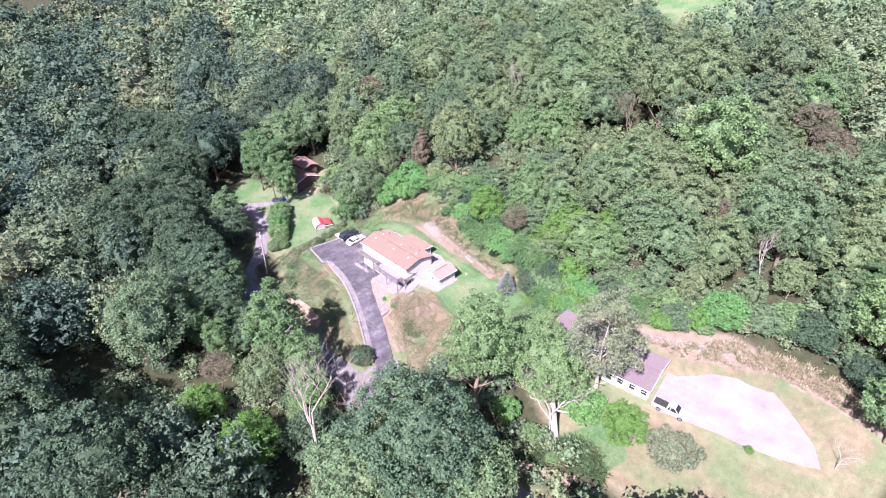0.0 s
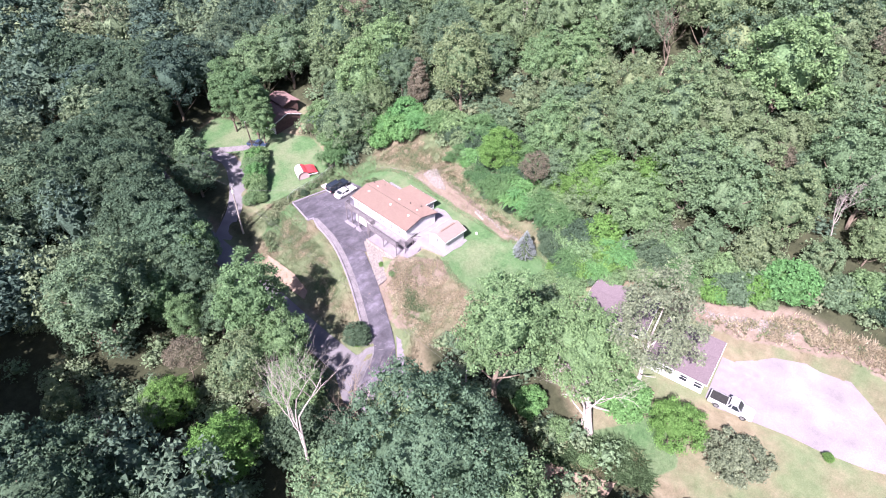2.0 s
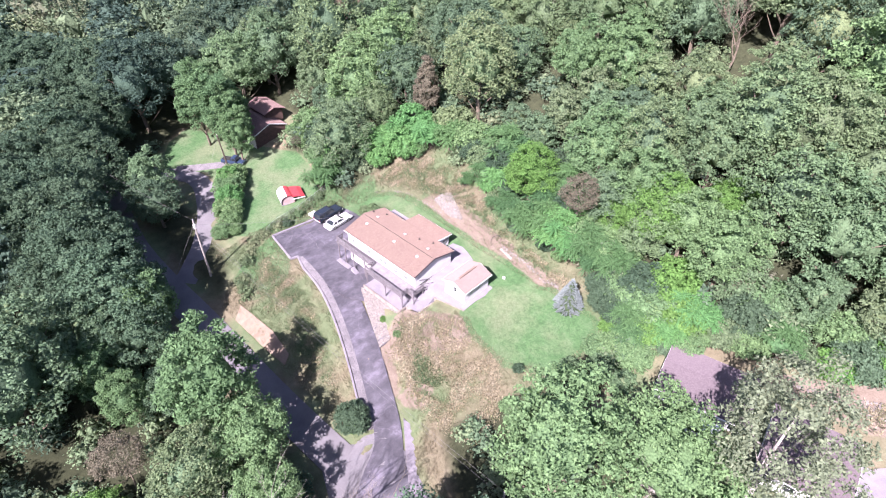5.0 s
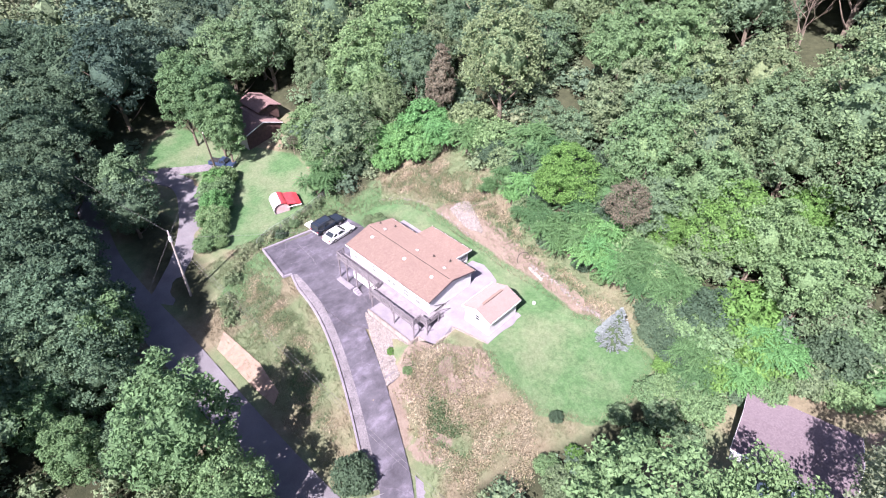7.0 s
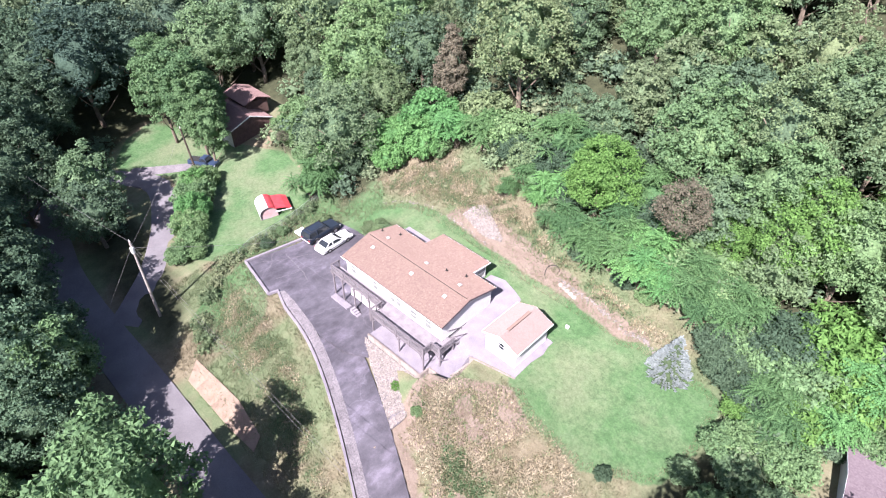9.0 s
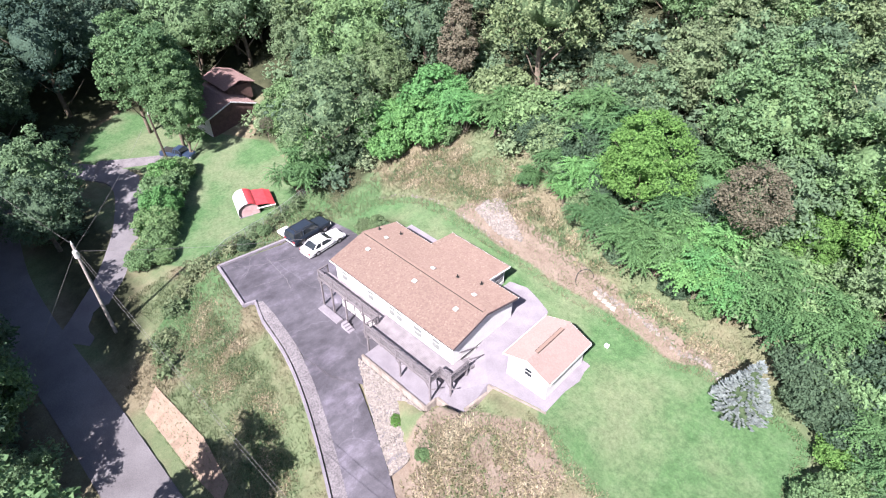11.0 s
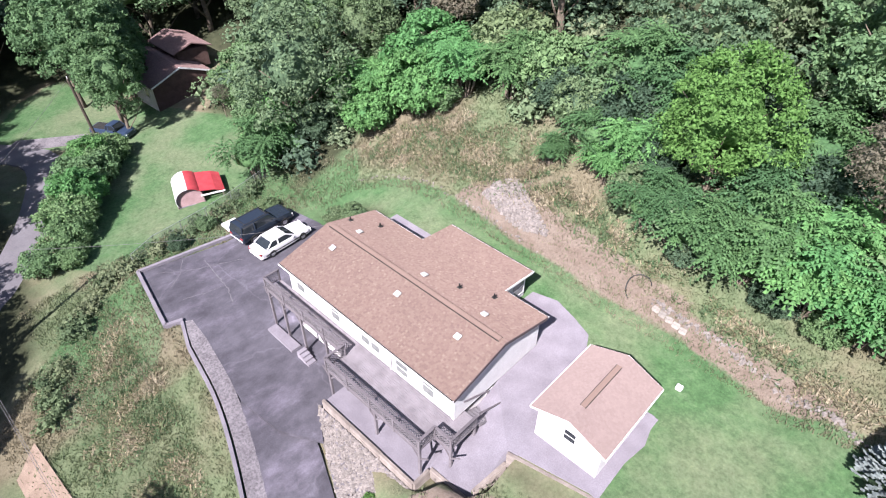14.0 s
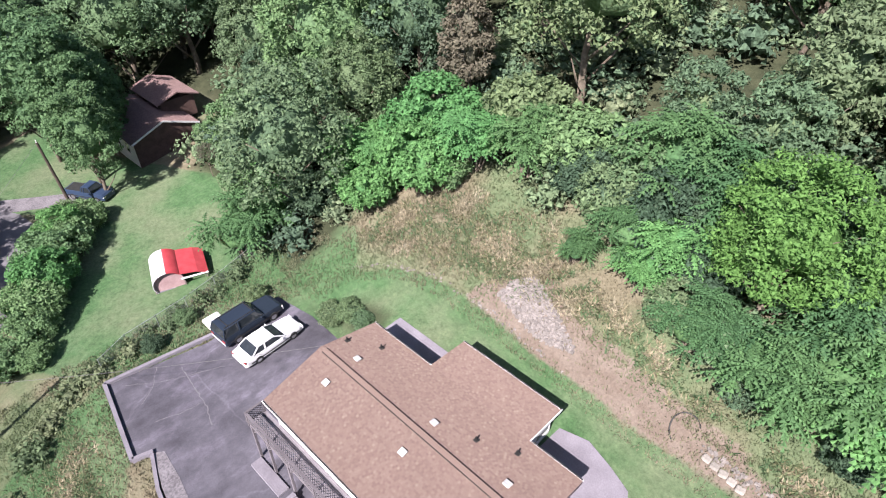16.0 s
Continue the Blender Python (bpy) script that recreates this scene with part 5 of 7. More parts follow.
part("end_wall", bm, M_PINKEND, shelter, "faded red rounded end wall")


def arch_skin(a0, a1, x0, x1, extra=None):
    bm = bmesh.new()
    pts = [(math.cos(a) * 1.3, 0.75 + math.sin(a) * 1.15) for a in np.linspace(a0, a1, 9)]
    if extra:
        pts = pts + extra if a1 > a0 else pts
    o = [[bm.verts.new((x, y, z)) for y, z in pts] for x in (x0, x1)]
    i_ = [[bm.verts.new((x, y * 0.96, z - 0.04)) for y, z in pts] for x in (x0, x1)]
    for s in (o, i_):
        for k in range(len(pts) - 1):
            bm.faces.new((s[0][k], s[0][k + 1], s[1][k + 1], s[1][k]))
    for e_ in (0, 1):
        for k in range(len(pts) - 1):
            bm.faces.new((o[e_][k], o[e_][k + 1], i_[e_][k + 1], i_[e_][k]))
    bmesh.ops.recalc_face_normals(bm, faces=bm.faces)
    return bm


part("roof", arch_skin(-0.55, math.pi * 0.5, -0.15, 3.4), M_WHITETARP, shelter, "white curved roof sheet")
part("roof", arch_skin(math.pi * 0.5, math.pi * 0.78, -0.15, 3.4, [(-2.4, 1.3), (-3.2, 0.95)]), M_REDTARP, shelter, "red roof sheet over a lean-to")
part("trim", boxes((-0.17, -0.1, -3.2, -1.0, 0.85, 1.0)), M_TRIM, shelter, "white eave board")
for x, y in ((0.0, -3.0), (3.2, -3.0), (0.0, 1.2), (3.2, 1.2), (0, -1.2), (3.2, -1.2)):
    part("post", boxes((x - 0.05, x + 0.05, y - 0.05, y + 0.05, -0.3, 0.95)), M_TIMBER, shelter)
part("floor", boxes((0, 3.3, -3.0, 1.15, -0.3, 0.06)), M_CONCRETE, shelter)

# ---- fence ----
M_FENCE = surface("galvanised_wire", (0.30, 0.33, 0.30), (0.40, 0.43, 0.40), 3, 30, 0.5, metal=0.5)
FENCE = [(-16.0, -4.6), (-16.9, -2.3), (-17.0, 0.2), (-17.2, 2.7), (-17.7, 5.5), (-18.2, 8.4), (-18.5, 11.0)]
fence = empty("fence", pose(0, 0, 0), "chain-link fence with thin green posts along the bank", "fence")
fz = [float(ground(x, y)[0]) for x, y in FENCE]
for (x, y), z in zip(FENCE, fz):
    bm = bmesh.new()
    tube(bm, [(x, y, z - 0.2), (x, y, z + 1.35)], [0.035, 0.035], 6)
    part("post", bm, M_FENCE, fence)
for i in range(len(FENCE) - 1):
    p, q = Vector((*FENCE[i], fz[i])), Vector((*FENCE[i + 1], fz[i + 1]))
    bm = bmesh.new()
    tube(bm, [p + Vector((0, 0, 1.3)), q + Vector((0, 0, 1.3))], [0.025, 0.025], 5)
    L = (q - p).length
    n = int(L / 0.16)
    for k in range(-8, n):
        for s in (0, 1):
            a0, a1 = max(0, k / n), min(1, (k + 8) / n)
            h0, h1 = (a0 * n - k) / 8 * 1.25, (a1 * n - k) / 8 * 1.25
            if a1 <= a0:
                continue
            if s:
                a0, a1 = 1 - a0, 1 - a1
            tube(bm, [p.lerp(q, a0) + Vector((0, 0, 0.04 + h0)), p.lerp(q, a1) + Vector((0, 0, 0.04 + h1))], [0.006, 0.006], 3)
    part("mesh_panel", bm, M_FENCE, fence, "wire mesh panel")

# ---- poles and wires ----
M_POLE = surface("weathered_pole", (0.21, 0.19, 0.17), (0.33, 0.30, 0.27), 2, 25, 0.85)
M_POLE_D = surface("dark_creosote_pole", (0.05, 0.04, 0.03), (0.09, 0.07, 0.055), 2, 25, 0.85)
M_WIRE = surface("wire", (0.13, 0.125, 0.125), (0.19, 0.18, 0.18), 4, 30, 0.6, bumpy=0)


def utility_pole(x, y, top, mat_, label, lean=(0, 0), transformer=False):
    z = float(ground(x, y)[0])
    e = empty("utility_pole", pose(0, 0, 0), label, "utility pole")
    bm = bmesh.new()
    tube(bm, [(x, y, z - 0.3), (x + lean[0] * 0.5, y + lean[1] * 0.5, (z + top) / 2), (x + lean[0], y + lean[1], top)], [0.17, 0.145, 0.12], 10)
    part("pole", bm, mat_, e)
    tx, ty = x + lean[0], y + lean[1]
    bm = bmesh.new()
    tube(bm, [(tx, ty, top - 0.05), (tx, ty, top + 0.28)], [0.05, 0.04], 8)
    part("insulator", bm, M_TRIM, e, "white porcelain insulator")
    if transformer:
        bm = bmesh.new()
        tube(bm, [(tx + 0.3, ty - 0.1, top - 1.35), (tx + 0.3, ty - 0.1, top - 1.28), (tx + 0.3, ty - 0.1, top - 0.6), (tx + 0.3, ty - 0.1, top - 0.5)], [0.16, 0.22, 0.22, 0.1], 12)
        part("transformer", bm, M_VENT, e, "pale grey cylindrical transformer")
    return tx, ty, top


def wire(p, q, sag, label="thin overhead utility wire", r=0.011):
    bm = bmesh.new()
    pts = [Vector(p).lerp(Vector(q), t) - Vector((0, 0, sag * 4 * t * (1 - t))) for t in np.linspace(0, 1, 14)]
    tube(bm, pts, [r] * 14, 4)
    return tagged(part("wire", bm, M_WIRE), label, "wire", group="overhead wires")


t1 = utility_pole(-15.6, -15.9, 6.6, M_POLE, "pale weathered wooden utility pole with a transformer beside the road", transformer=True)
t2 = utility_pole(-39.5, 1.9, 4.2, M_POLE_D, "dark leaning wooden utility pole beside the lane", lean=(-0.9, -0.3))
t3 = utility_pole(44.0, -15.5, 5.0, M_POLE, "weathered wooden utility pole beside the road")
wire(t1, (-60, -22, 6.5), 0.8)
wire(t1, t3, 1.2)
wire((t1[0], t1[1], t1[2] - 1.0), (t3[0], t3[1], t3[2] - 1.0), 1.3)
wire((t1[0], t1[1], t1[2] - 0.8), (-0.0, 5.2, 4.9), 0.5)
wire((t1[0], t1[1], t1[2] - 0.6), t2, 0.6)
wire((t1[0], t1[1], t1[2] - 0.7), (-13.5, -25, -4.5), 0.0, "taut grey guy wire")

# ---- neighbouring houses ----
far_z = -3.3
fh = empty("house", pose(0, 0, 0), "brick house with rust-coloured roof half hidden in trees", "house")
M_BRICK = surface("dark_brick", (0.085, 0.052, 0.045), (0.13, 0.08, 0.07), 1.5, 14, 0.9)
part("wall", gable_wall(-42.9, 10.3, 17.7, far_z - 0.5, -0.35, 1.05, 0.2), M_BRICK, fh, "brick gable wall")
part("wall", boxes((-52, -42.95, 10.3, 17.7, far_z - 0.5, -0.4)), M_TRIM, fh, "white side wall")
shingle_roof(fh, [(-52.5, 10.0, -0.3), (-42.5, 10.0, -0.3), (-42.5, 14.0, 1.2), (-52.5, 14.0, 1.2)], 11, M_SHINGLE_C)
shingle_roof(fh, [(-42.5, 18.0, -0.3), (-52.5, 18.0, -0.3), (-52.5, 14.0, 1.2), (-42.5, 14.0, 1.2)], 12, M_SHINGLE_C)
part("upper_wall", boxes((-52.4, -46.2, 15.6, 19.6, -1.0, 1.5)), M_BRICK, fh)
shingle_roof(fh, [(-53, 15.0, 1.5), (-45.8, 15.0, 1.5), (-45.8, 17.6, 2.4), (-53, 17.6, 2.4)], 13, M_SHINGLE_C)
shingle_roof(fh, [(-45.8, 20.2, 1.5), (-53, 20.2, 1.5), (-53, 17.6, 2.4), (-45.8, 17.6, 2.4)], 14, M_SHINGLE_C)
for y0, y1 in ((10.0, 14.0), (18.0, 14.0)):
    part("rake_board", prism([(-42.5, y0), (-42.46, y0), (-42.46, y1), (-42.5, y1)], lambda a_, b_: 1.05 - abs(b_ - 14) * 0.375, lambda a_, b_: 1.25 - abs(b_ - 14) * 0.375), M_TRIM, fh, "white rake board")
for x in (-50, -47.5, -45):
    window(fh, x, 10.3, -1.6, 0.9, 1.1, 'f', M_GLASS)


def plain_house(m, L, W, wall_h, rise, label, shingle, seed, windows=4):
    e = empty("house", m, label, "house")
    part("wall", gable_wall(-L / 2 + 0.3, -W / 2 + 0.3, W / 2 - 0.3, -0.6, wall_h, wall_h + rise - 0.1, 0.2), M_SIDING, e)
    part("wall", gable_wall(L / 2 - 0.5, -W / 2 + 0.3, W / 2 - 0.3, -0.6, wall_h, wall_h + rise - 0.1, 0.2), M_SIDING, e)
    part("wall", boxes((-L / 2 + 0.5, L / 2 - 0.5, -W / 2 + 0.3, -W / 2 + 0.5, -0.6, wall_h)), M_SIDING, e)
    part("wall", boxes((-L / 2 + 0.5, L / 2 - 0.5, W / 2 - 0.5, W / 2 - 0.3, -0.6, wall_h)), M_SIDING, e)
    shingle_roof(e, [(-L / 2, -W / 2, wall_h), (L / 2, -W / 2, wall_h), (L / 2, 0, wall_h + rise), (-L / 2, 0, wall_h + rise)], seed, shingle)
    shingle_roof(e, [(L / 2, W / 2, wall_h), (-L / 2, W / 2, wall_h), (-L / 2, 0, wall_h + rise), (L / 2, 0, wall_h + rise)], seed + 1, shingle)
    part("gutter", boxes((-L / 2, L / 2, -W / 2 - 0.1, -W / 2, wall_h - 0.12, wall_h)), M_TRIM, e, "white gutter")
    part("fascia", boxes((-L / 2, L / 2, W / 2, W / 2 + 0.04, wall_h - 0.16, wall_h - 0.03)), M_TRIM, e)
    for s in (-1, 1):
        for y0, y1 in ((-W / 2, 0), (W / 2, 0)):
            x = s * L / 2
            part("rake_board", prism([(x - 0.02, y0), (x + 0.05, y0), (x + 0.05, y1), (x - 0.02, y1)], lambda a_, b_: wall_h + rise - 0.15 - abs(b_) * rise * 2 / W, lambda a_, b_: wall_h + rise - 0.02 - abs(b_) * rise * 2 / W), M_TRIM, e, "white rake board")
    for k in range(windows):
        window(e, -L / 2 + L * (k + 0.7) / windows * 0.95, -W / 2 + 0.3, wall_h * 0.6, 1.0, 1.1, 'f', M_GLASS)
    return e


g2 = plain_house(pose(64.0, 8.35, 3.95, 0, 0, 8), 8.4, 9.2, 2.3, 0.9, "white garage with violet-brown shingle roof beside a gravel lot", M_SHINGLE_B, 21)
g3 = plain_house(pose(52.6, 10.3, 3.6, 0, 0, 11), 10.0, 8.0, 2.0, 0.9, "neighbouring house with violet-brown shingle roof under trees", M_SHINGLE_B, 25)
far_house = plain_house(pose(-14, 185, float(ground(-14, 185)[0]) + 0.3, 0, 0, 35), 22, 10, 3, 2.2, "large pale house on a distant grassy hill", M_SHINGLE_B, 29)
# ---- trees ----


def turned(a):
    return a / (np.linalg.norm(a, axis=-1, keepdims=True) + 1e-9)


def crown_radius(u, seed, amp=1.0):
    """Radius of a crown in the directions u: a handful of heavy boughs with hollows between them."""
    r = np.random.default_rng(int(seed * 7 + 3))
    bough = r.normal(size=(9, 3))
    bough[:, 2] = np.abs(bough[:, 2]) * 0.9 - 0.15
    bough = turned(bough)
    reach = r.uniform(0.75, 1.15, 9)
    near = smooth(0.50, 0.98, u @ bough.T) * reach[None, :]
    o = Vector((seed * 3.7, seed * 1.3, seed * 2.1))
    fine = np.array([noise.noise(Vector(q) * 2.6 + o) for q in u])
    return 0.74 + amp * (0.30 * near.max(1) + 0.20 * fine)


def crown_point(u, r, size, shape):
    """Points of the crown's surface for directions u and radii r."""
    rad, half = size
    p = u * r[:, None]
    t = np.clip((p[:, 2] + 1) / 2, 0, 1)
    k = 1.15 - 0.95 * t if shape == "cone" else 1.0 - 0.18 * (t - 0.4)
    low = np.where(p[:, 2] < 0, 0.85, 1.0)
    return np.column_stack([p[:, 0] * rad * k, p[:, 1] * rad * k, p[:, 2] * half * low])


def ico(sub):
    bm = bmesh.new()
    bmesh.ops.create_icosphere(bm, subdivisions=sub, radius=1.0)
    v = np.array([q.co[:] for q in bm.verts])
    f = np.array([[q.index for q in t.verts] for t in bm.faces])
    bm.free()
    return v, f


ICO1, ICO3 = ico(1), ico(3)
OCTA = np.array([(1, 0, 0), (-1, 0, 0), (0, 1, 0), (0, -1, 0), (0, 0, 1), (0, 0, -1)], float), np.array([(0, 2, 4), (2, 1, 4), (1, 3, 4), (3, 0, 4), (2, 0, 5), (1, 2, 5), (3, 1, 5), (0, 3, 5)])


def leafy_crown(rng, height, radius, base, cards, size, shape="round", seed=1.0, clumps=0, core=0.55):
    """A crown of leafy clumps on boughs. Returns the corners of its leaf sprays (triangles) and, as points
    and triangles, the dense foliage behind them: a knot in each clump and the mass in the middle."""
    half = (height - base) / 2
    n = clumps or max(40, int(24 * radius ** 1.25))
    i = np.arange(n) + 0.5
    z = 1 - 1.72 * i / n
    a = i * 2.399963 + rng.normal(size=n) * 0.22
    rr = np.sqrt(np.clip(1 - z * z, 0, 1))
    u = turned(np.column_stack([rr * np.cos(a), rr * np.sin(a), z]) + rng.normal(size=(n, 3)) * 0.05)
    mid = np.array([0, 0, base + half])
    c = crown_point(u, crown_radius(u, seed) * rng.uniform(0.76, 1.04, n), (radius, half), shape) + mid
    rc = radius * 2.2 / math.sqrt(n) * rng.uniform(0.7, 1.2, n)
    per = np.maximum(4, (cards * rc ** 2 / (rc ** 2).sum()).astype(int))
    w = np.repeat(np.arange(n), per)
    m = len(w)
    v = turned(turned(rng.normal(size=(m, 3))) + u[w] * 0.55 + np.array([0, 0, 0.55]))
    p = c[w] + v * (rc[w] * rng.uniform(0.6, 1.3, m))[:, None] * np.array([1.0, 1.0, 0.72])
    nrm = turned(v * 0.75 + rng.normal(size=(m, 3)) * 0.6 + np.array([0, 0, 0.35]))
    s1 = turned(np.cross(nrm, rng.normal(size=(m, 3))))
    s2 = np.cross(nrm, s1)
    s, wd = size * rng.uniform(0.65, 1.4, (m, 1)), rng.uniform(0.32, 0.55, (m, 1))
    q = np.stack([p - s1 * s * wd - s2 * s * 0.45, p + s1 * s * wd - s2 * s * 0.38 + nrm * s * 0.10, p + s2 * s * 0.85 - nrm * s * 0.22], 1).reshape(-1, 3)
    iv, jf = OCTA
    knots = c[:, None, :] + iv[None] * (rc * 0.48)[:, None, None] * rng.uniform(0.72, 1.18, (n, len(iv), 1)) * np.array([1.0, 1.0, 0.72])
    kf = (jf[None] + (np.arange(n) * len(iv))[:, None, None]).reshape(-1, 3)
    bv, bf = ICO3 if cards > 2000 else ICO1
    body = crown_point(bv, crown_radius(bv, seed) * core, (radius, half), shape) + mid
    return q, np.concatenate([knots.reshape(-1, 3), body]), np.concatenate([kf, bf + n * len(iv)])


def solid_mesh(name, v, f, material):
    me = bpy.data.meshes.new(name)
    me.vertices.add(len(v))
    me.vertices.foreach_set("co", np.asarray(v, np.float32).ravel())
    me.loops.add(f.size)
    me.loops.foreach_set("vertex_index", f.astype(np.int32).ravel())
    me.polygons.add(len(f))
    me.polygons.foreach_set("loop_start", np.arange(len(f), dtype=np.int32) * 3)
    me.polygons.foreach_set("use_smooth", [True] * len(f))
    me.materials.append(material)
    me.update()
    me.validate()
    return me


def cards_mesh(name, v, material, k=3):
    me = bpy.data.meshes.new(name)
    n = len(v) // k
    me.vertices.add(len(v))
    me.vertices.foreach_set("co", v.astype(np.float32).ravel())
    me.loops.add(len(v))
    me.loops.foreach_set("vertex_index", np.arange(len(v), dtype=np.int32))
    me.polygons.add(n)
    me.polygons.foreach_set("loop_start", np.arange(n, dtype=np.int32) * k)
    me.materials.append(material)
    me.update()
    me.validate()
    return me


def tree_proto(seed, height, radius, base, cards, size, leaf, name="tree", shape="round", trunk_r=0.22, lean=0.0, bark=None, body=True):
    rng = np.random.default_rng(seed)
    e = new(name)
    bm = bmesh.new()
    top = height * 0.8
    pts = [(lean * z * 0.5 + 0.25 * math.sin(z * 0.5 + seed), 0.2 * math.cos(z * 0.6 + seed), z) for z in np.linspace(-0.4, top, 7)]
    tube(bm, pts, [trunk_r * (1.25 - 1.1 * i / 6) for i in range(7)], 7)
    half = (height - base) / 2
    shear = lambda p: np.column_stack([p[:, 0] + lean * p[:, 2] * 0.5, p[:, 1], p[:, 2]])
    for i in range(9):
        z0 = base * 0.6 + (height - base) * 0.06 * i
        ang = i * 2.4
        c = Vector((lean * (z0 + 2.5) * 0.5 + math.cos(ang) * radius * 0.7, math.sin(ang) * radius * 0.7, z0 + half * 0.55))
        s = Vector((lean * z0 * 0.5, 0, z0))
        tube(bm, [s, s.lerp(c, 0.5) + Vector((0, 0, -0.2)), c], [trunk_r * 0.45, trunk_r * 0.3, trunk_r * 0.1], 5)
    part("trunk", bm, bark or M_BARK, e, smooth=True)
    q, kv, kf = leafy_crown(rng, height, radius, base, cards, size, shape, seed)
    crown = new("crown", cards_mesh("crown", shear(q), leaf))
    crown.parent = e
    if body:
        new("inner_foliage", solid_mesh("inner_foliage", shear(kv), kf, leaf)).parent = crown
    return e


def place(proto, x, y, rz, sc, label, category="tree", group="", dz=0.0):
    z = float(ground(x, y)[0]) - 0.1 + dz
    o = copy_thing(proto, Matrix.Translation((x, y, z)) @ Matrix.Rotation(rz, 4, 'Z') @ Matrix.Diagonal((sc, sc, sc * 1.0, 1)))
    return tagged(o, label, category, group)


def bare_tree(seed, height, spread, name="dead_tree", thick=0.2, wood=None):
    """A dead tree: forking grey limbs without leaves."""
    r = random.Random(seed)
    e = new(name)
    bm = bmesh.new()

    def limb(p, d, L, rad, depth):
        n = 4
        pts, q = [p], p.copy()
        for i in range(n):
            d = (d + Vector((r.uniform(-.18, .18), r.uniform(-.18, .18), 0.06))).normalized()
            q = q + d * L / n
            pts.append(q.copy())
        tube(bm, pts, [rad * (1 - 0.55 * i / n) for i in range(n + 1)], 5 if depth < 2 else 3)
        if depth >= 5:
            return
        for k in range(3):
            s = pts[r.choice((2, 3, 4))]
            a = r.uniform(0, 6.28)
            nd = (d * 0.9 + Vector((math.cos(a), math.sin(a), 0.25)) * spread).normalized()
            limb(s, nd, L * r.uniform(0.55, 0.78), rad * 0.52, depth + 1)

    limb(Vector((0, 0, -0.3)), Vector((0.05, 0, 1)), height * 0.45, thick, 0)
    part("trunk", bm, wood or M_DEADWOOD, e)
    return e


def frond_bush(seed, height, radius, lobes, rosettes, leaf, name="sumac_bush", frond=1.0):
    """A shrub of long feathery fronds in rosettes, like sumac."""
    r = np.random.default_rng(seed)
    e = new(name)
    bm = bmesh.new()
    base, half = height * 0.1, height * 0.45
    for i in range(lobes):
        c = (math.cos(i * 2.4) * radius * 0.6, math.sin(i * 2.4) * radius * 0.6, height * 0.7)
        tube(bm, [(c[0] * 0.2, c[1] * 0.2, -0.2), (c[0] * 0.6, c[1] * 0.6, c[2] * 0.6), c], [0.07, 0.05, 0.02], 5)
    part("trunk", bm, M_BARK, e)
    verts, faces = [], []
    u = r.normal(size=(rosettes, 3))
    u[:, 2] = abs(u[:, 2]) + 0.1
    u = turned(u)
    spots_ = crown_point(u, crown_radius(u, seed) * r.uniform(0.68, 1.14, rosettes), (radius, half), "round") + np.array([0, 0, base + half])
    up = np.array([0, 0, 1.0])
    for p, o in zip(spots_, u):
        n = r.integers(8, 12)
        a0 = r.uniform(0, 6.28)
        for j in range(n):
            a = a0 + 2 * math.pi * j / n + r.uniform(-0.25, 0.25)
            d = turned(np.array([math.cos(a), math.sin(a), r.uniform(0.1, 0.7)]) + o * 0.35)
            s = turned(np.cross(d, up))
            L, W = frond * r.uniform(0.75, 1.25), frond * 0.135
            # a drooping rib with pairs of leaflets swept towards its tip
            rib = [p + d * L * t - up * L * 0.5 * t * t for t in np.linspace(0.08, 1.0, 7)]
            k0 = len(verts)
            verts += rib
            for k in range(6):
                w = W * (0.6, 0.9, 1.0, 0.95, 0.75, 0.45)[k]
                tip = rib[k] + (rib[k + 1] - rib[k]) * 0.85 - up * w * 0.45
                verts += [tip + s * w, tip - s * w]
                faces += [(k0 + k, k0 + k + 1, k0 + 7 + 2 * k), (k0 + k + 1, k0 + k, k0 + 8 + 2 * k)]
    crown = new("crown", solid_mesh("crown", np.array(verts), np.array(faces), leaf))
    crown.data.polygons.foreach_set("use_smooth", [False] * len(faces))
    crown.parent = e
    bv, bf = ICO3
    body = crown_point(bv, crown_radius(bv, seed) * 0.66, (radius, half), "round") + np.array([0, 0, base + half])
    new("inner_foliage", solid_mesh("inner_foliage", body, bf, leaf)).parent = crown
    return e


def spruce(seed, height, radius, leaf, name="spruce"):
    r = np.random.default_rng(seed)
    e = new(name)
    bm = bmesh.new()
    tube(bm, [(0, 0, -0.2), (0, 0, height * 0.5), (0, 0, height)], [0.14, 0.08, 0.02], 7)
    part("trunk", bm, M_BARK, e)
    out = []
    z = 0.25
    while z < height:
        R = radius * (1 - z / height) + 0.12
        n = int(7 + R * 9)
        for j in range(n):
            a = r.uniform(0, 6.28)
            d = np.array([math.cos(a), math.sin(a), 0.1])
            s = np.array([-math.sin(a), math.cos(a), 0])
            for q in np.linspace(0.25, 1.0, max(3, int(R * 6))):
                p = np.array([0, 0, z]) + d * R * q + np.array([0, 0, r.uniform(-0.1, 0.1) + 0.12 * q * R])
                t = 0.15
                sg = s * r.uniform(0.5, 1) * t
                up = np.array([0, 0, 1]) * t * r.uniform(0.2, 0.6)
                out += [p - d * t, p + sg, p + d * t + up, p - sg]
        z += 0.24
    crown = new("crown", cards_mesh("crown", np.array(out), leaf, 4))
    crown.parent = e
    bm = bmesh.new()
    tube(bm, [(0, 0, 0.2), (0, 0, height * 0.95)], [radius * 0.72, 0.05], 9)
    part("inner_foliage", bm, M_CORE, crown)
    return e


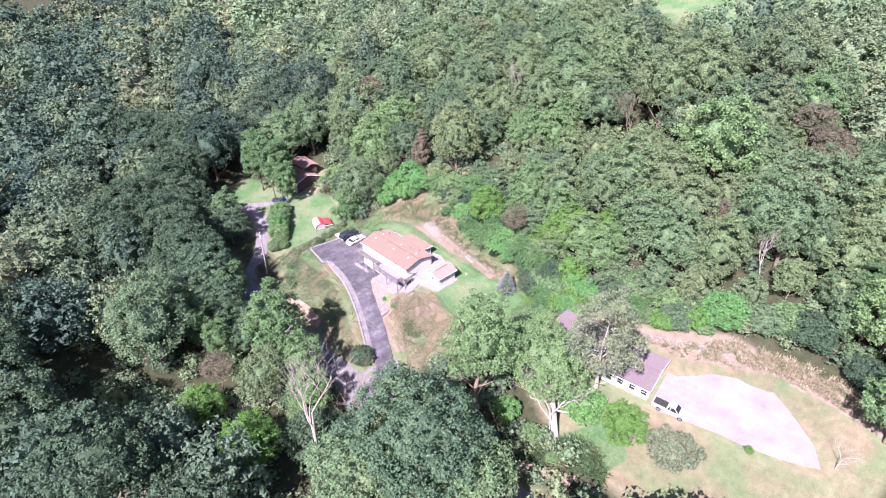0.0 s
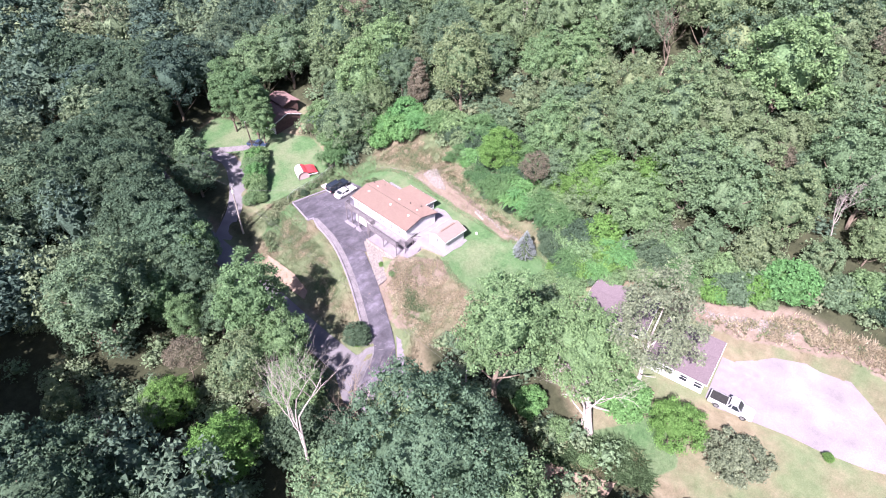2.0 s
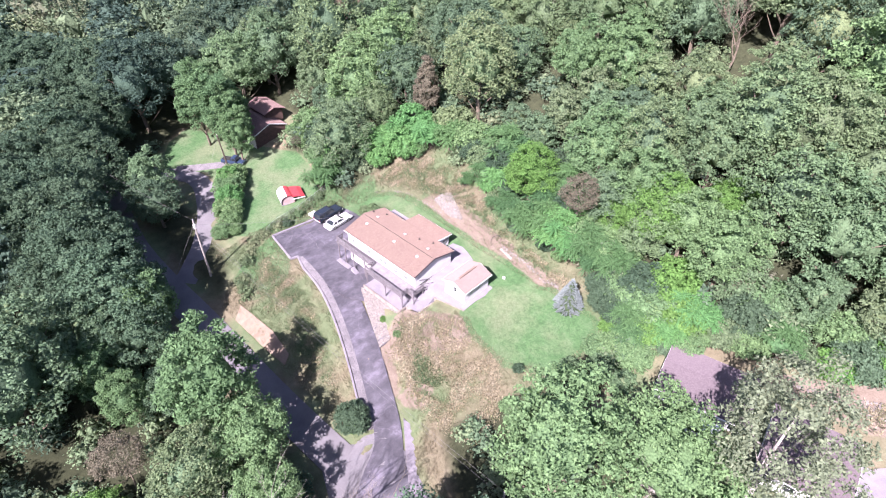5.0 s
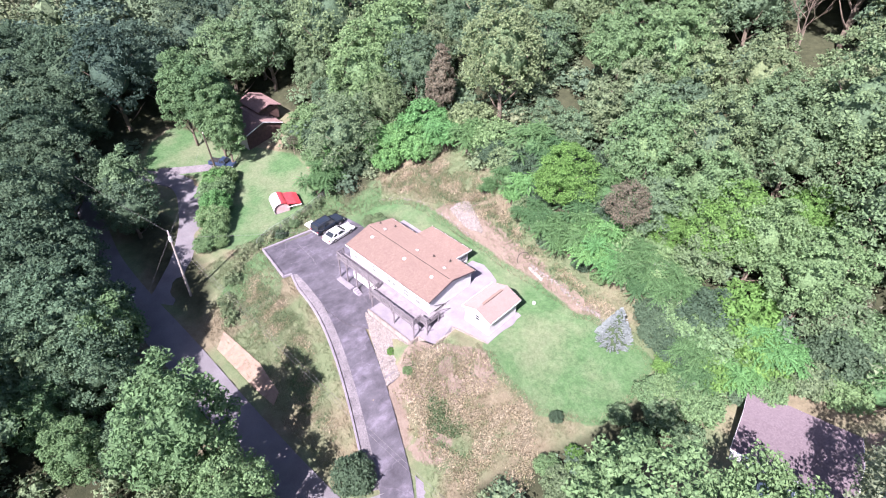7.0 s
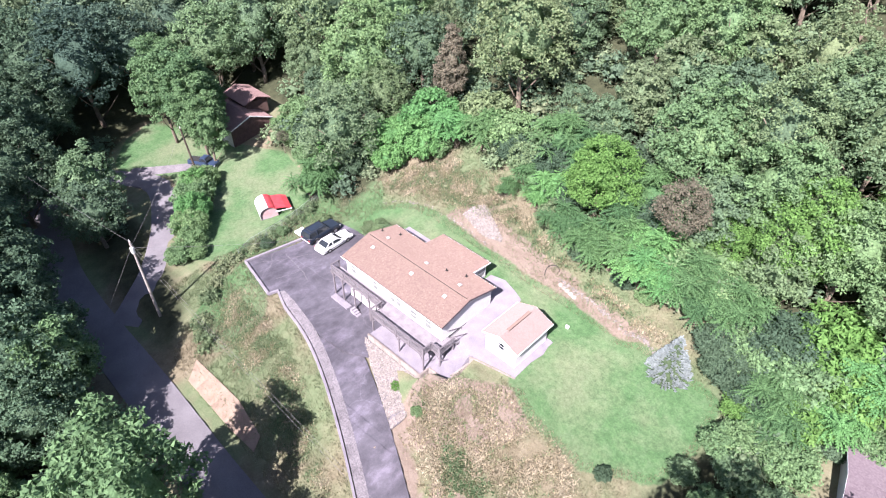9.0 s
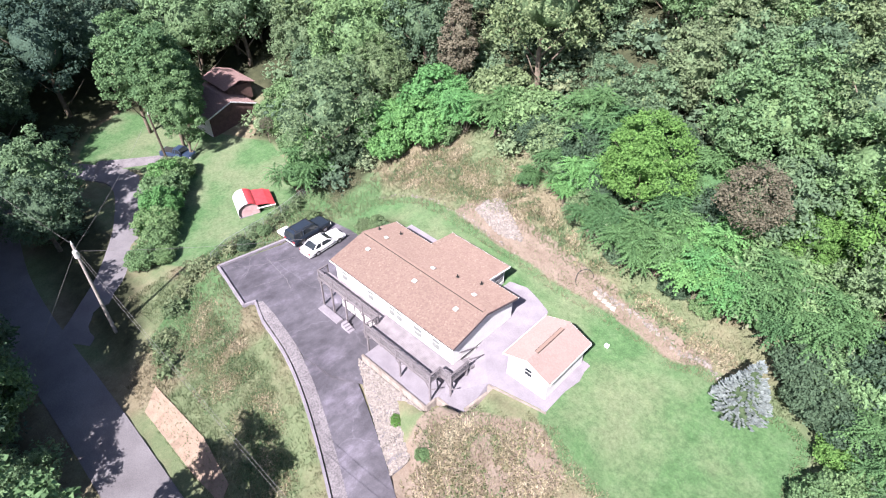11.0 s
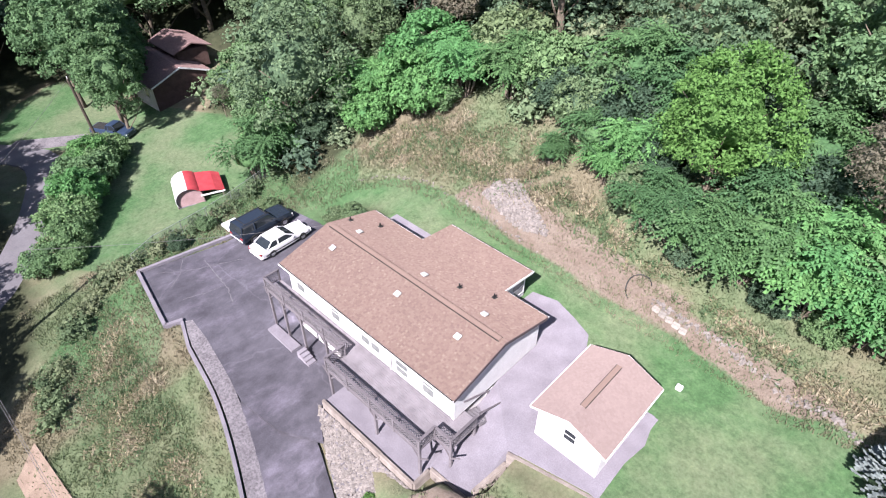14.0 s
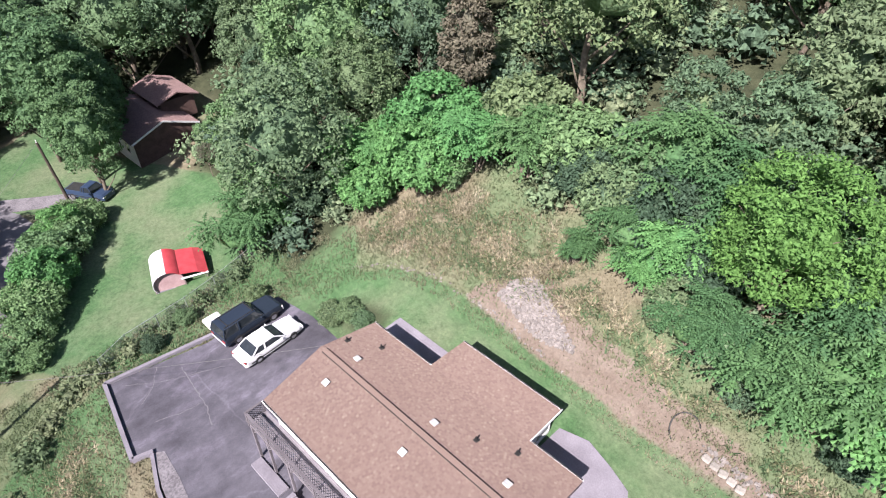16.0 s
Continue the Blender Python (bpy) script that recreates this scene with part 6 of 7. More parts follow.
PROTO = [tree_proto(10 + i, h, r, b, n, s, M_LEAF, trunk_r=0.28) for i, (h, r, b, n, s) in enumerate([
    (15, 5.4, 1.6, 8200, 0.24), (17, 5.2, 2.0, 8200, 0.24), (13, 5.2, 1.2, 7600, 0.23), (17, 5.8, 2.0, 9000, 0.245),
    (12, 4.5, 1.2, 6400, 0.22), (16, 4.9, 1.6, 7600, 0.235)])]
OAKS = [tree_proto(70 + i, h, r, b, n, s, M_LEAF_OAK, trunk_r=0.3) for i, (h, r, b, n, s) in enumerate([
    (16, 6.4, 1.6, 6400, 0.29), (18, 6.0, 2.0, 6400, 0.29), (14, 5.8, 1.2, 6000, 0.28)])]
KIND = {
    "bright": tree_proto(31, 15, 5.4, 1.6, 10500, 0.25, M_LEAF_FRESH, trunk_r=0.28),
    "broad": tree_proto(50, 15, 5.4, 1.6, 10500, 0.235, M_LEAF_TEAL, trunk_r=0.28),
    "yellow": tree_proto(32, 11, 4.4, 0.8, 12500, 0.175, M_LEAF_YELLOW, trunk_r=0.2),
    "dark": tree_proto(33, 17, 7.5, 2.0, 13500, 0.29, M_LEAF_DARK, trunk_r=0.35),
    "great_oak": tree_proto(52, 25, 10.4, 6.0, 19000, 0.29, M_LEAF_TEAL, trunk_r=0.5),
    "brown": tree_proto(34, 12.6, 3.3, 7.0, 6800, 0.17, M_LEAF_BROWN, trunk_r=0.13, body=False),
    "brown_cone": tree_proto(35, 13, 3.0, 1.0, 9000, 0.21, M_LEAF_BROWN, shape="cone", trunk_r=0.18),
    "poplar": tree_proto(36, 15, 3.6, 1.8, 8600, 0.24, M_LEAF_POPLAR, trunk_r=0.2),
    "tall": tree_proto(46, 26, 5.6, 9.0, 9500, 0.25, M_LEAF_FRESH, trunk_r=0.4),
    "tall_pale": tree_proto(47, 21.5, 7.4, 9.5, 13500, 0.25, M_LEAF_FRESH, trunk_r=0.62, lean=-0.76, bark=M_DEADWOOD),
    "young": tree_proto(48, 8.8, 2.7, 0.6, 4600, 0.22, M_LEAF, trunk_r=0.12),
    "grey": tree_proto(37, 15, 4.0, 4.0, 10500, 0.17, M_LEAF_GREY, trunk_r=0.2, body=False, bark=M_DEADWOOD),
    "bush": tree_proto(38, 3.0, 1.9, 0.1, 3600, 0.18, M_LEAF, name="shrub", trunk_r=0.06),
    "bush_fresh": tree_proto(49, 3.2, 2.1, 0.1, 4000, 0.18, M_LEAF_FRESH, name="shrub", trunk_r=0.06),
    "bush_bright": tree_proto(39, 4.6, 3.0, 0.1, 6800, 0.22, M_LEAF_BRIGHT, name="shrub", trunk_r=0.08),
    "bush_yellow": tree_proto(40, 2.6, 1.7, 0.1, 3200, 0.17, M_LEAF_YELLOW, name="shrub", trunk_r=0.06),
    "bush_dark": tree_proto(41, 4.2, 2.4, 0.1, 5200, 0.2, M_LEAF_DARK, name="shrub", trunk_r=0.08),
    "bush_grey": tree_proto(45, 6.0, 4.2, 0.1, 7000, 0.26, M_LEAF_GREY, name="shrub", trunk_r=0.1),
    "sumac": frond_bush(42, 4.2, 2.5, 14, 32, M_LEAF_BRIGHT, frond=1.5),
    "sumac_dark": frond_bush(43, 4.4, 2.7, 14, 32, M_LEAF_SUMAC, frond=1.5),
    "spruce_blue": spruce(44, 5.4, 2.1, M_LEAF_BLUE),
    "dead": bare_tree(51, 16, 0.42, thick=0.14),
    "dead_dark": bare_tree(57, 15, 0.6, thick=0.22, wood=M_BARK),
    "dead_small": bare_tree(53, 10, 0.7, thick=0.16),
}
KIND_LABEL = {
    "tall": "tall fresh green tree with a bare lower trunk", "tall_pale": "tall spreading green tree on a thick pale trunk", "young": "young green tree at the driveway corner", "dead_dark": "dark bare dead tree beside the road",
    "great_oak": "huge dark green oak standing over the road", "broad": "broad blue-green deciduous tree beside the road", "bright": "bright green broad deciduous tree", "yellow": "yellow-green dense maple tree at the wood's edge", "dark": "large dark green oak with broad crown",
    "brown": "small brown half-dead woodland tree", "brown_cone": "brown drying conifer in woodland", "poplar": "tall slender green leafy tree", "grey": "thin-leaved greyish tree with bare limbs",
    "bush_fresh": "fresh green leafy shrub on rough grass", "bush": "leafy green shrub on rough grass", "bush_bright": "bright green dense shrub on the bank", "bush_yellow": "small yellow-green shrub in grass", "bush_dark": "dense dark green leafy shrub",
    "bush_grey": "broad pale green leafy shrub", "sumac": "bright green sumac shrub with feathery leaves", "sumac_dark": "green sumac shrub with feathery leaves",
    "spruce_blue": "pale blue spruce at the lawn's edge", "dead": "bare dead tree with pale grey limbs", "dead_small": "slender bare grey dead tree"}
# kind, x, y, scale
PLANTED = [
    ("bright", -27.5, 27, 1.15), ("bright", -30, 36, 1.2), ("poplar", -47, 7.2, 1.15), ("poplar", -44.3, 6.4, 1.0), ("poplar", -48.5, 10, 0.8), ("poplar", -53, 5, 1.15), ("poplar", -60, 8, 1.05),
    ("dark", -38, -38, 1.15), ("dark", -15.5, -29.5, 0.92), ("dark", -25.5, -29.0, 0.95), ("dark", -36, -29.5, 1.0), ("dark", 21, -63, 1.25), ("dark", 6, -70, 1.2), ("dark", -8, -71, 1.15), ("dark", 34, -57, 0.95), ("dark", -21, -68, 1.1), ("bright", 52, 54, 1.45), ("bright", 61, 77, 1.1), ("brown", 64, 69, 1.15), ("brown", 70, 63, 1.1), ("brown", -50, 44, 1.2), ("young", 49.5, 22.5, 1.0), ("bush_fresh", 52, 24, 1.4), ("bush", 55, 22.8, 1.4), ("young", 57, 25.5, 1.0), ("bush_fresh", 61, 24.8, 1.3), ("young", 63.5, 27.5, 1.1), ("bush", 67, 29, 1.4), ("young", 72, 31, 1.0), ("bush_fresh", 79, 31.5, 1.5), ("young", 86, 33, 1.1), ("bush", 90.5, 30.5, 1.3), ("bush_fresh", 74, 29, 1.0), ("dark", -45, -20.5, 0.9), ("dark", -55.5, -20, 1.0), ("dark", -62, -13.5, 0.95), ("dark", -76, -6, 1.1), ("dark", -72, -18, 1.0), ("dark", -86, -13, 1.1), ("dark", -98, -18, 1.15), ("bush_fresh", 40, 8, 0.8), ("bush", 42, 6.5, 0.9), ("bush_fresh", 44.5, 9, 1.0), ("bush", 38.5, 4.2, 0.6), ("bush_fresh", 41.5, 3, 0.7), ("bush", 45, 5, 0.8), ("sumac_dark", 43, 11, 0.8), ("bright", 97.5, 20.5, 0.9), ("broad", -6, -30.8, 0.85), ("poplar", -9, -27.6, 0.95), ("yellow", 37.5, 25, 1.05), ("yellow", -34, 40, 0.9), ("young", 2, -56, 0.9), ("young", 12, -47, 0.9), ("dark", -52, -30, 0.95), ("broad", 3, -31.5, 0.6), ("poplar", 10.4, -28.6, 1.34), ("yellow", 25, -43.5, 1.0), ("yellow", 12, -45, 0.8),
    ("poplar", 1, -36, 0.75), ("dark", -30.5, -29.5, 1.0), ("dark", -20.5, -31, 1.0), ("broad", -11.5, -30.5, 1.15), ("bright", 17, -28.5, 0.85), ("bright", 24.5, -31, 0.7), ("poplar", -4, -37, 0.8), ("dark", -24, -35, 0.7), ("broad", -17, -31, 0.6), 
    ("brown_cone", -12, 30, 1.0), ("brown", 27, 20.8, 0.82), ("brown", 9, -40, 0.8), ("yellow", 17.2, 22.5, 0.95), ("dead", 34.6, -36.5, 1.8), ("dead_dark", 37.5, -28, 1.35), ("young", -39.7, -13.2, 1.35), ("poplar", -40.3, 5.6, 0.85), ("tall", 46.6, -12, 1.0), ("tall_pale", 59.4, -5.8, 0.86), ("great_oak", 49.6, -28.9, 0.98), ("grey", 61.0, 1.0, 1.4), ("bush_dark", 21.4, -17.0, 0.88), ("dead", 71, 38, 0.85), ("dead_small", 14, -57, 1.2),
    ("dead_small", 31, -23.2, 0.62), ("dead", 48.5, 34.3, 0.85), ("dead_small", 57.7, -5.4, 1.6), ("dead", -8, 60, 1.1),
    ("bush_yellow", 21.6, -17.3, 0.6), ("bush_yellow", 13.7, -4.7, 0.28), ("bush_yellow", 14.3, -5.3, 0.2), ("bush_fresh", 17.8, -5.8, 0.25), ("bush_yellow", 39.5, 11.5, 0.8), ("bush_fresh", 41.5, 9.5, 0.9), ("bush_yellow", 43.5, 12.5, 1.3), ("sumac", 45.5, 13.8, 0.9), ("bush_fresh", 48.8, 17.2, 0.9), ("sumac_dark", 41, 13.2, 0.9), ("bush_yellow", 84, 6.4, 0.36), ("bush", 8.0, -2.55, 0.17), ("bush", 9.9, -2.5, 0.17),
    ("bush", -6.6, 9.4, 0.55), ("bush", -5.2, 9.9, 0.55), ("bush", -3.6, 10.0, 0.42), ("sumac_dark", -19.4, 9.6, 1.2), ("bush_bright", -21, 13, 0.9), ("bush_fresh", -38, 17.5, 1.0), ("bush_fresh", -36.5, 20.5, 1.5), ("bush_fresh", -34, 16.5, 1.0), ("bush_dark", -30.5, 17.5, 1.0), ("bush", -32, 21, 1.7), ("bush_fresh", -27.5, 19.5, 1.4), ("bush_fresh", -28, 14.8, 0.9), ("bush_bright", -24, 17.5, 0.9), ("brown", -33.5, 14.2, 0.3), ("young", -36, 24.5, 1.0), ("young", -30, 25, 1.1),
    ("bush_bright", -13, 18.5, 0.95), ("bush_bright", -9.5, 21.5, 1.1), ("sumac", -6, 24.5, 1.2), ("sumac_dark", -1.5, 25.5, 1.1), ("bush_bright", -11, 25.5, 1.3), ("sumac", -16, 21, 1.3), ("sumac", -12.5, 21, 1.0), ("bush_fresh", -7.5, 22.2, 0.9),
    ("bush", -4, 28.5, 1.7), ("bush_fresh", 1.5, 27, 1.5), ("bush_dark", -17.5, 16, 0.95), ("bush_dark", 3.5, 25.0, 0.9), ("bush", 6.5, 24.5, 1.3), ("sumac_dark", 9, 22.5, 0.8), ("sumac", 12, 22.5, 1.0),
    ("sumac_dark", 6.3, 20.6, 0.5), ("sumac", 11, 20.8, 0.7), ("bush", 13.6, 19.8, 1.0), ("sumac_dark", 15.4, 19.0, 0.85), ("sumac_dark", 17.2, 18.8, 0.75), ("bush", 18.8, 18.0, 0.6), ("sumac_dark", 20.6, 18.4, 0.7), ("bush_dark", 14.2, 22.4, 0.9), ("bush_dark", 10, 24.5, 1.1), ("bush_dark", 13, 25, 0.9), ("sumac_dark", 21.4, 21, 1.1), ("bush_fresh", 30, 21, 1.5), ("bush_fresh", 34, 20.5, 1.4), ("sumac_dark", 12.5, 26.5, 1.2), ("sumac_dark", 15.5, 24.8, 1.1), ("sumac_dark", 9.5, 27.5, 1.3), ("young", 13.5, 29.5, 1.0), ("young", 8, 31, 0.9), ("bush_dark", 17.5, 27.5, 1.2), ("sumac_dark", 22.5, 25.5, 1.2), ("sumac_dark", 19.5, 24, 1.1), ("bush_dark", 24, 24, 1.1), ("young", 28, 24.5, 1.0), ("yellow", 31.8, 24.2, 0.62), ("bush", 7.5, 27, 1.5), ("sumac_dark", 19.5, 18.2, 1.0), ("sumac_dark", 22.2, 18.6, 0.85), ("sumac_dark", 22.8, 19.5, 1.15), ("sumac", 25.8, 18.4, 1.15), ("sumac", 27.4, 18.6, 1.2), ("sumac", 25, 21, 1.2),
    ("sumac", 28.8, 18.0, 1.0), ("sumac_dark", 32.2, 17.4, 0.9), ("sumac_dark", 30.5, 18.5, 1.2), ("bush_dark", 35.6, 15.4, 0.9), ("bush_dark", 37.0, 13.6, 0.85), ("bush_dark", 24.4, 17.6, 0.5), ("bush_fresh", 27.4, 17.4, 0.55),
    ("spruce_blue", 33.2, 11.4, 1.0), ("bush_yellow", 43, 19.5, 1.9), ("bush_fresh", 42.5, 15.5, 1.4), ("bush_yellow", 46, 16.5, 1.6), ("bush_dark", 40, 17.5, 1.2), ("bright", 33, 27, 0.85), ("bright", 40.5, 24.5, 0.8), ("bright", 46.5, 23, 0.85), ("bright", 24.5, 29, 0.9), ("young", 36.5, 22, 1.0), ("young", 29.5, 24.5, 1.1), ("young", 20.5, 36, 1.2), ("young", 16.5, 40, 1.2), ("bright", 10, 45, 0.9), ("young", 14.5, 34, 1.2), ("bright", 18, 46, 0.9), ("young", 24, 38, 1.2), ("dead_dark", 28.5, 60, 1.0), ("young", 19, 49, 1.3), ("young", 22, 45, 1.3), ("bright", 15, 53, 0.8), ("bush_yellow", 40, 19.5, 1.1), ("bush_yellow", 44.5, 18, 1.3), ("bush_dark", 39.5, 13.0, 0.8), ("bush_fresh", 38.5, 16, 1.2), ("sumac_dark", 35, 18, 1.1), ("sumac", 47, 17.5, 1.1),
    ("bush_dark", 24, -29, 1.2), ("bush", 28, -31.5, 1.5), ("bush_dark", 32.5, -30.5, 1.3), ("bush", 36.5, -33, 1.6), ("bush_dark", 30, -35, 1.7), ("bush", 26, -35, 1.6), ("bush_dark", 21, -31, 1.3), ("bush_dark", 40, -30, 1.2), ("bush_dark", 43, -15.5, 1.0), ("bush", 45.5, -17, 1.1), ("bush_fresh", 36.2, -4.2, 0.55), ("bush", 38.4, -4.8, 0.9), ("bush_fresh", 39.5, -2.6, 0.8), ("bush_yellow", 37.4, -1.6, 0.5), ("bush_dark", 33.9, 0.1, 0.28), ("bush_fresh", -26.5, -5.8, 1.05), ("bush_fresh", -22.3, -9.6, 0.75), ("bush_fresh", -21.2, -7.6, 0.55), ("bush_fresh", -34.2, -1.0, 1.1), ("bush_fresh", -36.9, 2.0, 0.85), ("bush_bright", -28, -5.9, 0.6), ("bush_bright", -29, -4.0, 0.85), ("bush_fresh", -32.5, -2.2, 1.2), ("bush_bright", -35.5, -0.6, 0.8), ("bush_fresh", -24.2, -6.9, 0.85), ("bush", -37.5, 0.6, 1.0),
    ("bush_dark", -14.8, -1.2, 0.32), ("bush", -15.8, 1.8, 0.4), ("bush", -13.6, 7.0, 0.4),
    ("bush_grey", 76, -0.6, 0.85), ("yellow", 68.5, -2.5, 0.75), ("bush_bright", 61, -1.5, 1.2), ("bush_fresh", 56, -8.5, 0.8), ("bush_fresh", 61.5, -9.6, 0.5), ("bush_bright", 50.5, -8.5, 0.8), ("bush", 46, -9.0, 1.1), ("bush_fresh", 63, -8.2, 0.45),
    ("bush", 46.5, 12.6, 0.7), ("bush_fresh", 48.5, 14.2, 0.9), ("bush", 51, 17.5, 1.2), ("bush_fresh", 54, 18.5, 1.1), ("sumac_dark", 56.5, 19.5, 1.0), ("bush_dark", 52, 20.5, 1.2), ("bush", 59.5, 20.5, 0.9), ("sumac", 63, 21.2, 0.8), ("bush_fresh", 68.5, 23.6, 0.7),
    ("bush", 64, 22, 1.5), ("bush_bright", 70, 27, 1.3), ("bush_yellow", 62, 20.5, 1.3), ("bush", 76, 29, 1.6), ("bush_dark", 83, 30, 1.4), ("bush_yellow", 66.5, 24, 1.4), ("bush_dark", 92, 27.5, 1.2),
    ("bright", 92, 33, 1.15), ("bright", 99, 27, 1.1), ("dead_small", 94, 12.5, 0.55)]
for kind, x, y, sc in PLANTED:
    place(KIND[kind], x, y, (x * 1.7 + y * 2.3) % 6.28, sc, KIND_LABEL[kind], "shrub" if ("bush" in kind or "sumac" in kind) else "tree", group="planted and wild " + ("shrubs" if ("bush" in kind or "sumac" in kind) else "trees"))


def open_ground(x, y, margin):
    for o in CLEAR:
        if area_dist(o, np.array([x]), np.array([y]))[0] < margin:
            return True
    p = np.array([x]), np.array([y])
    return (x > -64 and ribbon_level(ROAD_L, ROAD_Z, *p)[0][0] < 2.6 + margin) or ribbon_level(DRIVE_L, DRIVE_Z, *p)[0][0] < 2.5 + margin


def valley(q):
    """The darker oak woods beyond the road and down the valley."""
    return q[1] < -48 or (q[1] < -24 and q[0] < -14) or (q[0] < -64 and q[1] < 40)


SCRUB = [(-18.2, 11.5), (-17.6, 5), (-16.8, 0), (-16.0, -4.6), (-15.0, -8.5), (-12.5, -12.0), (-9.5, -14.0), (-6.8, -14.6)]
M_LEAF_SCRUB = leaf_material("leaf_scrub", [(0.0, (0.13, 0.185, 0.10)), (0.5, (0.18, 0.24, 0.13)), (1.0, (0.24, 0.27, 0.16))], by_tone=True, grain=5.0)
# kept low: the open corner at the foot of the driveway
FOOT = [(16, -24), (41, -24), (42, -40), (20, -38)]
BELT = [(-16, 12), (46, 12), (49, 24), (20, 28), (4, 29), (-16, 27)]
PIT = [(-14, -66), (10, -66), (22, -52), (30, -42), (14, -39), (-4, -46), (-14, -50)]
FIELD_EDGE = [(-12, 122), (22, 118), (42, 160), (-30, 160)]
DEAD_GAP = [(27, -44), (34, -33), (64, -47), (60, -66), (42, -58)]
HOUSE_VIEW = [(-41, 6), (-24, 0), (-21, 14), (-24, 21), (-40, 25)]
LANE_SIDE = [(-64, -1), (-40, -7), (-34, -15), (-64, -16)]
POLE_GAP = [(-32, -20), (-10, -19), (-10, -8), (-28, -5)]
SLOPE_EDGE = [(32, -18), (66, -15), (66, 4), (40, 6)]
rng = np.random.default_rng(5)
spots, far = [], []
gx, gy = np.meshgrid(np.arange(-330, 190, 8.4), np.arange(-110, 400, 8.4))
for x, y in zip(gx.ravel(), gy.ravel()):
    x, y = x + rng.uniform(-2.8, 2.8), y + rng.uniform(-2.8, 2.8)
    # the part of the country that the flight looks over
    if (x - 100) * 0.70 - (y + 75) * 0.71 > 6 or not (88 < math.degrees(math.atan2(y + 75, x - 100)) < 182):
        continue
    if math.hypot(x - 95, y + 70) > 330 or open_ground(x, y, 2.0) or inside(FOOT, np.array([x]), np.array([y]))[0] or inside(SLOPE_EDGE, np.array([x]), np.array([y]))[0] or inside(BELT, np.array([x]), np.array([y]))[0] or any(inside(o, np.array([x]), np.array([y]))[0] for o in (DEAD_GAP, PIT, FIELD_EDGE)) or inside(POLE_GAP, np.array([x]), np.array([y]))[0] or inside(HOUSE_VIEW, np.array([x]), np.array([y]))[0] or inside(LANE_SIDE, np.array([x]), np.array([y]))[0]:
        continue
    if y > 30 and rng.uniform() < 0.03:
        continue
    if any(math.hypot(x - px, y - py) < (3.0 if 'dead' in k else 2.8 + 1.9 * s) for k, px, py, s in PLANTED if 'bush' not in k and 'sumac' not in k):
        continue
    d = math.hypot(x - 8, y - 22) + (14 if y < -24 else 0)
    (spots if d < 85 else far).append((x, y, d))
spots.sort(key=lambda s: s[2])
# young mixed growth on the slope between the lower lot and the old woods
SLOPE_WOOD = [(46, 28), (56, 29), (70, 33), (82, 35), (92, 36), (101, 32), (101, 52), (60, 62), (42, 58), (40, 32)]
grown = [(x, y) for x, y, d in spots + far] + [(x, y) for k, x, y, sc in PLANTED if "bush" not in k and "sumac" not in k]
mixed = (PROTO[2], PROTO[4], PROTO[0], KIND["young"], KIND["poplar"], KIND["yellow"], KIND["brown"], PROTO[5], KIND["young"], KIND["grey"])
for x, y in rng.uniform((40, 27), (102, 64), (700, 2)):
    if inside(SLOPE_WOOD, np.array([x]), np.array([y]))[0] and min(math.hypot(x - a, y - b) for a, b in grown) > 4.3:
        grown.append((x, y))
        k = len(grown) % len(mixed)
        place(mixed[k], x, y, rng.uniform(0, 6.28), rng.uniform(0.9, 1.2) if k in (3, 8) else rng.uniform(0.6, 0.85), "thin brown half-dead tree among young woodland" if k == 6 else "leafy tree in young mixed woodland", "tree", group="woodland trees")
near_spots, far = spots[:155], far + spots[155:]
for x, y, d in near_spots:
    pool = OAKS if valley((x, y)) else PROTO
    k = rng.integers(len(pool))
    if -40 < y < -24 and -34 < x < 26:
        d = 0 if -8 < x < 9 else -1
    place(pool[k], x, y, rng.uniform(0, 6.28), rng.choice((0.5, 0.6, 0.7) if d == 0 else (0.7, 0.8, 0.9) if d == -1 else (0.7, 0.85, 0.95, 1.05, 1.15) if d < 50 else (0.75, 0.9, 1.0, 1.1, 1.25, 1.35)) * rng.uniform(0.92, 1.08), "leafy green deciduous tree in dense woodland", group="woodland trees")


def woods(name, spots, label, count, size, height=16, radius=5.8, base=1.0, clumps=30, material=None, sink=0.0):
    """A whole wood as one mesh, put together from a few crown shapes; each tree has a tone of its own."""
    protos = []
    for s in range(8):
        q, kv, kf = leafy_crown(np.random.default_rng(100 + s), height, radius, base, count, size, "round", 60 + s, clumps)
        protos.append(np.concatenate([q, kv[kf.ravel()]]))
    r = np.random.default_rng(77)
    xy = np.array([(s[0], s[1]) for s in spots])
    zs = np.concatenate([ground(xy[i:i + 500, 0], xy[i:i + 500, 1]) for i in range(0, len(xy), 500)])
    out, tone = [], []
    for (x, y), z in zip(xy, zs):
        p = protos[r.integers(8)]
        a, sc = r.uniform(0, 6.28), r.uniform(0.7, 1.35)
        c, s = math.cos(a) * sc, math.sin(a) * sc
        out.append(np.column_stack([p[:, 0] * c - p[:, 1] * s + x, p[:, 0] * s + p[:, 1] * c + y, p[:, 2] * (0.35 + 0.65 * sc) * r.uniform(0.78, 1.22) + z - sink]))
        tone.append(np.full(len(p), r.uniform(), np.float32))
    me = cards_mesh(name, np.concatenate(out), material or M_LEAF_WOOD)
    me.attributes.new("tone", 'FLOAT', 'POINT').data.foreach_set("value", np.concatenate(tone))
    return tagged(new(name, me), label, "forest", kind="stuff")


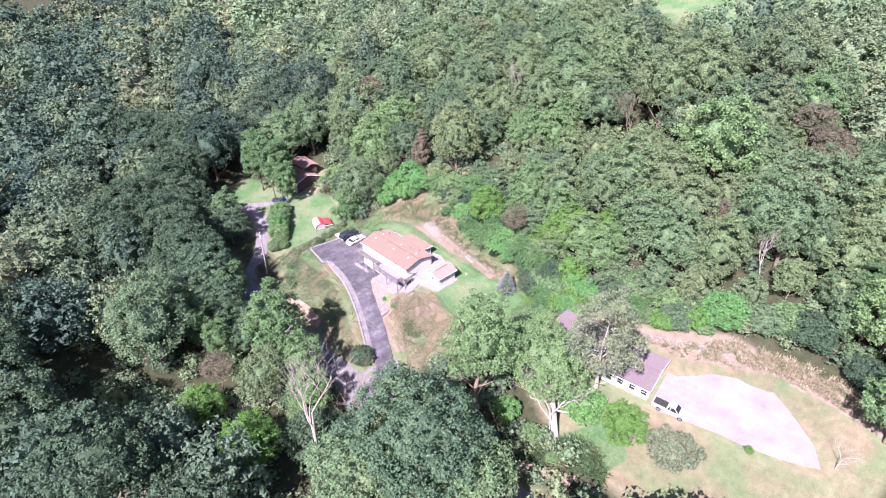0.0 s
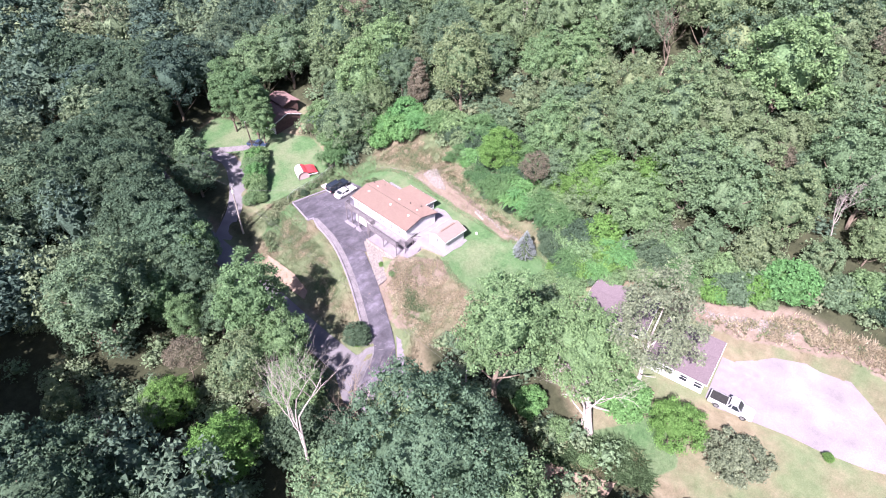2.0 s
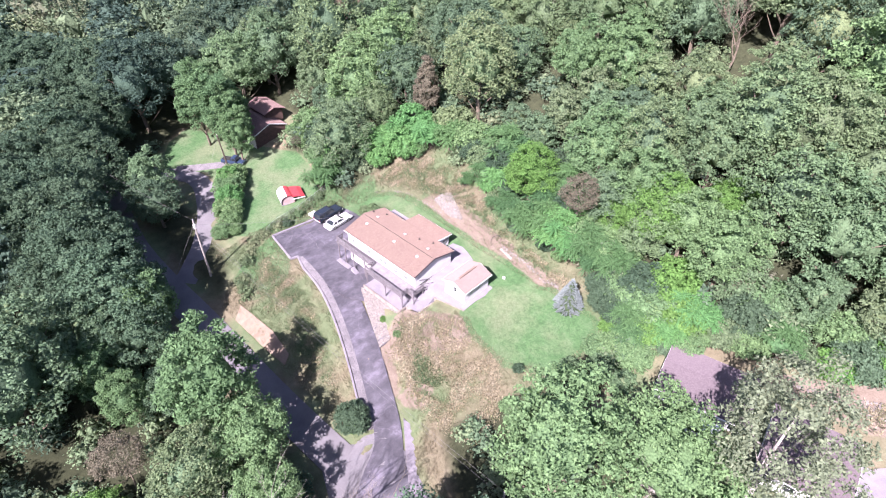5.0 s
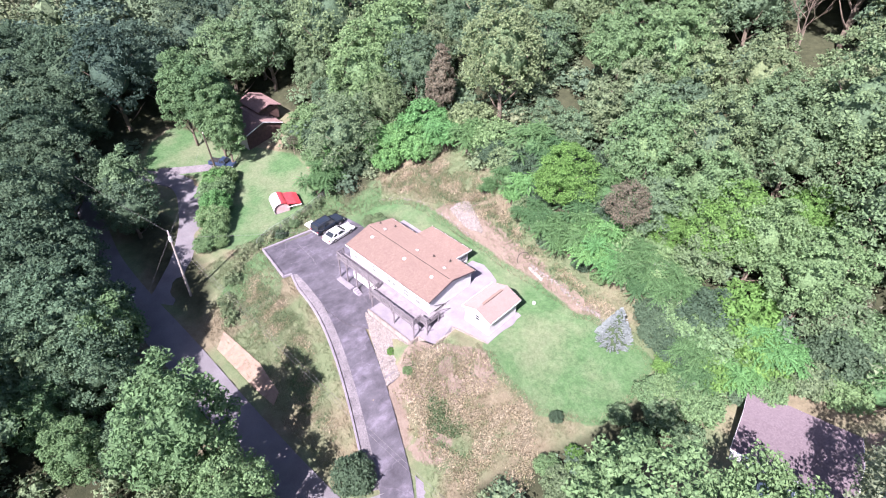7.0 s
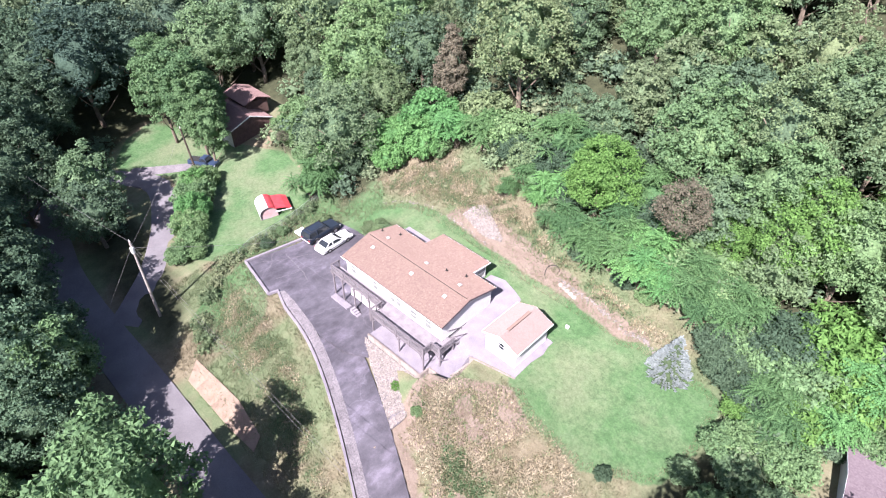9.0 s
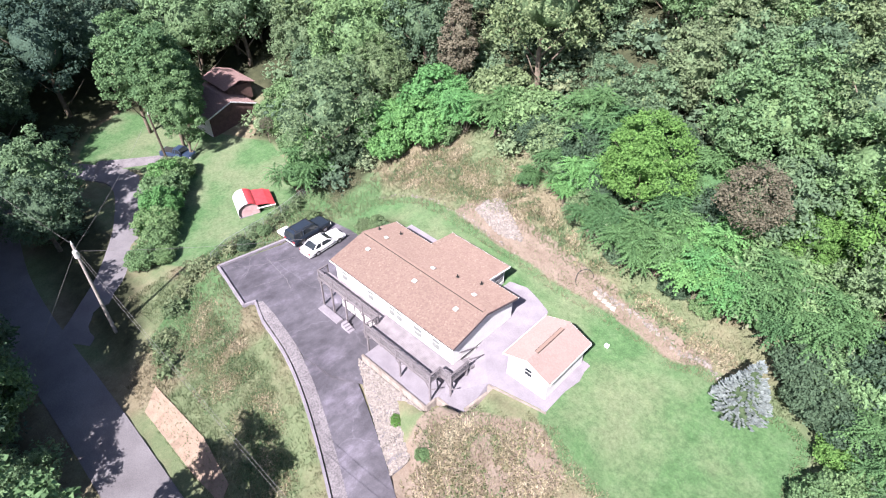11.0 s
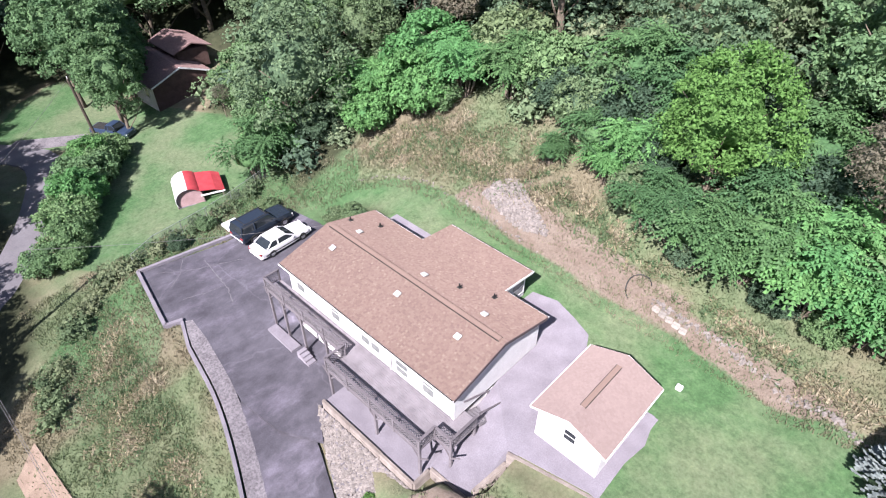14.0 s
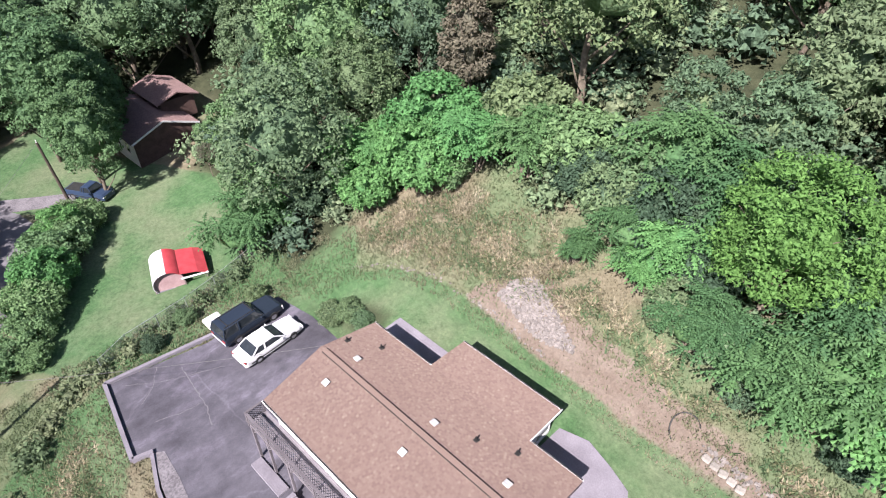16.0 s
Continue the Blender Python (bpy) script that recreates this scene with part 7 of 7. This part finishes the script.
mid_far, hills = [q for q in far if q[2] < 125], [q for q in far if q[2] >= 125]
woods("forest", [q for q in mid_far if not valley(q)], "dense green deciduous forest on the hillside", 1250, 0.48, radius=5.4, clumps=110)
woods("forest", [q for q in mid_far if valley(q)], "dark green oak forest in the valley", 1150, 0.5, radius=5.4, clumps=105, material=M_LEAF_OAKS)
woods("forest", [q for q in hills if not valley(q)], "dense green deciduous forest covering the far hills", 420, 0.8, radius=5.4, clumps=52)
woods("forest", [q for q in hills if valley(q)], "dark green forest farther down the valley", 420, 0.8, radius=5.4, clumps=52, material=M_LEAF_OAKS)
ur = np.random.default_rng(9)
under = []
for x, y in ur.uniform((-60, -60), (110, 62), (2100, 2)):
    q = np.array([x]), np.array([y])
    if not open_ground(x, y, 1.6) and math.hypot(x - 20, y) < 92 and not inside(POLE_GAP, *q)[0] and not inside(FOOT, *q)[0]:
        under.append((x, y))
woods("undergrowth", under[:800], "dense leafy undergrowth on the woodland floor", 190, 0.24, 3.0, 1.7, 0.0, 18, M_LEAF_WOOD, 0.2)

# scrub along the fence and down the edge of the bank
sr = np.random.default_rng(21)
scrub = []
for (x0, y0), (x1, y1) in zip(SCRUB, SCRUB[1:]):
    for k in range(int(math.hypot(x1 - x0, y1 - y0) / (0.55 if y1 < -5 else 1.1))):
        t = sr.uniform()
        scrub.append((x0 + (x1 - x0) * t + sr.normal() * 0.6, y0 + (y1 - y0) * t + sr.normal() * 0.6))
woods("undergrowth", scrub, "tangled green scrub along the fence and bank", 120, 0.17, 0.85, 0.62, 0.0, 8, M_LEAF_SCRUB, 0.15)


def grass_tufts(name, label, count, seed):
    """Tufts of rough grass: three bent blades each."""
    r = np.random.default_rng(seed)
    p = r.uniform((-19, -18), (42, 27), (count, 2))
    keep = np.zeros(len(p), bool)
    for o in CLEAR[3:] + BRUSH[:1] + [[(-19, -13), (-11, -13), (-11, 9), (-6, 14), (-18, 15)]]:
        keep |= inside(o, p[:, 0], p[:, 1])
    for o in LAWNS[:4] + [PAD, UPPER, ROCKBED, YARD_BACK, [(-0.5, -3), (18.3, -3), (18.3, 12), (-0.5, 12)]]:
        keep &= ~inside(o, p[:, 0], p[:, 1])
    for line, z, hw in ((DRIVE_L, DRIVE_Z, 3.2), (ROAD_L, ROAD_Z, 2.8), (LANE_L, LANE_L[:, 0] * 0, 2.0)):
        keep &= ribbon_level(line, z, p[:, 0], p[:, 1])[0] > hw
    patch = np.array([noise.noise(Vector((x * 0.25, y * 0.25, 3))) for x, y in p])
    keep &= patch > -0.7
    keep &= ~inside(SOILS[0], p[:, 0], p[:, 1]) | (r.uniform(size=len(p)) < 0.3)
    p = p[keep]
    z = np.concatenate([ground(p[i:i + 3000, 0], p[i:i + 3000, 1]) for i in range(0, len(p), 3000)])
    out = []
    for k in range(3):
        a = r.uniform(0, 6.28, len(p))
        h = r.uniform(0.06, 0.2, len(p))
        d = np.column_stack([np.cos(a), np.sin(a)])
        b = p + r.normal(size=p.shape) * 0.12
        s = np.column_stack([-d[:, 1], d[:, 0]]) * 0.045
        out.append(np.stack([np.column_stack([b - s, z - 0.03]), np.column_stack([b + s, z - 0.03]), np.column_stack([b + d * h[:, None] * 0.6, z + h])], 1).reshape(-1, 3))
    ob = new(name, cards_mesh(name, np.concatenate(out), M_GRASS))
    return tagged(ob, label, "grass", kind="stuff")


def grass_material():
    m, n, l, bs = nodes_of("rough_grass")
    geo = n.new("ShaderNodeNewGeometry")
    big, mid = noise_tex(n, l, 0.12, 5), noise_tex(n, l, 0.7, 6, 0.7)
    green = ramp(n, l, mid, [(0.3, (0.15, 0.20, 0.105)), (0.7, (0.23, 0.265, 0.15))])
    dry = ramp(n, l, mid, [(0.25, (0.21, 0.185, 0.12)), (0.55, (0.30, 0.265, 0.185)), (0.8, (0.37, 0.325, 0.24))])
    c = mixc(n, l, ramp(n, l, big, [(0.40, (0, 0, 0)), (0.58, (1, 1, 1))]), green, dry)
    c = mixc(n, l, 1.0, c, ramp(n, l, geo.outputs["Random Per Island"], [(0.0, (0.85,) * 3), (1.0, (1.12,) * 3)]), 'MULTIPLY')
    l.new(c, bs.inputs["Base Color"])
    bs.inputs["Roughness"].default_value, bs.inputs["Specular IOR Level"].default_value = 0.8, 0.15
    tr = n.new("ShaderNodeBsdfTranslucent")
    l.new(c, tr.inputs["Color"])
    mx = n.new("ShaderNodeMixShader")
    mx.inputs[0].default_value = 0.5
    l.new(bs.outputs[0], mx.inputs[1])
    l.new(tr.outputs[0], mx.inputs[2])
    l.new(mx.outputs[0], n["Material Output"].inputs[0])
    return m


M_GRASS = grass_material()
grass_tufts("rough_grass", "tufts of dry and green rough grass on the banks", 120000, 12)
for p in [*PROTO, *OAKS, *KIND.values()]:
    for o in [*p.children_recursive, p]:
        bpy.data.objects.remove(o)


def dry_weeds(outline, count, seed, tall, dry=0.42, label="dry straw-coloured weeds standing on the bank"):
    """Standing dry weeds: bundles of thin leaning stalks with ragged heads."""
    r = np.random.default_rng(seed)
    o = np.array(outline)
    p = r.uniform(o.min(0), o.max(0), (count, 2))
    p = p[inside(outline, p[:, 0], p[:, 1])]
    patch = np.array([noise.noise(Vector((x * 0.45, y * 0.45, 9))) for x, y in p])
    ragged = edge_dist(outline, p[:, 0], p[:, 1]) > r.uniform(0, 1.6, len(p))
    p, patch = p[(patch > -0.25) & ragged], patch[(patch > -0.25) & ragged]
    z = np.concatenate([ground(p[i:i + 3000, 0], p[i:i + 3000, 1]) for i in range(0, len(p), 3000)])
    out = []
    for k in range(4):
        a = r.uniform(0, 6.28, len(p))
        h = r.uniform(0.3, 0.8, len(p)) * tall * (0.8 + 0.5 * patch)
        d = np.column_stack([np.cos(a), np.sin(a)])
        b = p + r.normal(size=p.shape) * 0.15
        s = np.column_stack([-d[:, 1], d[:, 0]]) * (0.05 + 0.04 * tall)
        tip = b + d * h[:, None] * r.uniform(0.7, 1.9, (len(p), 1))
        out.append(np.stack([np.column_stack([b - s, z - 0.03]), np.column_stack([b + s, z - 0.03]), np.column_stack([tip, z + h])], 1).reshape(-1, 3))
    me = cards_mesh("dry_weeds", np.concatenate(out), M_STRAW)
    me.attributes.new("tone", 'FLOAT', 'POINT').data.foreach_set("value", np.tile(np.repeat(np.clip(patch * 1.1 + dry + r.uniform(-0.3, 0.3, len(p)), 0, 1), 3), 4).astype(np.float32))
    ob = new("dry_weeds", me)
    return tagged(ob, label, "weeds", kind="stuff")


M_STRAW = leaf_material("dry_straw", [(0.0, (0.12, 0.19, 0.095)), (0.2, (0.21, 0.235, 0.125)), (0.35, (0.32, 0.275, 0.18)), (0.6, (0.40, 0.345, 0.245)), (1.0, (0.47, 0.41, 0.305))], by_tone=True, grain=5.0)
dry_weeds([(58, 16.5), (66, 19.5), (73, 25.5), (88, 27.5), (97, 25), (97, 21.5), (80, 22), (68, 17)], 9000, 31, 0.9)
dry_weeds([(4, 18.5), (9, 17), (15, 16), (20, 15.2), (25, 14.4), (30, 13.6), (32, 13.4), (32, 15.4), (25, 16.6), (18, 18), (11, 19.6), (5, 20.5)], 9000, 32, 0.5, 0.2)
dry_weeds([(15.6, -3.6), (18.4, -2.2), (23.2, 0.6), (27, 0.2), (32, -0.6), (36, -5), (36.5, -10), (30, -11.4), (22, -9.6), (16.8, -7.6)], 15000, 33, 0.34, 0.5, "matted dry and green weeds on the slope below the shed")
dry_weeds([(21.5, -5.8), (24, -5.0), (28, -6), (29, -8.6), (25, -9.0), (22, -8)], 2600, 34, 0.5, -0.2, "patch of fresh green weeds on the dry slope")
dry_weeds([(-12.8, -6.2), (-6, -7.4), (0, -8.4), (6, -10), (12, -12.6), (17.6, -15.6), (12, -16.6), (2, -15.2), (-6, -13.8), (-12, -10.5)], 13000, 35, 0.3, 0.12, "long green and golden grass on the bank beside the driveway")
dry_weeds([(52, -10.5), (57, -6.5), (64, -4), (70, -5), (70, -8.5), (63, -10.5), (56, -13)], 9000, 37, 1.3, -0.35, "tall lush green weeds on the bank beside the road")
dry_weeds([(-11, 15.5), (-5.5, 14.8), (3, 16.2), (11, 17), (9, 20.5), (3, 23), (-6, 22.5), (-11, 19)], 9000, 36, 0.4, 0.28, "dry golden grass on the bank behind the house")
